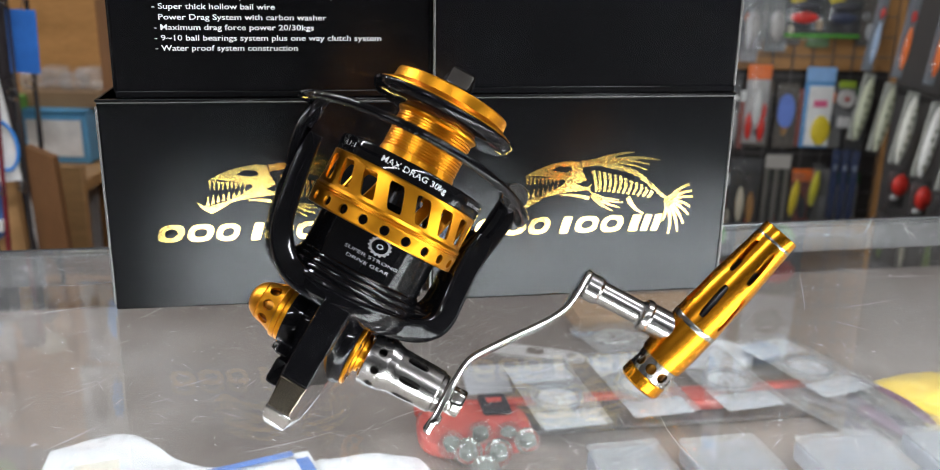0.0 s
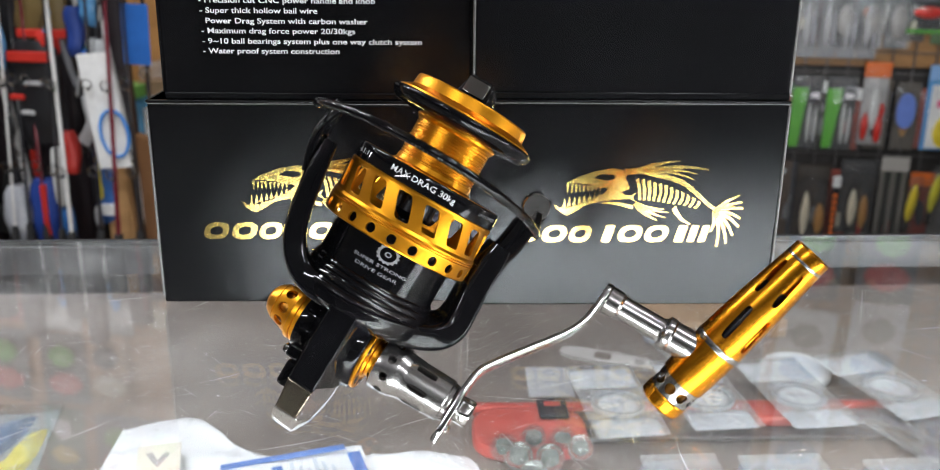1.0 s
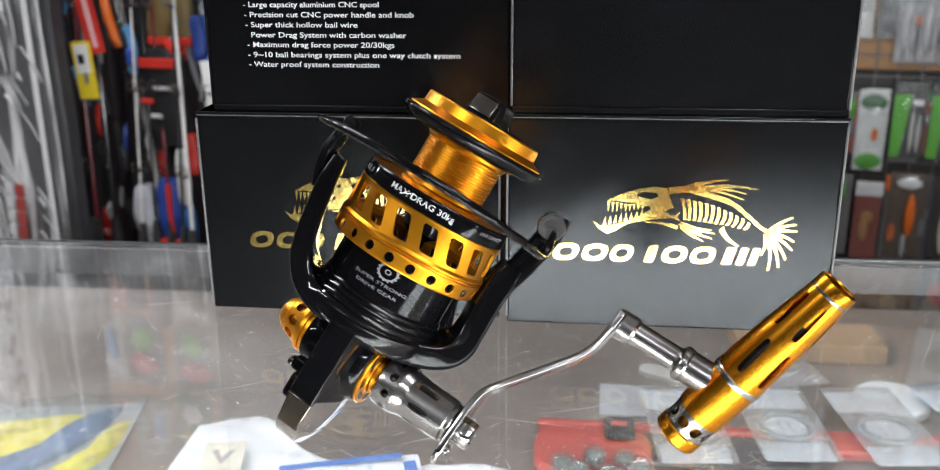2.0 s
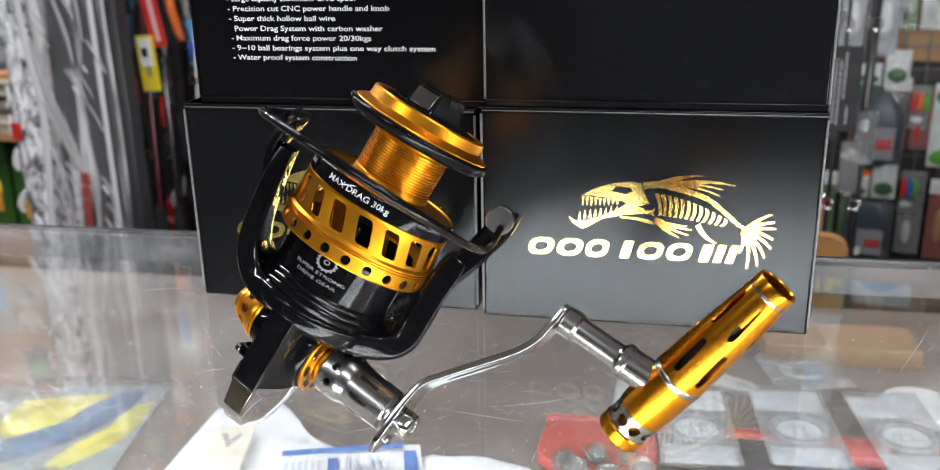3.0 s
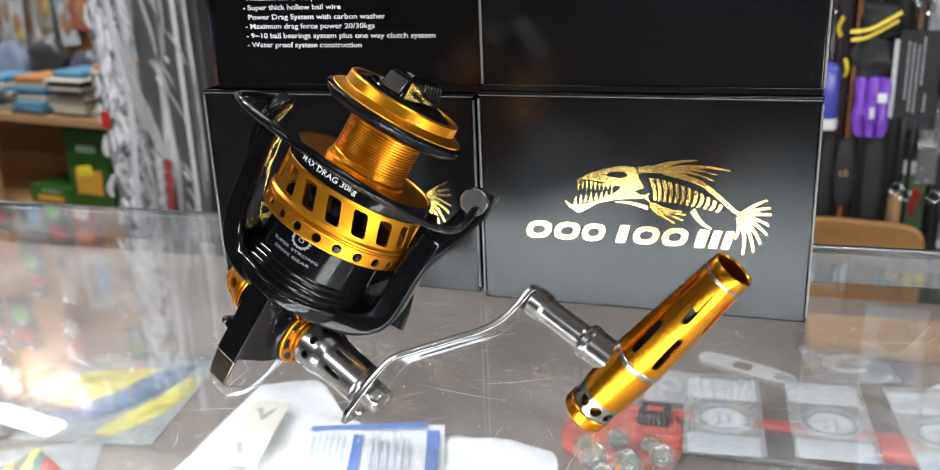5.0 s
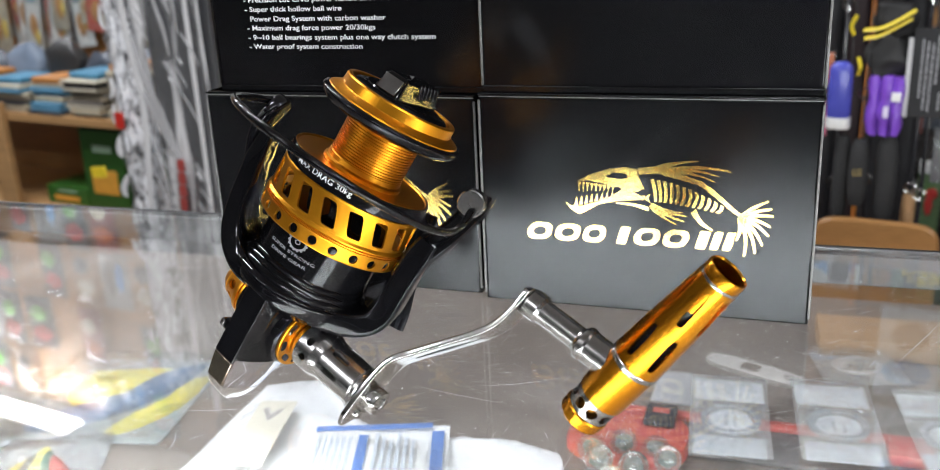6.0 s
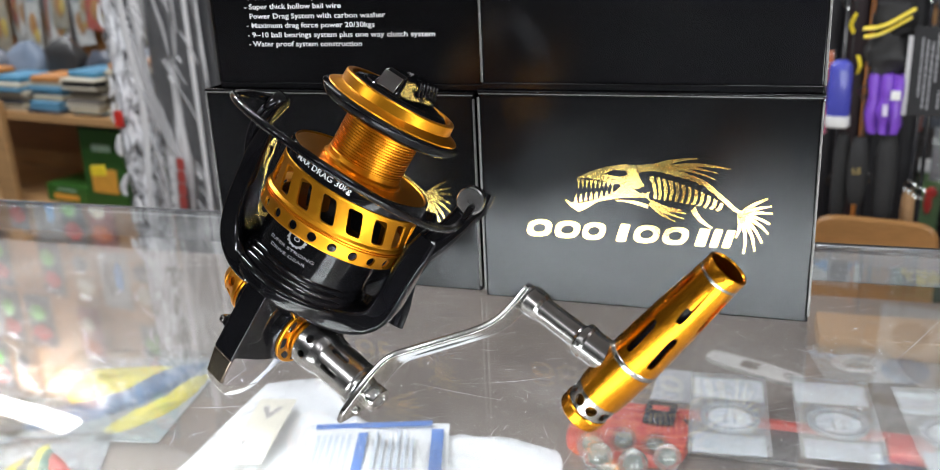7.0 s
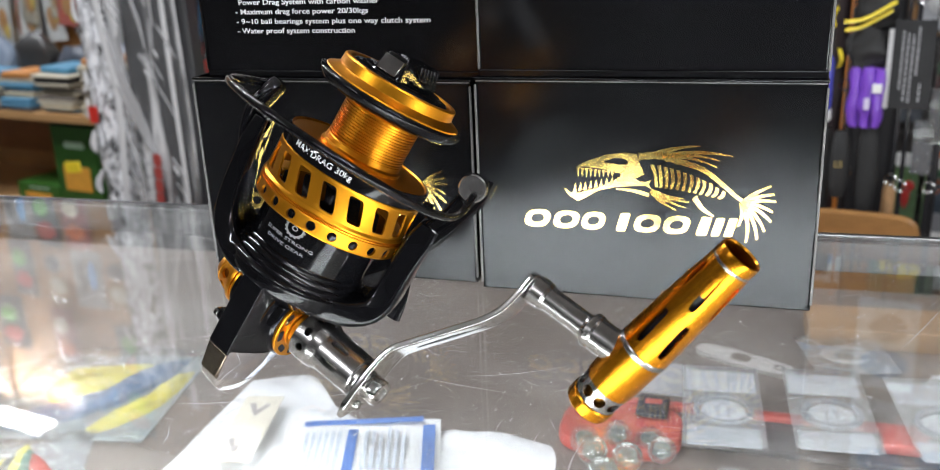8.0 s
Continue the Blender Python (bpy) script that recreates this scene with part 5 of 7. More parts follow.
for i in range(6):
    x, y = 0.945 + 0.02 * i, 2.02 - 0.07 * i
    c = (C_RED, C_RED, (0.05, 0.05, 0.05), C_PINK, C_RED, C_PINK)[i]
    pack("lure_box", "red and black carded lure low on the side panel", "lure", x - 0.024, x + 0.024, -0.335 - 0.012 * (i % 3), -0.245 - 0.01 * (i % 3), y, (0.05, 0.04, 0.04), [("lure", c, 0.5, 0.62, 0.85, 0.55, 0.02), ("label", C_WHITE, 0.4, 0.3, 0.5, 0.14, 0.008)], wrap_mat=CLEAR, rz=15, group=g2, seed=110 + i)
    pack("lure_card", "dark carded lure with a pale tail", "lure", x - 0.030, x - 0.006, -0.47, -0.34, y + 0.01, (0.06, 0.05, 0.05), [("tail", C_CREAM if i % 2 else (0.25, 0.35, 0.1), 0.5, 0.4, 0.6, 0.6, 0.012)], wrap_mat=CLEAR, rz=15, group=g2, seed=120 + i)

# rods, pouches and tubes on the rod stand
stand = thing("rod_stand", pose(0.10, 1.72, FLOOR), "dark rod stand with a top rail", "rod stand")
for x in (-0.26, 0.115):
    part("post", block(x - 0.008, x + 0.008, 0.055, 0.071, 0.0, 1.30, 0.003), DARK_TRIM, stand)
part("rail", block(-0.28, 0.32, 0.048, 0.080, 1.301, 1.34, 0.003), DARK_WOOD, stand)
part("foot_board", block(-0.30, 0.34, -0.08, 0.10, -0.0, 0.022, 0.003), DARK_WOOD, stand)


def rod(x, y, dx, dy, top, r, blank, grip, label, guides=4, gz=(0.30, 0.62), group="fishing rods"):
    """A tapered rod from the floor up, with a grip and line guides."""
    ob = thing("fishing_rod", pose(x, y, FLOOR + 0.022), label, "fishing rod", group)
    a, b = Vector((0, 0, 0)), Vector((dx, dy, top - FLOOR))
    path = [a.lerp(b, i / 8) for i in range(9)]
    part("blank", sweep(path, [ring(2 * r * (1 - 0.06 * i), 2 * r * (1 - 0.06 * i), 2, 8) for i in range(9)]), blank, ob)
    q = [a.lerp(b, g_ / (top - FLOOR)) for g_ in gz]
    part("grip", sweep([q[0], q[0].lerp(q[1], 0.1), q[0].lerp(q[1], 0.9), q[1]], [ring(2 * r + k, 2 * r + k, 2, 10) for k in (0.006, 0.014, 0.012, 0.005)]), grip, ob)
    for i in range(guides):
        c = a.lerp(b, 0.52 + 0.11 * i)
        bm = tube([c + Vector((0.009 * math.cos(t * math.pi / 5), -0.010 - r, 0.009 * math.sin(t * math.pi / 5))) for t in range(11)], 0.0012, 6)
        block(c.x - 0.002, c.x + 0.002, c.y - 0.012, c.y, c.z - 0.012, c.z - 0.006, bm=bm)
        part("line_guide", bm, CHROME, ob)
    return ob


for i in range(8):
    x = -0.20 + 0.046 * i
    sl = thing("rod_sleeve", pose(x, 1.90 + 0.02 * (i % 2), FLOOR), "long black cloth rod sleeve standing behind the rods", "rod sleeve", "rod sleeves")
    part("sleeve", noisy(blob(0.05, 0.045, 1.35 + 0.04 * (i % 3), taper=0.1, steps=12), 0.004, 9, i + 30), paint(0.013 + 0.006 * (i % 3), 0.013, 0.015, 0.5), sl)

BLANK = surface("dark_blank", (0.03, 0.03, 0.034), 0.18, 0, 0.1, 40, coat=0.4)
CORK = surface("cork", (0.45, 0.26, 0.12), 0.7, 0, 0.2, 90, 0.2)
FOAM = surface("foam_grip", (0.02, 0.02, 0.02), 0.8, 0, 0.2, 200, 0.2)
rod(0.068, 1.655, 0.010, 0.05, 0.42, 0.005, paint(0.62, 0.22, 0.04), FOAM, "orange fishing rod with a black foam grip", 2)
rod(0.080, 1.650, 0.012, 0.06, 0.44, 0.0045, BLANK, FOAM, "dark grey fishing rod standing upright", 4)
rod(0.146, 1.655, 0.016, 0.06, 0.42, 0.0045, BLANK, CORK, "dark fishing rod with a cork grip", 4, (0.56, 0.705))
rod(0.162, 1.660, 0.014, 0.06, 0.40, 0.005, BLANK, FOAM, "glossy black fishing rod with steel guides", 5)
rod(0.200, 1.665, 0.020, 0.06, 0.40, 0.005, BLANK, FOAM, "glossy black fishing rod with steel guides", 5)
rod(0.030, 1.700, 0.005, 0.04, 0.40, 0.005, BLANK, FOAM, "glossy black fishing rod with steel guides", 5)


def hung(name, label, cat, x, y, z0, cord_to, group=""):
    ob = thing(name, pose(x, y, z0), label, cat, group)
    return ob


def cord(ob, z0, z1, x=0.0, y=0.0, mat=None):
    part("cord", tube([(x, y, z0), (x + 0.002, y + 0.004, (z0 + z1) / 2), (x, y + 0.06, z1)], 0.0012, 6, 3), mat or paint(*C_BLACK), ob, "thin hanging cord")


bt = hung("plastic_bottle", "blue plastic bottle with a white cap, hung upside down", "bottle", 0.042, 1.63, -0.115, 0.4)
part("bottle_body", sweep([(0, 0, 0.018), (0, 0, 0.022), (0, 0, 0.092), (0, 0, 0.10), (0, 0, 0.106)], [ring(a, a * 0.7, 3, 18) for a in (0.032, 0.036, 0.036, 0.032, 0.016)], side=(1, 0, 0)), paint(0.07, 0.08, 0.42, 0.25), bt)
part("bottle_cap", sweep([(0, 0, 0), (0, 0, 0.003), (0, 0, 0.0178)], [ring(a, a * 0.72, 3, 18) for a in (0.034, 0.038, 0.037)], side=(1, 0, 0)), paint(*C_WHITE), bt, "white cap")
cord(bt, 0.105, 0.52)
pu = hung("dry_pouch", "purple roll-top dry pouch with a white print", "pouch", 0.108, 1.635, -0.122, 0.4)
for i, (px_, w_) in enumerate(((-0.016, 0.020), (0.002, 0.020), (0.018, 0.018))):
    part("fold", noisy(blob(w_, 0.024, 0.092, at=(px_, -0.004 * i, 0.0), taper=0.1, steps=14), 0.004, 45, i), paint(0.20, 0.07, 0.52, 0.35), pu)
part("print", block(0.010, 0.024, -0.024, -0.019, 0.056, 0.070, 0.001), paint(*C_WHITE), pu, "white mark")
part("print", block(0.000, 0.008, -0.024, -0.019, 0.030, 0.048, 0.001), paint(0.6, 0.55, 0.7), pu, "pale mark")
cord(pu, 0.09, 0.53)
for i, (x, w_, z0, z1) in enumerate(((0.079, 0.030, -0.238, -0.130), (0.119, 0.034, -0.275, -0.122), (0.052, 0.026, -0.27, -0.130))):
    tb = hung("neoprene_sleeve", "black neoprene rod sleeve, soft and matt", "rod sleeve", x, 1.628 + 0.01 * i, z0, 0.4)
    part("sleeve", noisy(blob(w_, 0.028, z1 - z0, taper=0.16), 0.0012, 30, i), FOAM, tb)
    if i == 0:
        part("mark", turn(lettering("LS", 0.014, 0.0003), pose(-0.007, -0.0150, 0.052, 90)), paint(0.5, 0.36, 0.12), tb, "small gold letters")
    cord(tb, z1 - z0 - 0.01, 0.66)
sb = hung("strap_bag", "black bag with yellow webbing straps", "bag", 0.106, 1.64, -0.028, 0.4)
part("bag", noisy(blob(0.062, 0.03, 0.062, taper=0.15, steps=14, n=20), 0.009, 45), paint(0.02, 0.02, 0.02, 0.6), sb)
part("bag_top", noisy(blob(0.064, 0.034, 0.05, at=(0.006, 0, 0.058), taper=0.15, steps=14, n=20), 0.009, 45, 3), paint(0.015, 0.015, 0.015, 0.6), sb)
for pts in (((-0.034, -0.02, 0.056), (-0.01, -0.026, 0.062), (0.03, -0.02, 0.086)), ((-0.036, -0.02, 0.068), (-0.006, -0.026, 0.074), (0.034, -0.018, 0.098)), ((-0.040, -0.01, -0.002), (-0.036, -0.02, 0.012), (-0.041, -0.012, 0.026)), ((-0.05, -0.012, 0.06), (-0.054, -0.018, 0.074), (-0.048, -0.012, 0.09))):
    part("strap", sweep(spline(pts, 4), ring(0.007, 0.002, 4, 8)), paint(*C_YELLOW), sb, "yellow webbing")
cord(sb, 0.10, 0.43)
cdm = hung("rod_card", "black printed card hung on a rod", "printed card", 0.170, 1.622, -0.090, 0.4)
part("card", block(-0.029, 0.029, -0.001, 0.001, 0, 0.134, 0.0005), paint(0.008, 0.008, 0.009, 0.6), cdm)
part("pale_edge", block(-0.036, -0.0292, -0.001, 0.001, 0.0, 0.12, 0.0005), paint(0.5, 0.5, 0.5), cdm, "pale folded edge")
rp_ = random.Random(3)
for i, (a, b) in enumerate(((0.030, 0.118), (0.012, 0.116), (0.010, 0.112), (0.052, 0.124), (0.012, 0.040))):
    z = a
    while z < b:
        step = rp_.uniform(0.004, 0.011)
        part("print_bar", block(-0.017 + 0.007 * i, -0.0140 + 0.007 * i, -0.0016, -0.0009, z, min(b, z + step)), paint(0.26, 0.26, 0.27), cdm, "small unreadable print")
        z += step + 0.0016
cord(cdm, 0.13, 0.49)
for i, (x, z, c) in enumerate(((0.012, -0.085, C_ORANGE), (0.008, -0.135, C_PINK), (0.196, -0.20, (0.10, 0.10, 0.11)), (0.215, -0.15, (0.05, 0.05, 0.06)))):
    it = hung("tackle_pack", "small bright tackle pack hung on the stand", "pack", x, 1.66, z, 0.4)
    part("card", block(-0.014, 0.014, -0.001, 0.001, 0, 0.085, 0.0005), paint(*c), it)
    part("pouch", turn(pillow(0.032, 0.088, 0.008, i), pose(0, -0.002, 0)), CLEAR, it, "clear film")
    cord(it, 0.08, -z + 0.40)

# chair behind the counter
ch = thing("wooden_chair", pose(0.115, 1.585, FLOOR), "brown bentwood chair with a rounded plywood back", "chair")
part("backrest", turn(sweep([(0, 0, 0), (0, 0.004, 0), (0, 0.012, 0), (0, 0.016, 0)], [ring(w_, h_, 6, 36) for w_, h_ in ((0.180, 0.165), (0.188, 0.171), (0.188, 0.171), (0.180, 0.165))], side=(1, 0, 0)), pose(0, 0, 0.614)), PLY, ch, "rounded plywood back")
part("seat", block(-0.20, 0.20, -0.40, 0.0, 0.42, 0.445, 0.012, 3), PLY, ch)
for x in (-0.17, 0.17):
    part("leg", block(x - 0.014, x + 0.014, -0.38, -0.352, 0, 0.419, 0.004), DARK_WOOD, ch)
    part("leg", block(x * 0.4 - 0.012, x * 0.4 + 0.012, 0.018, 0.036, 0, 0.64, 0.004), DARK_WOOD, ch)

# shelving along the far wall at the left
sh = thing("wall_shelving", pose(0, 0, FLOOR), "brown timber shelving against the plywood wall", "shelving")
for z in (0.02, 0.33, 0.645):
    part("shelf_board", block(-3.25, -0.86, 2.02, 2.428, z - 0.026, z, 0.002), TIMBER, sh)
for x in (-2.62, -1.75, -0.90):
    part("upright", block(x - 0.04, x + 0.04, 1.996, 2.018, 0, 0.68, 0.003), TIMBER, sh)
part("grey_panel", block(-2.52, -1.0, 2.40, 2.412, 0.335, 0.615), paint(0.40, 0.39, 0.38, 0.6), sh, "grey back panel")
ST = FLOOR + 0.645
for i in range(11):
    x = -3.14 + 0.185 * i
    stk = thing("folded_stack", pose(x, 2.10, ST), "stack of folded packets in cream and blue on the shelf", "packet stack", "folded stacks")
    rr = random.Random(i)
    z = 0.0
    for k in range(rr.choice((7, 9, 10))):
        hgt = rr.uniform(0.008, 0.018)
        c = rr.choice(((0.46, 0.41, 0.30), (0.40, 0.36, 0.28), (0.09, 0.24, 0.36), (0.50, 0.46, 0.36), (0.16, 0.14, 0.12), (0.04, 0.04, 0.045), (0.44, 0.39, 0.28)))
        part("packet", noisy(block(-0.085 + rr.uniform(0, 0.02), 0.085 - rr.uniform(0, 0.02), -0.06 + rr.uniform(-0.02, 0.015), 0.10, z, z + hgt, 0.004, 2), 0.0035, 30, k + i), paint(*c), stk)
        z += hgt + 0.0005
    part("packet", noisy(block(-0.07, 0.06, -0.05, 0.08, z, z + 0.02, 0.006, 2), 0.003, 30, i), paint(*((0.07, 0.22, 0.34) if i % 2 else (0.46, 0.20, 0.06))), stk)
for x, w_, z, hgt, c, o in ((-2.22, 0.19, 0.335, 0.27, (0.022, 0.085, 0.012), 1), (-2.42, 0.20, 0.335, 0.062, (0.03, 0.11, 0.016), 1), (-2.02, 0.17, 0.335, 0.2, (0.028, 0.10, 0.016), 1)):
    bx_ = thing("green_carton", pose(x, 2.12, FLOOR + z - 0.0045), "green card carton with an orange panel on the shelf", "carton", "green cartons")
    part("carton", block(-w_ / 2, w_ / 2, -0.05, 0.14, 0, hgt, 0.003), paint(*c), bx_)
    if o:
        part("orange_panel", block(-w_ * 0.32, w_ * 0.30, -0.0525, -0.0505, hgt * 0.2, hgt * 0.5), paint(0.62, 0.30, 0.04), bx_, "orange printed panel")
        part("pale_print", block(-w_ * 0.2, w_ * 0.25, -0.0525, -0.0505, hgt * 0.72, hgt * 0.8), paint(0.35, 0.5, 0.35), bx_, "pale print")
rb2 = random.Random(17)
for i in range(40):
    x = -3.20 + 0.0335 * i + rb2.uniform(-0.01, 0.01)
    c = rb2.choice(((0.55, 0.09, 0.05), C_CREAM, (0.60, 0.62, 0.60), (0.5, 0.55, 0.58), C_CREAM, (0.62, 0.60, 0.52), (0.45, 0.40, 0.30), C_WHITE))
    pack("bait_bag", "printed bait bag hung on the plywood wall", "bait bag", x, x + rb2.uniform(0.08, 0.11), -0.16 + rb2.uniform(-0.02, 0.10), 0.15 + rb2.uniform(-0.03, 0.05), 2.425 - 0.011 * (i % 5), c, [("print", rb2.choice(((0.15, 0.35, 0.45), (0.5, 0.3, 0.1), (0.1, 0.25, 0.1), (0.55, 0.08, 0.05))), 0.5, 0.75, 0.8, 0.3, 0.006), ("print", C_TAN, rb2.uniform(0.3, 0.6), 0.3, 0.5, 0.3, 0.007), ("print", (0.6, 0.45, 0.1), 0.75, rb2.uniform(0.15, 0.4), 0.3, 0.2, 0.007)], wrap_mat=CLEAR, group="bait bags", ry=rb2.uniform(-6, 6), seed=130 + i)
for i in range(6):
    bb = thing("folded_bag", pose(-2.9 + 0.19 * i, 2.24, ST), "dark blue-grey slumped bag behind the packet stacks", "bag", "bags on the shelf")
    part("bag", noisy(blob(0.19, 0.10, 0.17 + 0.02 * (i % 3), taper=0.3, steps=12, n=20), 0.02, 18, i), paint(*((0.05, 0.06, 0.08), (0.16, 0.20, 0.26), (0.03, 0.03, 0.03))[i % 3]), bb)
cr = thing("blue_crate", pose(-1.01, 2.22, ST), "light blue plastic crate with a white paper label", "crate")
part("crate", block(-0.085, 0.10, -0.05, 0.16, 0, 0.122, 0.006, 3), paint(0.12, 0.36, 0.60), cr)
part("rim", block(-0.09, 0.105, -0.055, 0.165, 0.1225, 0.132, 0.003), paint(0.14, 0.40, 0.64), cr)
part("label", block(-0.045, 0.085, -0.0525, -0.0505, 0.018, 0.105), paint(*C_WHITE), cr, "white paper label")
ct = thing("cardboard_carton", pose(-0.98, 2.23, ST + 0.1325), "brown cardboard carton lid with packets on top", "carton")
part("carton", block(-0.09, 0.10, -0.05, 0.14, 0, 0.038, 0.002), paint(0.30, 0.19, 0.10, 0.7), ct)
for i in range(4):
    pk = thing("clear_packet", pose(-1.04 + 0.045 * i, 2.22 + 0.01 * (i % 2), ST + 0.171, 0, 0, 20 * i), "crumpled clear packet lying on a carton", "packet", "packets on the carton")
    part("packet", noisy(block(-0.03, 0.03, -0.03, 0.04, 0, 0.04 + 0.012 * (i % 2), 0.012, 3), 0.006, 30, i), FROST, pk)
gb = thing("green_carton", pose(-1.07, 2.16, ST + 0.1325), "flat green carton on a blue crate", "carton")
part("carton", block(-0.035, 0.02, -0.03, 0.05, 0, 0.03, 0.002), paint(0.14, 0.36, 0.07), gb)
mb = thing("maroon_bag", pose(-1.0, 2.12, FLOOR + 0.33), "maroon printed bag slumped on the lower shelf", "bag")
part("bag", noisy(blob(0.11, 0.08, 0.17, taper=0.3), 0.006, 20), paint(0.16, 0.03, 0.06), mb)
part("print", blob(0.05, 0.012, 0.06, at=(-0.02, -0.042, 0.03)), paint(0.10, 0.10, 0.25), mb, "dark print")
wc = thing("white_carton", pose(-1.12, 2.14, FLOOR + 0.33), "plain white carton on the lower shelf", "carton")
part("carton", block(-0.04, 0.06, -0.04, 0.14, 0, 0.235, 0.003), paint(0.6, 0.6, 0.58), wc)

# rod rack at the left with rods, sleeves and bags
rk = thing("rod_rack", pose(-1.0, 1.62, FLOOR), "brown wooden rod rack with sloping side boards", "rod rack")
for x, w_ in ((0.195, 0.040), (0.268, 0.046)):
    part("side_board", plate([(x - w_ / 2, 0), (x + w_ / 2 + 0.03, 0), (x + w_ / 2 - 0.01, 0.80), (x - w_ / 2 - 0.01, 0.82)], -0.06, -0.04), DARK_WOOD if x > 0.22 else TIMBER, rk)
part("base", block(-0.50, 0.34, -0.16, 0.20, 0, 0.03, 0.004), DARK_WOOD, rk)
for x in (-0.49, 0.31):
    part("post", block(x - 0.016, x + 0.016, 0.15, 0.182, 0.0301, 1.35, 0.003), DARK_WOOD, rk)
part("rail", block(-0.51, 0.33, 0.149, 0.183, 1.351, 1.39, 0.003), DARK_WOOD, rk)
WHITE_BLANK = paint(0.72, 0.71, 0.68, 0.25)
MAROON = paint(0.16, 0.02, 0.03, 0.25)
for i in range(11):
    x = -1.40 + 0.052 * i
    sl = thing("rod_sleeve", pose(x, 1.735 + 0.014 * (i % 2), FLOOR + 0.03), "long black cloth rod sleeve standing in the rack", "rod sleeve", "rod sleeves")
    part("sleeve", noisy(blob(0.056, 0.05, 1.45 + 0.05 * (i % 3), taper=0.1, steps=12), 0.004, 9, i), paint(0.012 + 0.008 * (i % 3), 0.012, 0.015, 0.55), sl)
for x, dx, r, mat, gr, lab in ((-1.28, 0.03, 0.005, BLANK, FOAM, "black fishing rod in the rack"), (-1.215, 0.035, 0.0045, MAROON, FOAM, "dark red fishing rod in the rack"), (-1.17, -0.02, 0.005, BLANK, CORK, "black fishing rod in the rack"),
                                (-0.944, -0.25, 0.011, WHITE_BLANK, FOAM, "thick white rod blank in the rack"), (-1.06, 0.02, 0.005, BLANK, FOAM, "black fishing rod in the rack"), (-0.99, 0.02, 0.005, BLANK, FOAM, "black fishing rod in the rack"),
                                (-0.762, -0.25, 0.011, WHITE_BLANK, FOAM, "thick white rod blank in the rack"), (-0.722, -0.24, 0.007, WHITE_BLANK, FOAM, "slim white rod blank in the rack"), (-0.93, 0.0, 0.005, BLANK, FOAM, "black fishing rod in the rack"), (-0.81, -0.03, 0.006, BLANK, FOAM, "black fishing rod in the rack"), (-0.785, -0.02, 0.006, BLANK, FOAM, "black fishing rod in the rack")):
    rod(x, 1.63 + 0.02 * math.sin(x * 40), dx, 0.10, 0.46, r, mat, gr, lab, 4, (0.2, 0.5), "rods in the rack")


def hang_blob(name, label, cat, x0, x1, z0, z1, y, c, d=0.03, rough=0.45, extra=(), taper=0.11, amp=0.006):
    x0, x1 = x0 + 0.13 * (x1 - x0), x1 - 0.13 * (x1 - x0)
    c = tuple(0.72 * v for v in c)
    ob = thing(name, pose((x0 + x1) / 2, y, z0), label, cat, "goods on the rod rack")
    part(name.split("_")[-1], noisy(blob(x1 - x0, d, z1 - z0, taper=taper, steps=10), amp, 25, x0 * 7), paint(*c, rough), ob)
    for nm, col, a0, a1, b0, b1 in extra:
        w_, h_ = x1 - x0, z1 - z0
        part(nm, noisy(block((a0 - 0.5) * w_, (a1 - 0.5) * w_, -d / 2 - 0.004, -d / 2 + 0.006, b0 * h_, b1 * h_, 0.002, 2), 0.001, 40), paint(*col), ob)
    part("cord", tube([(0, 0.0, z1 - z0 - 0.008), (0.002, 0.04, 0.5 * (z1 - z0) + 0.5 * (0.42 - z0)), (0, 1.772 - y, 0.42 - z0)], 0.0012, 6, 3), paint(*C_BLACK), ob, "thin hanging cord")
    return ob


hang_blob("rod_bag", "black rod bag with red trim, hung on the rack", "rod bag", -1.015, -0.895, -0.16, 0.03, 1.585, (0.014, 0.014, 0.016), 0.04, 0.5, (("red_trim", C_RED, 0.05, 0.95, 0.80, 0.90), ("print", (0.5, 0.5, 0.5), 0.35, 0.75, 0.58, 0.62), ("red_trim", C_RED, 0.0, 0.3, 0.44, 0.49), ("print", (0.5, 0.5, 0.5), 0.2, 0.5, 0.3, 0.34)))
hang_blob("rod_bag", "black rod bag with gold top, hung on the rack", "rod bag", -1.01, -0.87, 0.02, 0.13, 1.60, (0.22, 0.15, 0.05), 0.035, 0.5, (("red_trim", C_RED, 0.1, 0.98, 0.12, 0.26),))
hang_blob("red_strap", "bright red strap roll hung on the rack", "strap", -0.925, -0.885, -0.215, -0.135, 1.58, C_RED, 0.03)
hang_blob("blue_bag", "bright blue cloth bag with red ribbon", "bag", -1, -0.925, -0.36, -0.225, 1.575, (0.02, 0.07, 0.36), 0.04, 0.5, (("ribbon", C_RED, 0.55, 0.75, 0.0, 0.95), ("ribbon", C_RED, 0.0, 0.95, 0.02, 0.12)))
hang_blob("white_bag", "white plastic bag with a blue print", "bag", -1.05, -0.985, -0.375, -0.24, 1.570, (0.70, 0.72, 0.76), 0.04, 0.3, (("print", (0.2, 0.35, 0.6), 0.2, 0.8, 0.05, 0.16),))
hang_blob("white_tube", "plain white plastic tube hung in the rack", "tube", -0.932, -0.902, -0.268, -0.16, 1.555, (0.74, 0.74, 0.70), 0.03, 0.3, (), 0.12, 0.001)
hang_blob("blue_tube", "sky blue plastic tube hung in the rack", "tube", -0.928, -0.9, -0.36, -0.275, 1.560, (0.04, 0.20, 0.55), 0.03, 0.3, (), 0.12, 0.001)
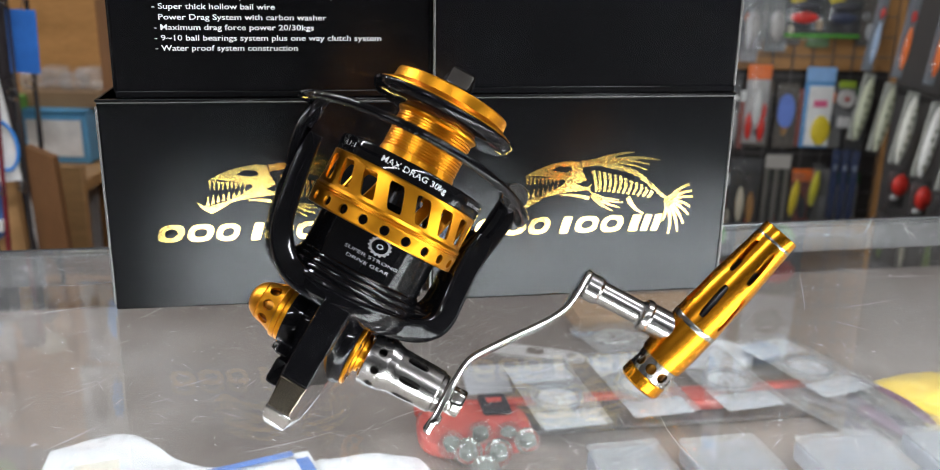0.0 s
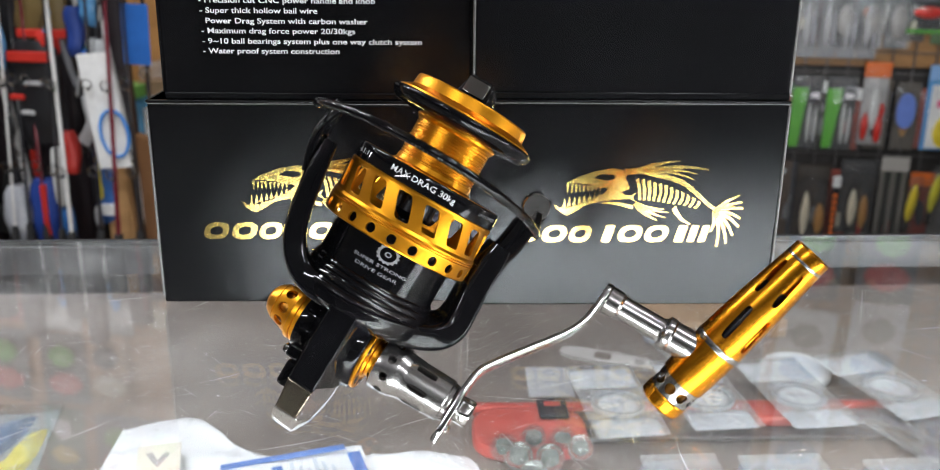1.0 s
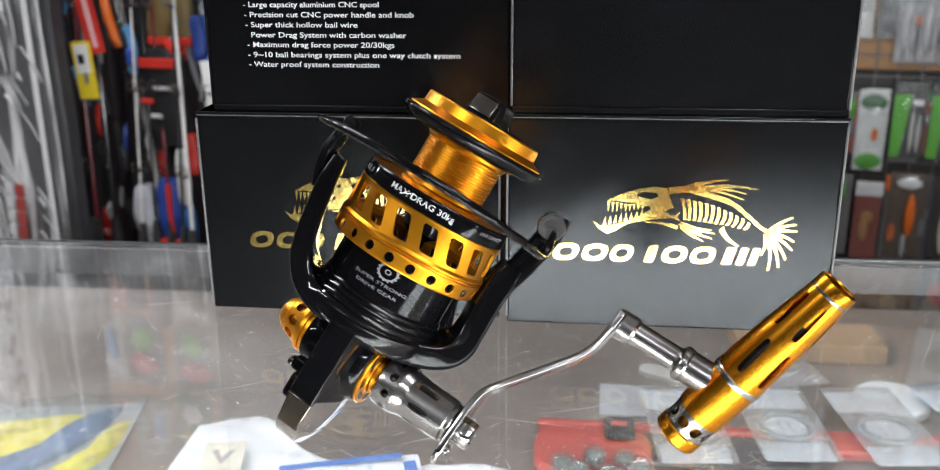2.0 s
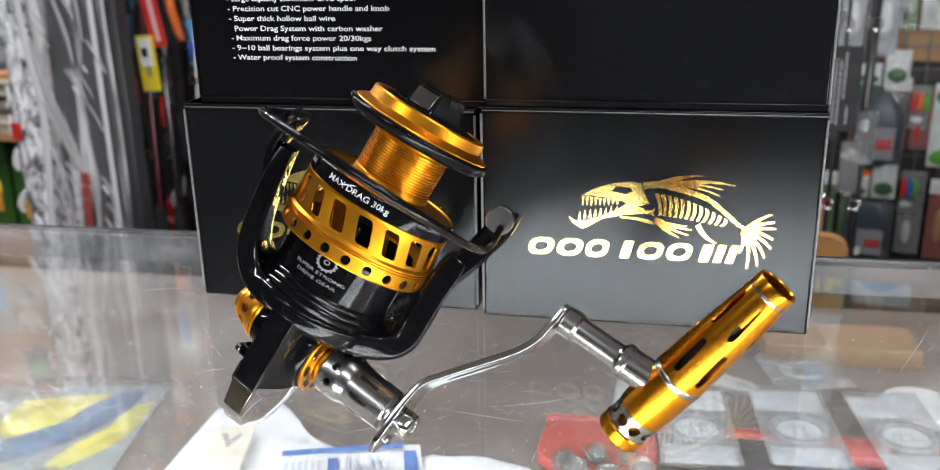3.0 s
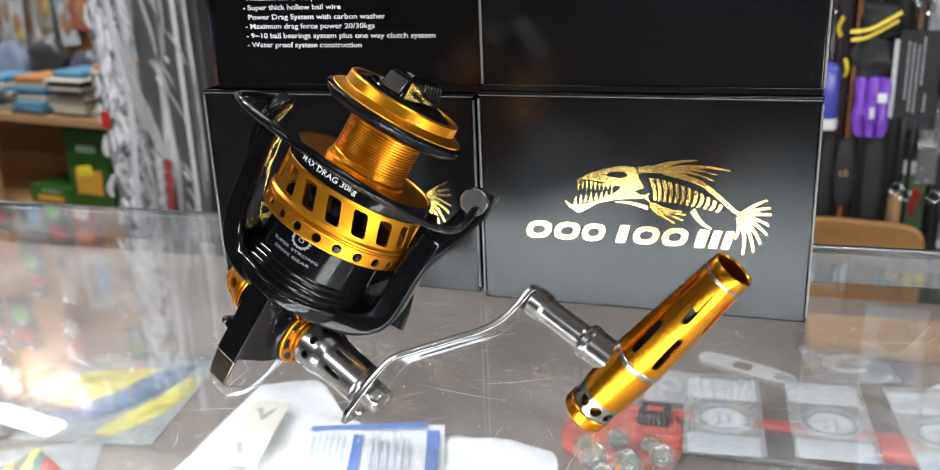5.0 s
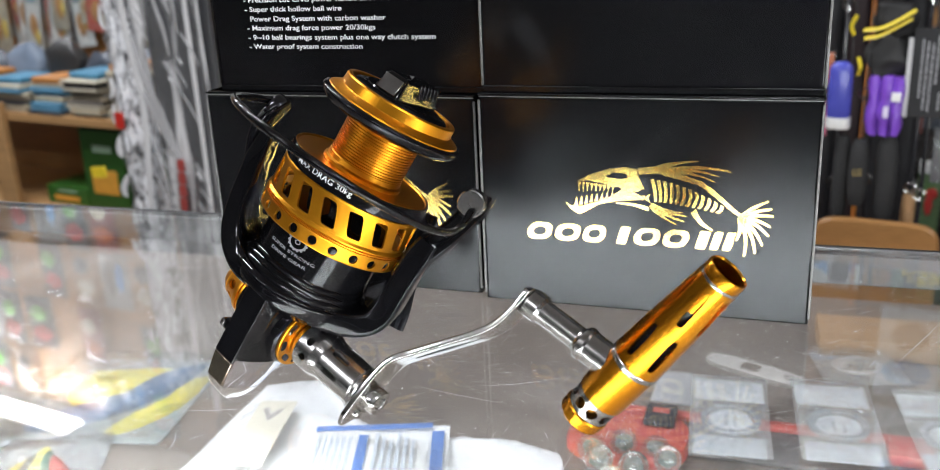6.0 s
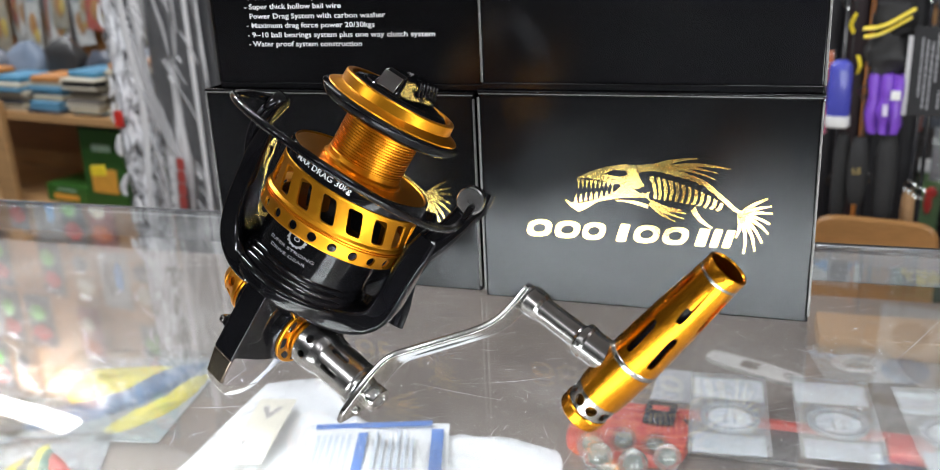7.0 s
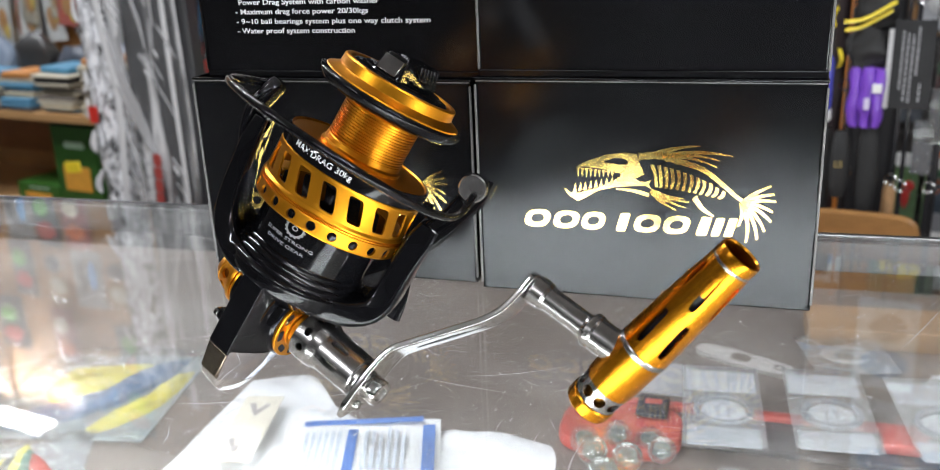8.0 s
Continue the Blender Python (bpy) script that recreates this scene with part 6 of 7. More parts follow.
hang_blob("green_bag", "green and blue printed bag hung in the rack", "bag", -0.875, -0.835, -0.09, 0.02, 1.60, (0.03, 0.22, 0.07), 0.03, 0.4, (("print", C_BLUE, 0.1, 0.9, 0.55, 0.95),))
hang_blob("blue_bag", "dark blue bag hung in the rack", "bag", -0.895, -0.855, 0.0, 0.09, 1.59, (0.02, 0.06, 0.30), 0.03)
hang_blob("clear_bag", "milky white plastic bag hung in the rack", "bag", -0.858, -0.8, -0.115, 0.035, 1.58, (0.62, 0.64, 0.64), 0.04, 0.25)
hang_blob("lure_bag", "blue and yellow lure bag hung in the rack", "lure bag", -0.86, -0.805, -0.30, -0.14, 1.57, (0.05, 0.16, 0.45), 0.03, 0.3, (("print", C_YELLOW, 0.2, 0.4, 0.3, 0.8), ("print", C_WHITE, 0.3, 0.9, 0.1, 0.24)))
hang_blob("red_bottle", "small red bottle with a steel cap", "bottle", -1.15, -1.112, -0.385, -0.305, 1.60, (0.45, 0.02, 0.02), 0.034, 0.25, (("label", (0.6, 0.2, 0.2), 0.15, 0.85, 0.35, 0.5),), 0.12, 0.0005)
hang_blob("tan_pouch", "tan cloth pouch hung on the rods", "pouch", -1.28, -1.185, -0.40, -0.31, 1.58, (0.26, 0.13, 0.03), 0.05)
hang_blob("grey_pouch", "dark grey cloth pouch hung on the rods", "pouch", -1.29, -1.19, -0.32, -0.20, 1.60, (0.10, 0.09, 0.085), 0.05)
hang_blob("grey_reel_bag", "grey cloth reel bag hung on the rods", "bag", -1.29, -1.22, -0.03, 0.06, 1.60, (0.16, 0.16, 0.18), 0.05)
for nm, c, x, z0, w_, h_, y, tilt, lab in (("hang_tag", C_YELLOW, -1.036, -0.053, 0.041, 0.103, 1.466, -4, "yellow hang tag with a white panel and dark logo"), ("hang_tag", C_RED, -1.016, 0.028, 0.036, 0.11, 1.476, -10, "red hang tag with pale lettering bars"),
                                           ("price_card", C_WHITE, -0.80, -0.19, 0.062, 0.205, 1.545, -6, "white price card with a blue oval"), ("price_card", (0.02, 0.12, 0.42), -0.755, -0.008, 0.05, 0.105, 1.575, 2, "blue price card hung on the rods")):
    tg = thing(nm, pose(x, y, z0, 0, tilt, 0), lab, "hang tag", "tags on the rods")
    part("card", block(-w_ / 2, w_ / 2, -0.001, 0.001, 0, h_, 0.0006), paint(*c), tg)
    if c == C_YELLOW:
        part("white_panel", block(-w_ * 0.34, w_ * 0.34, -0.0022, -0.0012, h_ * 0.45, h_ * 0.95), paint(*C_WHITE), tg, "white panel")
        part("logo", block(-w_ * 0.2, w_ * 0.1, -0.0032, -0.0024, h_ * 0.62, h_ * 0.78), paint(*C_BLACK), tg, "dark logo shape")
        part("logo", block(-w_ * 0.05, w_ * 0.15, -0.0032, -0.0024, h_ * 0.28, h_ * 0.46), paint(*C_GREY), tg, "dark logo shape")
    elif c == C_RED:
        part("lettering_bar", block(-w_ * 0.1, w_ * 0.2, -0.0022, -0.0012, h_ * 0.1, h_ * 0.9), paint(0.7, 0.4, 0.4), tg, "pale lettering bar")
    elif c == C_WHITE:
        bm = bmesh.new()
        tube([(0.012 + 0.026 * math.cos(t * math.pi / 14), -0.003, 0.062 + 0.042 * math.sin(t * math.pi / 14)) for t in range(29)], 0.003, 8, bm=bm)
        part("blue_oval", bm, paint(0.03, 0.22, 0.62), tg, "blue oval ring")
    part("cord", tube([(0, 0, h_ - 0.004), (0.01, 0.05, h_ + 0.1), (0.02, 1.775 - y, 0.42 - z0)], 0.001, 6, 3), paint(*C_BLACK), tg, "thin hanging cord")
rr = random.Random(21)
for i in range(64):
    x, z = rr.uniform(-1.30, -0.85), rr.uniform(-0.40, 0.10)
    w_, h_ = rr.uniform(0.012, 0.04), rr.uniform(0.03, 0.10)
    c = rr.choice(((0.02, 0.02, 0.02), (0.02, 0.02, 0.022), (0.03, 0.03, 0.035), C_RED, (0.03, 0.09, 0.40), (0.45, 0.45, 0.45), (0.20, 0.20, 0.21), (0.02, 0.02, 0.02), (0.05, 0.05, 0.06), C_ORANGE, (0.10, 0.30, 0.55)))
    it = thing("tackle_bit", pose(x, rr.uniform(1.56, 1.61), z, 0, rr.uniform(-14, 14), rr.uniform(-25, 25)), "small strap, lure or tag hung among the rods", "tackle", "small goods among the rods")
    kind = i % 3
    if kind == 0:
        part("strap", noisy(sweep(spline([(0, 0, 0), (w_ * 0.4, -0.006, h_ * 0.5), (0, 0, h_)], 4), ring(w_ * 0.6, 0.004, 4, 8), side=(1, 0, 0)), 0.002, 40, i), paint(*c), it)
    elif kind == 1:
        part("pouch", turn(pillow(w_, h_, 0.012, i, 6, 8, 0.004), pose(0, 0, 0)), paint(*c, 0.25), it)
    else:
        part("lure", blob(w_ * 0.5, 0.014, h_, taper=0.3), paint(*c, 0.2), it)
        part("ring", turn(lathe([(0.003, 0), (0.0042, 0), (0.0042, 0.001), (0.003, 0.001)], 12, close=True), pose(0, 0, h_ + 0.002, 90)), CHROME, it, "steel ring")
    part("cord", tube([(0, 0, h_ * 0.95), (0.004, 0.03, h_ + 0.15), (0.0, 0.16, 0.42 - z)], 0.0009, 5, 2), paint(*C_BLACK), it, "thin hanging cord")
og = thing("orange_hook", pose(-1.195, 1.545, -0.21), "orange plastic hook looped on the rods", "hook", "tags on the rods")
part("hook", tube([(0, 0, 0), (0.012, 0, 0.012), (0.006, 0, 0.04), (0.010, 0, 0.07), (0.0, 0, 0.086), (-0.012, 0.02, 0.08)], 0.005, 8, 4), paint(*C_ORANGE), og)
part("cord", tube([(0, 0, 0.08), (0.0, 0.1, 0.3), (0.02, 0.23, 0.63)], 0.001, 6, 3), paint(*C_BLACK), og)

# slim rods standing in front of the sleeves
rw = random.Random(12)
for i in range(13):
    x = -1.20 + 0.036 * i + rw.uniform(-0.008, 0.008)
    mat, lab = ((BLANK, "slim black fishing rod in the rack"), (WHITE_BLANK, "slim white fishing rod in the rack"), (BLANK, "slim black fishing rod in the rack"), (MAROON, "dark red fishing rod in the rack"))[i % 4]
    rod(x, 1.50 + rw.uniform(-0.02, 0.02), rw.uniform(-0.05, 0.05), 0.09, 0.46, rw.uniform(0.003, 0.0055), mat, FOAM, lab, 5, (0.25, 0.62), "rods in the rack")

# bagged rod sleeve standing by the rack
def crinkled(w, h, depth, seed, nx=40, nz=150, fine=1.0):
    """A long slack plastic sleeve in x and z with sharp lengthwise and slanting folds."""
    bm = bmesh.new()
    rows = []
    for j in range(nz + 1):
        row = []
        for i in range(nx + 1):
            u, v = i / nx, j / nz
            f = (4 * u * (1 - u)) ** 0.45
            a = 1 - abs(noise.noise(Vector((u * w * 26 * fine + v * h * 1.7 + seed, v * h * 2.2, seed))))
            b2 = 1 - abs(noise.noise(Vector((u * w * 55 * fine - v * h * 5.0, v * h * 7.0 + seed, 3.0))))
            c2 = noise.noise(Vector((u * w * 90, v * h * 40, seed)))
            y = -depth * f * (0.35 + 0.45 * a ** 3 + 0.30 * b2 ** 4 + 0.06 * c2)
            row.append(bm.verts.new(((u - 0.5) * w + 0.012 * noise.noise(Vector((v * h * 3, seed, u))), y, v * h)))
        rows.append(row)
    for j in range(nz):
        for i in range(nx):
            bm.faces.new((rows[j][i], rows[j][i + 1], rows[j + 1][i + 1], rows[j + 1][i]))
    return bm


# grey and white patches that paint the highlights of the bunched plastic
MOTTLED = surface("mottled_highlights", (0.76, 0.76, 0.77), 0.3, 0, 0.97, 46, 0.6, stretch=(1, 1, 0.6), fine=2.5)
for nd in MOTTLED.node_tree.nodes:
    if nd.bl_idname == "ShaderNodeMapRange":
        nd.inputs["From Min"].default_value, nd.inputs["From Max"].default_value = 0.42, 0.58
rb_ = thing("bagged_rod_case", pose(-1.235, 1.40, FLOOR), "dark rod case in a long crinkled clear plastic bag", "rod case")
part("case", noisy(blob(0.175, 0.05, 1.70, at=(0.102, 0.02, 0.0), taper=0.05, steps=24, power=5), 0.002, 8), paint(0.045, 0.046, 0.05, 0.4), rb_, "dark grey cloth case")
# hazy white film: the highlights on creases are put into its colour
FOLD_GLINT = film("folded_film_glint", (0.92, 0.93, 0.94), 0.82, 0.12, 0.5, 30)
THIN_GLINT = film("thin_film_glint", (0.95, 0.95, 0.96), 0.34, 0.14, 0.2, 30)


def leaf_fold(pts, w, depth, y):
    """A long soft fold with a painted highlight, that swells and tapers along its run."""
    path = spline([(x, y, z) for x, z in pts], 8)
    n = len(path) - 1
    return sweep(path, [ring(max(0.0008, w * math.sin(math.pi * (0.04 + 0.92 * i / n)) ** 0.7), depth, 2.0, 10) for i in range(n + 1)], side=(1, 0, 0))


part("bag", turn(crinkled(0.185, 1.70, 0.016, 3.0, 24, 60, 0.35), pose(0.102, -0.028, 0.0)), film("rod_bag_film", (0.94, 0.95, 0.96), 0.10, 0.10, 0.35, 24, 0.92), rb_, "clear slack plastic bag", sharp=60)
# slanting folds, whitened to carry the glare of the plastic
for pts, w, mat in (([(0.015, 1.70), (0.022, 1.35), (0.020, 1.05), (0.038, 0.88), (0.030, 0.76), (0.012, 0.60), (0.016, 0.40)], 0.020, FOLD_GLINT), ([(0.050, 1.22), (0.052, 1.10), (0.060, 1.02), (0.058, 0.98)], 0.022, FOLD_GLINT),
                    ([(0.032, 1.00), (0.050, 0.92), (0.085, 0.84), (0.117, 0.762)], 0.022, THIN_GLINT), ([(0.035, 0.90), (0.068, 0.84), (0.105, 0.77)], 0.018, THIN_GLINT), ([(0.085, 1.12), (0.118, 1.02), (0.128, 0.96)], 0.010, THIN_GLINT),
                    ([(0.12, 1.20), (0.15, 1.08), (0.156, 1.0)], 0.008, THIN_GLINT), ([(0.045, 0.80), (0.07, 0.72), (0.076, 0.60)], 0.010, THIN_GLINT), ([(0.10, 1.45), (0.14, 1.30), (0.15, 1.2)], 0.014, THIN_GLINT), ([(0.184, 1.70), (0.184, 1.2), (0.183, 0.8), (0.184, 0.3)], 0.012, FOLD_GLINT)):
    part("fold", leaf_fold(pts, w, 0.004, -0.050), mat, rb_, "fold in the plastic with its highlight painted in as white haze")
part("bag_fold", turn(crinkled(0.085, 1.70, 0.05, 8.0, 18, 110, 0.9), pose(-0.022, -0.006, 0.0)), FILM_SILVER, rb_, "bunched silvery plastic", sharp=60)
part("highlight_filling", noisy(blob(0.088, 0.045, 1.68, at=(-0.02, -0.012, 0.0), taper=0.05, steps=30), 0.006, 14, 2), MOTTLED, rb_, "added mottled filling, its white patches painted as highlights of the bunched film")
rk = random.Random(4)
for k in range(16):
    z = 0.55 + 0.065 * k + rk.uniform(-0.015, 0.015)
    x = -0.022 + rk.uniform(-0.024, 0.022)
    part("fold", leaf_fold([(x, z), (x + rk.uniform(-0.012, 0.012), z + 0.015), (x + rk.uniform(-0.012, 0.012), z + rk.uniform(0.03, 0.05))], rk.uniform(0.010, 0.020), 0.006, -0.056), FOLD_GLINT, rb_, "fold in the plastic with its highlight painted in as white haze")
# small crinkle highlights, laid on the bag as pale slivers
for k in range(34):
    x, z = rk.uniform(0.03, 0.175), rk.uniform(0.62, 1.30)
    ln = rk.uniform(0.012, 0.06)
    part("fold", leaf_fold([(x, z), (x + 0.35 * ln + rk.uniform(-0.003, 0.003), z - 0.5 * ln), (x + 0.6 * ln, z - ln)], rk.uniform(0.003, 0.008), 0.003, -0.0515), FOLD_GLINT if ln < 0.03 else THIN_GLINT, rb_, "fold in the plastic with its highlight painted in as white haze")
for k in range(5):
    z = 0.645 + 0.026 * k
    o = [(x + 0.12 - 0.004 * (4 - k) * 0.5, zz + z) for x, zz in ring(0.019, 0.0245, 5, 14)]
    part("red_print", plate(o, -0.0545, -0.0530), paint(0.36, 0.06, 0.05), rb_, "red rounded print")
    o = [(x + 0.098 - 0.004 * (4 - k) * 0.5, zz + z + 0.004) for x, zz in ring(0.015, 0.020, 4, 14)]
    part("white_print", plate(o, -0.0545, -0.0530), paint(0.60, 0.60, 0.60), rb_, "pale rounded print")
part("yellow_print", turn(block(-0.052, -0.010, -0.063, -0.060, 0.715, 0.738, 0.003), pose(0, 0, 0, 0, -6)), paint(*C_YELLOW), rb_, "yellow patch")
part("red_patch", block(-0.032, -0.010, -0.063, -0.060, 0.815, 0.848, 0.003), paint(*C_RED), rb_, "red patch")

# goods higher on the wall, seen mirrored in the counter glass
proto = [pack("wall_pack", "white and blue carded tackle pack high on the wall", "pack", 0, 0.14, 0, 0.24, 2.425, C_WHITE, [("print", C_SKY, 0.5, 0.7, 0.8, 0.3, 0.01), ("lure", C_GREY, 0.5, 0.3, 0.6, 0.3, 0.02)], wrap_mat=CLEAR, group="packs high on the wall"),
         pack("wall_pack", "brown carded tackle pack high on the wall", "pack", 0, 0.14, 0, 0.24, 2.425, C_TAN, [("print", C_CREAM, 0.5, 0.7, 0.8, 0.3, 0.01), ("lure", C_BLACK, 0.5, 0.3, 0.6, 0.3, 0.02)], wrap_mat=CLEAR, group="packs high on the wall"),
         pack("wall_pack", "dark carded tackle pack high on the wall", "pack", 0, 0.14, 0, 0.24, 2.425, (0.03, 0.035, 0.04), [("print", C_RED, 0.5, 0.7, 0.8, 0.3, 0.01), ("lure", C_GREEN, 0.5, 0.3, 0.6, 0.3, 0.02)], wrap_mat=CLEAR, group="packs high on the wall")]
proto += [pack("wall_pack", "green carded tackle pack high on the wall", "pack", 0, 0.14, 0, 0.24, 2.425, (0.05, 0.13, 0.04), [("print", C_YELLOW, 0.5, 0.7, 0.7, 0.25, 0.01), ("lure", C_WHITE, 0.5, 0.3, 0.5, 0.3, 0.02)], wrap_mat=CLEAR, group="packs high on the wall"),
          pack("wall_pack", "red and orange carded tackle pack high on the wall", "pack", 0, 0.14, 0, 0.24, 2.425, (0.35, 0.05, 0.03), [("print", C_ORANGE, 0.5, 0.7, 0.8, 0.25, 0.01), ("lure", C_CREAM, 0.5, 0.3, 0.6, 0.3, 0.02)], wrap_mat=CLEAR, group="packs high on the wall"),
          pack("wall_pack", "pale clear bag of tackle high on the wall", "pack", 0, 0.14, 0, 0.24, 2.425, (0.34, 0.32, 0.28), [("lure", (0.10, 0.09, 0.08), 0.35, 0.45, 0.3, 0.6, 0.02), ("lure", C_SKY, 0.72, 0.4, 0.25, 0.5, 0.02)], wrap_mat=FROST, group="packs high on the wall")]
rr = random.Random(5)
first = [True] * 6
for r_ in range(6):
    for i in range(30):
        x = -4.05 + 0.168 * i + rr.uniform(-0.02, 0.02)
        z = 0.17 + 0.262 * r_ + rr.uniform(-0.02, 0.02)
        if rr.random() < 0.10 or (z > 1.30 and rr.random() < 0.25):
            continue
        k = rr.choice(((2, 1, 2, 3, 2, 4), (0, 5, 3, 1, 2, 2), (0, 5, 4, 2, 3, 1), (1, 1, 2, 2, 3, 5), (2, 3, 1, 5, 2, 4), (1, 2, 1, 5, 2, 2))[r_])
        if x > -0.9 and 0.5 < z < 1.5:
            k = rr.choice((0, 0, 5, 0, 1))
        m = pose(x, 2.425 - rr.uniform(0, 0.012) if x < -0.1 or x > 1.05 else GY, z, 0, rr.uniform(-4, 4), rr.uniform(-8, 8))
        if first[k]:
            proto[k].matrix_world = m
            first[k] = False
        else:
            copy_thing(proto[k], m)

# ---------- goods inside the counter ----------
SZ = SHELF_Z


def bag_sheet(w, d, hgt, seed, nx=26, ny=20):
    """A slack plastic bag lying flat: rumpled top over a flat base."""
    bm = bmesh.new()
    layers = []
    for topside in (1, 0):
        rows = []
        for j in range(ny + 1):
            row = []
            for i in range(nx + 1):
                u, v = i / nx, j / ny
                f = (4 * u * (1 - u)) ** 0.4 * (4 * v * (1 - v)) ** 0.4
                wob = noise.noise(Vector((u * 3 + seed, v * 3, 0))) * 0.5 + noise.noise(Vector((u * 8, v * 8 + seed, 1))) * 0.25
                z = hgt * f * (0.75 + 0.5 * wob) if topside else 0.0
                ex = 1 + 0.10 * noise.noise(Vector((v * 4, seed, 2))) if True else 1
                row.append(bm.verts.new(((u - 0.5) * w * ex, (v - 0.5) * d * (1 + 0.10 * noise.noise(Vector((u * 4, seed, 5)))), max(z, 0.0006 * topside))))
            rows.append(row)
        layers.append(rows)
    for rows in layers:
        for j in range(ny):
            for i in range(nx):
                bm.faces.new((rows[j][i], rows[j][i + 1], rows[j + 1][i + 1], rows[j + 1][i]))
    a, b = layers
    for j in range(ny):
        for i in (0, nx):
            bm.faces.new((a[j][i], a[j + 1][i], b[j + 1][i], b[j][i]))
    for i in range(nx):
        for j in (0, ny):
            bm.faces.new((a[j][i], a[j][i + 1], b[j][i + 1], b[j][i]))
    return bm


def slack_bag(outline, hgt, seed, rings=10, n=6, rough=0.5):
    """A crumpled plastic bag lying flat inside an outline: a creased top over a flat base."""
    edge = spline([(*p, 0) for p in outline + outline[:1]], n)[:-1]
    mid = sum(edge, Vector()) / len(edge)
    bm = bmesh.new()
    loops = []
    for k in range(rings):
        f = 1 - k / rings
        row = []
        for p in edge:
            q = mid + (p - mid) * f
            crease = 1 - abs(noise.noise(q * 28 + Vector((seed, 0, 0)))) * 1.7
            z = hgt * (1 - f ** 5) * (0.72 + rough * (0.5 * crease - 0.2) + 0.35 * noise.noise(q * 14 + Vector((0, seed, 0))))
            row.append(bm.verts.new((q.x, q.y, max(z, 0.0005))))
        loops.append(row)
    tip = bm.verts.new((mid.x, mid.y, hgt * 0.8))
    base = [bm.verts.new((p.x, p.y, 0)) for p in edge]
    m = len(edge)
    for a, b in zip([base] + loops, loops):
        for i in range(m):
            bm.faces.new((a[i], a[(i + 1) % m], b[(i + 1) % m], b[i]))
    for i in range(m):
        bm.faces.new((loops[-1][i], loops[-1][(i + 1) % m], tip))
    bm.faces.new(base[::-1])
    return bm


def rounded(w, d, h, power=6, n=28, bm=None, at=(0, 0, 0)):
    """A flat plate with rounded corners lying in x and y."""
    return sweep([Vector(at), Vector(at) + Vector((0, 0, h))], ring(w, d, power, n), side=(1, 0, 0), bm=bm)


wb = thing("plastic_bag", pose(0.003, -0.014, SZ), "slack white plastic bag lying crumpled inside the counter", "plastic bag")
part("bag", slack_bag([(-0.350, 0.700), (-0.307, 0.727), (-0.268, 0.697), (-0.182, 0.664), (-0.105, 0.690), (-0.075, 0.678), (-0.045, 0.703), (-0.027, 0.650), (-0.06, 0.55), (-0.14, 0.46), (-0.29, 0.47), (-0.325, 0.58)], 0.021, 2.3), BAG_WHITE, wb)
lb = thing("paper_label", pose(-0.181, 0.630, SZ + 0.0235, 0, 0, 27.5), "white paper label with blue header and ruled columns", "label")
LABEL_PAPER, LABEL_BLUE, LABEL_GREY = paint(0.78, 0.79, 0.80), paint(0.10, 0.20, 0.50), paint(0.55, 0.60, 0.68)
bm = bmesh.new()
for i in range(15):
    x = -0.050 + 0.112 * i / 14
    z = 0.0012 * math.sin(i * 0.55) - 0.0009 * max(0, i - 10)
    for k, (y, up) in enumerate(((0.001, 0), (-0.09, 0), (-0.09, 0.0006), (0.001, 0.0006))):
        bm.verts.new((x, y, z + up))
bm.verts.ensure_lookup_table()
for i in range(14):
    for k in range(4):
        a, b = 4 * i + k, 4 * i + (k + 1) % 4
        bm.faces.new((bm.verts[a], bm.verts[b], bm.verts[b + 4], bm.verts[a + 4]))
bm.faces.new(bm.verts[:4])
bm.faces.new(bm.verts[-4:])
part("paper", bm, LABEL_PAPER, lb)
part("blue_header", block(-0.049, 0.048, -0.0075, 0.000, 0.0019, 0.0023), LABEL_BLUE, lb, "blue header bar")
part("blue_column", block(-0.012, -0.004, -0.088, -0.016, 0.0019, 0.0023), LABEL_BLUE, lb, "blue column")
part("blue_column", block(0.048, 0.058, -0.088, -0.012, 0.0008, 0.0013), LABEL_BLUE, lb, "blue column")
for i in range(6):
    part("grey_line", block(-0.046 + 0.0052 * i, -0.0432 + 0.0052 * i, -0.085, -0.018, 0.0019, 0.0022), LABEL_GREY, lb, "small unreadable print")
    part("grey_line", block(0.002 + 0.006 * i, 0.0048 + 0.006 * i, -0.085, -0.014 - 0.006 * (i % 3), 0.0019, 0.0022), LABEL_GREY, lb, "small unreadable print")
cs = thing("paper_slip", pose(-0.266, 0.586, SZ + 0.0245, 0, 0, 22), "cream paper slip with dark printed shapes", "paper slip")
part("paper", block(-0.0165, 0.0165, -0.055, 0.048, 0, 0.0006), paint(0.70, 0.66, 0.56), cs)
for x0, y0, k in ((-0.002, 0.016, 0.9), (-0.003, -0.040, 0.9)):
    o = [(x0 - 0.009 * k, y0 + 0.020 * k), (x0 - 0.003 * k, y0 + 0.022 * k), (x0 + 0.001 * k, y0 + 0.008 * k), (x0 + 0.008 * k, y0 + 0.021 * k), (x0 + 0.012 * k, y0 + 0.018 * k), (x0 + 0.002 * k, y0 - 0.004 * k)]
    part("dark_mark", turn(plate(o, 0, 0.0004), pose(0, 0, 0.0008, -90)), paint(0.38, 0.35, 0.34), cs, "dark printed wedge")

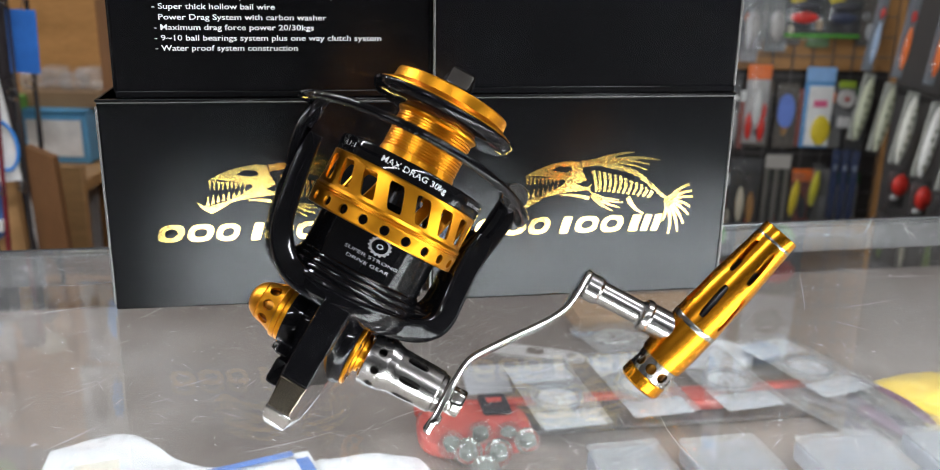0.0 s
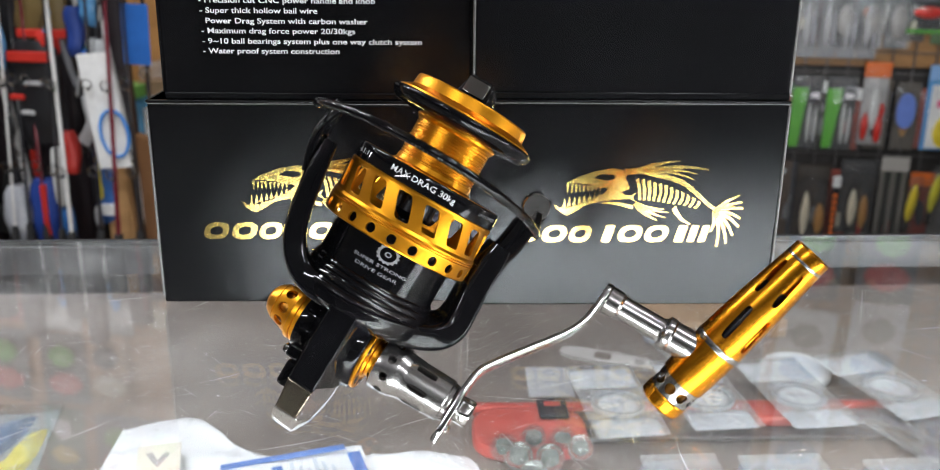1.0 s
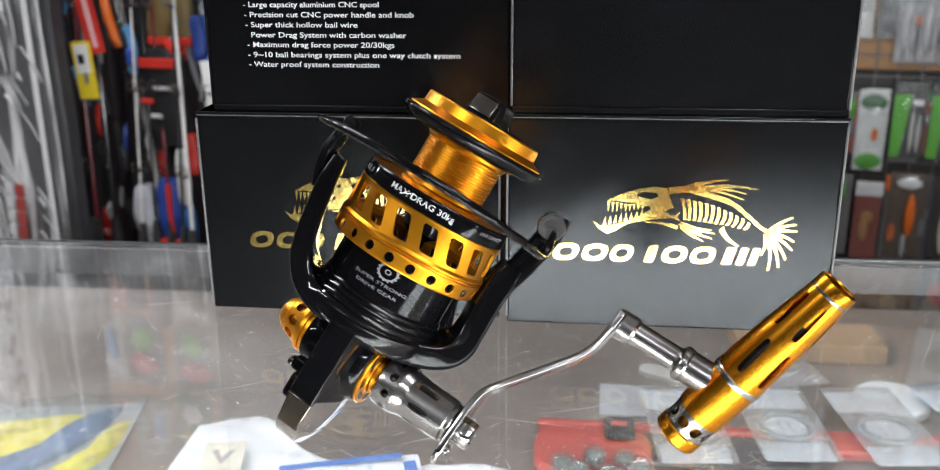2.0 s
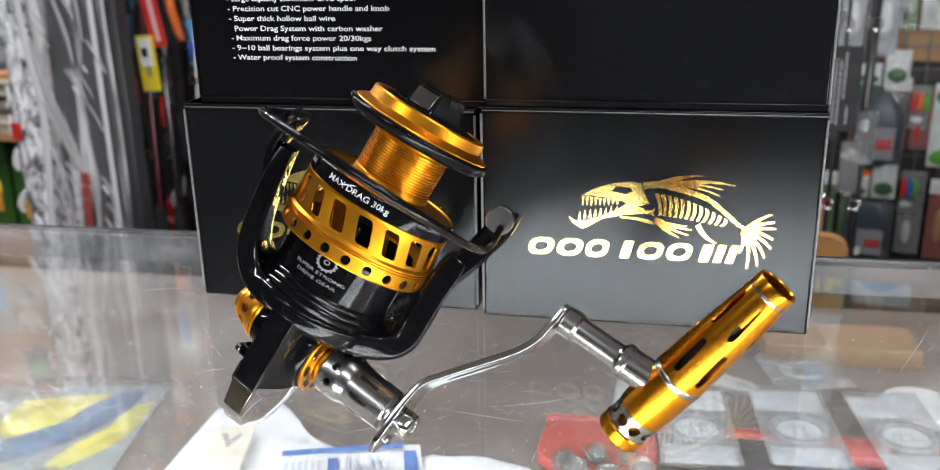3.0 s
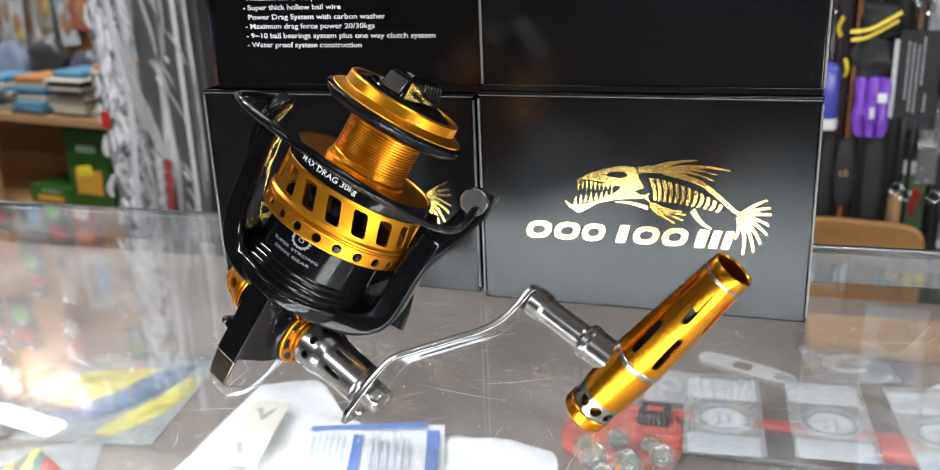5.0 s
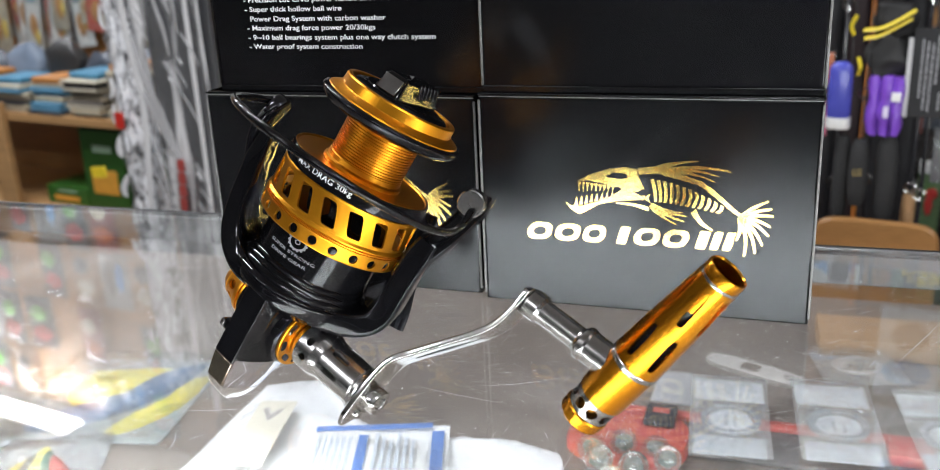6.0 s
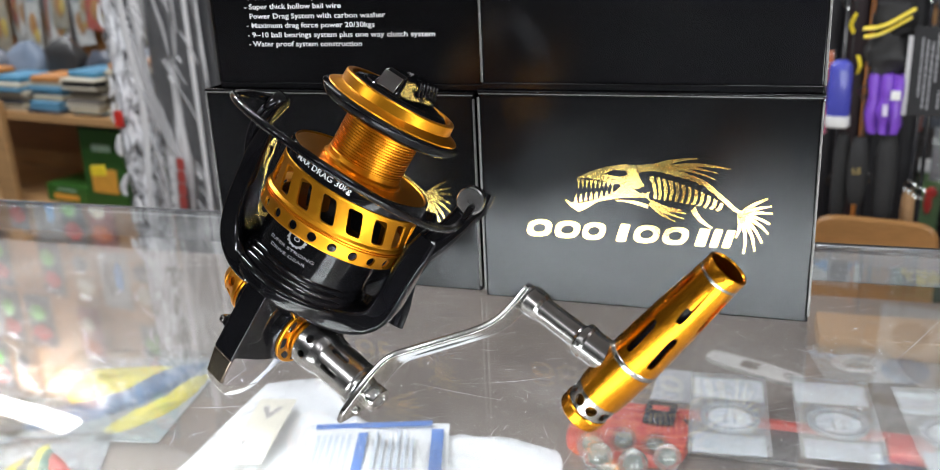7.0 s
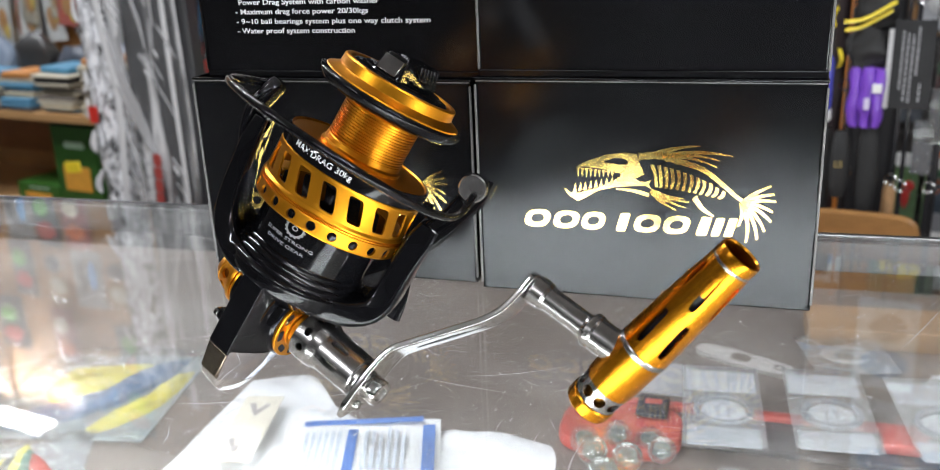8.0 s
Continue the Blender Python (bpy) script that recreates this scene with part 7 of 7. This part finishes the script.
# red tackle case under the packets
rc = thing("red_case", pose(0.0, 0.765, SZ, 0, 0, 10), "red plastic tackle case with a dark latch, under the packets", "tackle case")
CASE_RED = paint(0.42, 0.075, 0.06, 0.35)
part("case_base", block(-0.045, 0.34, -0.048, 0.012, 0, 0.006, 0.003, 2), paint(0.10, 0.09, 0.09, 0.3), rc, "dark case floor")
part("case_rim", block(-0.048, 0.342, -0.001, 0.010, 0.0, 0.011, 0.003, 3), CASE_RED, rc, "red raised rim")
bm = sweep([(0.0, -0.040, z) for z in (0.0, 0.003, 0.0095, 0.0122, 0.0128)], [ring(w_, w_ * 0.74, 3.4, 36) for w_ in (0.094, 0.100, 0.100, 0.096, 0.088)], side=(1, 0, 0))
part("case_end", bm, CASE_RED, rc, "red rounded end")
lt = part("latch", block(0.010, 0.036, -0.030, 0.006, 0.0132, 0.0175, 0.003, 2), paint(0.03, 0.03, 0.035, 0.35), rc, "dark latch")
part("latch_window", block(0.016, 0.030, -0.012, -0.004, 0.0176, 0.0182, 0.0002, 1), CASE_RED, lt, "small red window")
part("latch", block(0.200, 0.235, -0.034, -0.006, 0.0062, 0.0165, 0.003, 2), CASE_RED, rc, "red latch")

PACKET_WHITE, PACKET_PRINT = paint(0.80, 0.81, 0.82), paint(0.24, 0.25, 0.27)
PACKET_FILM = film("packet_film", (0.95, 0.96, 0.97), 0.15, 0.10, 0.5, 60)
for i, (px_, py_, pr_) in enumerate(((0.079, 0.771, 14), (0.160, 0.796, 14), (0.243, 0.812, 16), (0.330, 0.842, 24))):
    hp = thing("tackle_packet", pose(px_, py_, SZ + 0.0185, 0, 0, pr_), "clear packet with a white card round a dark ring", "tackle packet", "packets in the counter")
    part("card", block(-0.029, 0.029, 0.026, 0.062, 0.0008, 0.0016), PACKET_WHITE, hp, "white header card")
    bm = lathe([(0.0195, 0.0), (0.0235, 0.0), (0.0242, 0.0016), (0.0235, 0.0036), (0.0195, 0.0036), (0.0190, 0.0018)], 32, close=True)
    part("coil", turn(bm, pose(0.001, -0.008, 0.001)), PACKET_PRINT, hp, "dark coiled line")
    bm = lathe([(0.0, 0.0), (0.0180, 0.0), (0.0180, 0.0008), (0.0, 0.0009)], 32)
    part("disc", turn(bm, pose(0.001, -0.008, 0.0008)), PACKET_WHITE, hp, "white card disc")
    for k in (-1, 1):
        part("print_bar", block(0.001 + k * 0.004 - 0.0012, 0.001 + k * 0.004 + 0.0012, -0.017, -0.001, 0.0018, 0.0021), paint(0.45, 0.46, 0.48), hp, "grey print")
    part("foot_card", block(-0.028, 0.028, -0.062, -0.034, 0.0008, 0.0014), paint(0.40, 0.42, 0.45), hp, "grey lower card")
    part("film", turn(pillow(0.064, 0.132, 0.0055, 140 + i, 12, 20, 0.0022), pose(0, -0.066, 0.0042, -90)), PACKET_FILM, hp, "clear film")
wc = thing("price_card", pose(0.018, 0.838, SZ, 0, 0, 8), "plain white card lying on the counter shelf", "card")
part("card", block(-0.022, 0.022, -0.032, 0.03, 0, 0.0016, 0.0004, 1), paint(0.42, 0.42, 0.43), wc)
tg = thing("plastic_buckle", pose(0.074, 0.897, SZ, 0, 0, -14), "flat pale grey plastic buckle with a slot and a hole", "buckle")
part("plate", rounded(0.098, 0.026, 0.004, 3.4), paint(0.48, 0.46, 0.44), tg)
part("slot", rounded(0.018, 0.014, 0.0012, 5, 20, at=(-0.004, 0, 0.0035)), paint(0.16, 0.13, 0.11), tg, "dark slot")
part("hole_ring", turn(lathe([(0.0035, 0.0), (0.0050, 0.0), (0.0050, 0.0014), (0.0035, 0.0014)], 20, close=True), pose(0.034, 0, 0.0038)), paint(0.25, 0.23, 0.22), tg, "dark hole rim")
np_ = thing("line_packet", pose(0.160, 0.938, SZ, 0, 0, 24), "clear crinkled packet of coiled line with blue header", "line packet")
part("header", block(-0.034, 0.034, 0.024, 0.036, 0.0, 0.0016), paint(0.22, 0.30, 0.42), np_, "blue printed header")
for k in range(4):
    bm = tube([(math.cos(a * 0.7) * (0.010 + 0.004 * k), math.sin(a * 0.7) * (0.009 + 0.003 * k), 0.003 + 0.0008 * k) for a in range(9)], 0.0007, 6, 3)
    part("coil", bm, paint(0.62, 0.60, 0.56), np_, "pale coiled line")
part("film", turn(pillow(0.076, 0.078, 0.008, 171, 14, 14, 0.006), pose(0, -0.04, 0.005, -90)), PACKET_FILM, np_, "clear film")
ld = thing("pot_lid", pose(0.262, 0.893, SZ), "round white plastic pot lid", "lid")
part("lid", lathe([(0, 0), (0.033, 0), (0.034, 0.002), (0.034, 0.008), (0.032, 0.010), (0.026, 0.0104), (0, 0.0106)], 40), paint(0.66, 0.67, 0.68), ld)
cd = thing("brown_carton", pose(0.19, 1.00, SZ, 0, 0, 12), "low brown cardboard tray on the shelf", "carton")
part("tray", block(-0.075, 0.075, -0.03, 0.03, 0, 0.02, 0.001), paint(0.34, 0.22, 0.13, 0.7), cd)
for i, (x, y, w_, rz_) in enumerate(((0.135, 0.652, 0.060, 12), (0.216, 0.664, 0.066, 12), (0.318, 0.674, 0.074, 12), (0.415, 0.690, 0.074, 10))):
    tr = thing("clear_tray", pose(x, y, SZ, 0, 0, rz_), "frosted clear plastic tray with a rounded lid", "tray", "clear trays")
    part("tray", block(-w_ / 2, w_ / 2, -0.035, 0.033, 0, 0.018, 0.004, 3), paint(0.30, 0.32, 0.36, 0.3), tr, "grey contents")
    part("lid", block(-w_ / 2 - 0.001, w_ / 2 + 0.001, -0.036, 0.034, 0.0185, 0.0225, 0.0018, 3), FROST, tr, "frosted lid")
gp = thing("dark_packet", pose(0.365, 0.775, SZ, 0, 0, 30), "large clear glossy packet of dark soft baits", "tackle packet", "packets in the counter")
rq = random.Random(8)
for k in range(6):
    part("bait", turn(blob(0.018, 0.012, 0.10, taper=0.5), pose(-0.036 + 0.0145 * k, -0.05, 0.007, -90, 0, rq.uniform(-14, 14))), paint(*((0.05, 0.04, 0.06), (0.10, 0.09, 0.08), (0.12, 0.05, 0.10))[k % 3]), gp)
part("film", turn(pillow(0.10, 0.135, 0.010, 181, 16, 20, 0.007), pose(0, -0.067, 0.007, -90)), PACKET_FILM, gp, "clear crinkled film")
yb = thing("yellow_packet", pose(0.450, 0.800, SZ, 0, 0, 18), "yellow printed packet lying in the counter", "packet")
part("packet", slack_bag([(-0.05, -0.055), (0.05, -0.055), (0.052, 0.05), (-0.03, 0.058), (-0.052, 0.03)], 0.018, 9.2), paint(0.70, 0.50, 0.08), yb)
BEAD = bpy.data.materials.new("green_glass")
BEAD.use_nodes = True
gb = BEAD.node_tree.nodes["Principled BSDF"]
gb.inputs["Base Color"].default_value, gb.inputs["Roughness"].default_value, gb.inputs["Transmission Weight"].default_value = (0.78, 0.82, 0.80, 1), 0.03, 0.92
for i, (x, y, r) in enumerate(((-0.012, 0.690, 0.012), (0.012, 0.700, 0.011), (0.036, 0.708, 0.012), (0.002, 0.668, 0.012), (0.027, 0.679, 0.012), (0.051, 0.690, 0.011), (0.016, 0.652, 0.012))):
    jr = thing("glass_float", pose(x, y, SZ + 0.0064 * (i % 2)), "small round clear glass float with a dark core", "float", "glass floats")
    part("ball", lathe([(0, 0)] + [(r * math.sin(math.pi * k / 10), r - r * math.cos(math.pi * k / 10)) for k in range(1, 10)] + [(0, 2 * r)], 20), BEAD, jr)
    part("core", lathe([(0, r * 0.55), (r * 0.42, r * 0.8), (r * 0.42, r * 1.2), (0, r * 1.45)], 12), paint(0.16, 0.17, 0.16), jr, "dark core")

# lure packet beside the bag
yp = thing("lure_packet", pose(-0.470, 0.606, SZ, 0, 0, 20), "clear packet of yellow and blue soft lures", "lure packet", "lure packets")
part("card", block(-0.083, 0.083, -0.08, 0.08, 0, 0.001), paint(0.34, 0.37, 0.38), yp)
YEL = paint(0.72, 0.62, 0.10, 0.35)
part("lure", slack_bag([(-0.050, 0.052), (0.040, 0.060), (0.030, 0.005), (-0.012, -0.030), (-0.050, 0.000)], 0.010, 4.0, 7), YEL, yp, "yellow fish-shaped lure")
part("lure", slack_bag([(0.048, 0.070), (0.066, 0.072), (0.052, 0.012), (0.010, -0.045), (-0.045, -0.070), (-0.06, -0.05), (0.0, -0.025), (0.034, 0.02)], 0.009, 7.0, 7), paint(0.10, 0.17, 0.30, 0.35), yp, "blue lure")
part("lure", slack_bag([(0.068, 0.045), (0.080, 0.045), (0.074, -0.02), (0.040, -0.068), (0.022, -0.060), (0.056, -0.005)], 0.008, 9.0, 7), YEL, yp, "yellow lure")
part("film", turn(pillow(0.172, 0.168, 0.012, 150, 18, 18, 0.006), pose(0, -0.084, 0.006, -90)), CLEAR, yp, "clear film")
for i, (x, y, rz_) in enumerate(((-0.415, 0.475, 38), (-0.54, 0.500, 10))):
    yp = thing("lure_packet", pose(x, y, SZ, 0, 0, rz_), "clear packet of small yellow and dark lures", "lure packet", "lure packets")
    part("card", block(-0.05, 0.05, -0.055, 0.055, 0, 0.001), paint(0.30, 0.32, 0.34), yp)
    for k in range(5):
        part("lure", turn(blob(0.020, 0.012, 0.08, taper=0.5), pose(-0.036 + 0.018 * k, -0.04, 0.008, -90, 0, 14 * (k - 2))), paint(*(C_YELLOW, (0.10, 0.11, 0.12), (0.70, 0.62, 0.12), (0.05, 0.20, 0.16), (0.5, 0.06, 0.05))[(k + i) % 5]), yp)
    part("film", turn(pillow(0.106, 0.114, 0.010, 153 + i), pose(0, -0.057, 0.0062, -90)), CLEAR, yp, "clear film")

# hairline scratches and grit on the counter glass
rs = random.Random(21)
bm = bmesh.new()


def scratch(x, y, ang, length, w, bow):
    row = []
    for k in range(5):
        t = k / 4 - 0.5
        u, v = t * length, bow * length * (1 - 4 * t * t)
        ww = w * (1 - 1.6 * abs(t))
        for s in (-1, 1):
            q = Vector((x + u * math.cos(ang) - (v + s * ww) * math.sin(ang), y + u * math.sin(ang) + (v + s * ww) * math.cos(ang), 0))
            row.append(bm.verts.new(q))
    for k in range(4):
        bm.faces.new((row[2 * k], row[2 * k + 2], row[2 * k + 3], row[2 * k + 1]))


for i in range(1900):
    heavy = rs.random() < 0.03
    scratch(rs.uniform(-0.62, 0.62), rs.uniform(-0.58, -0.006), rs.choice((0.5, 0.9, 2.5, 2.8)) + rs.gauss(0, 0.5), rs.uniform(0.02, 0.07) if heavy else rs.uniform(0.003, 0.014), 0.00022 if heavy else 0.00014, rs.gauss(0, 0.03))
for i in range(1700):
    scratch(rs.gauss(0.03, 0.13), min(-0.01, max(-0.57, rs.gauss(-0.23, 0.09))), rs.choice((0.4, 1.0, 2.4, 2.9)) + rs.gauss(0, 0.6), rs.uniform(0.001, 0.006), rs.uniform(0.00005, 0.00011), rs.gauss(0, 0.05))
for i in range(3600):
    r = rs.uniform(0.00015, 0.00040) * (2.0 if rs.random() < 0.03 else 1)
    scratch(rs.uniform(-0.62, 0.62), rs.uniform(-0.58, -0.006), rs.uniform(0, 3.1), 4 * r, r, 0.1)
wear = part("wear", bm, GRIT, counter, "fine pale hairline scratches and grit")
wear.matrix_local = pose(0, 0, H0 + 0.0003)
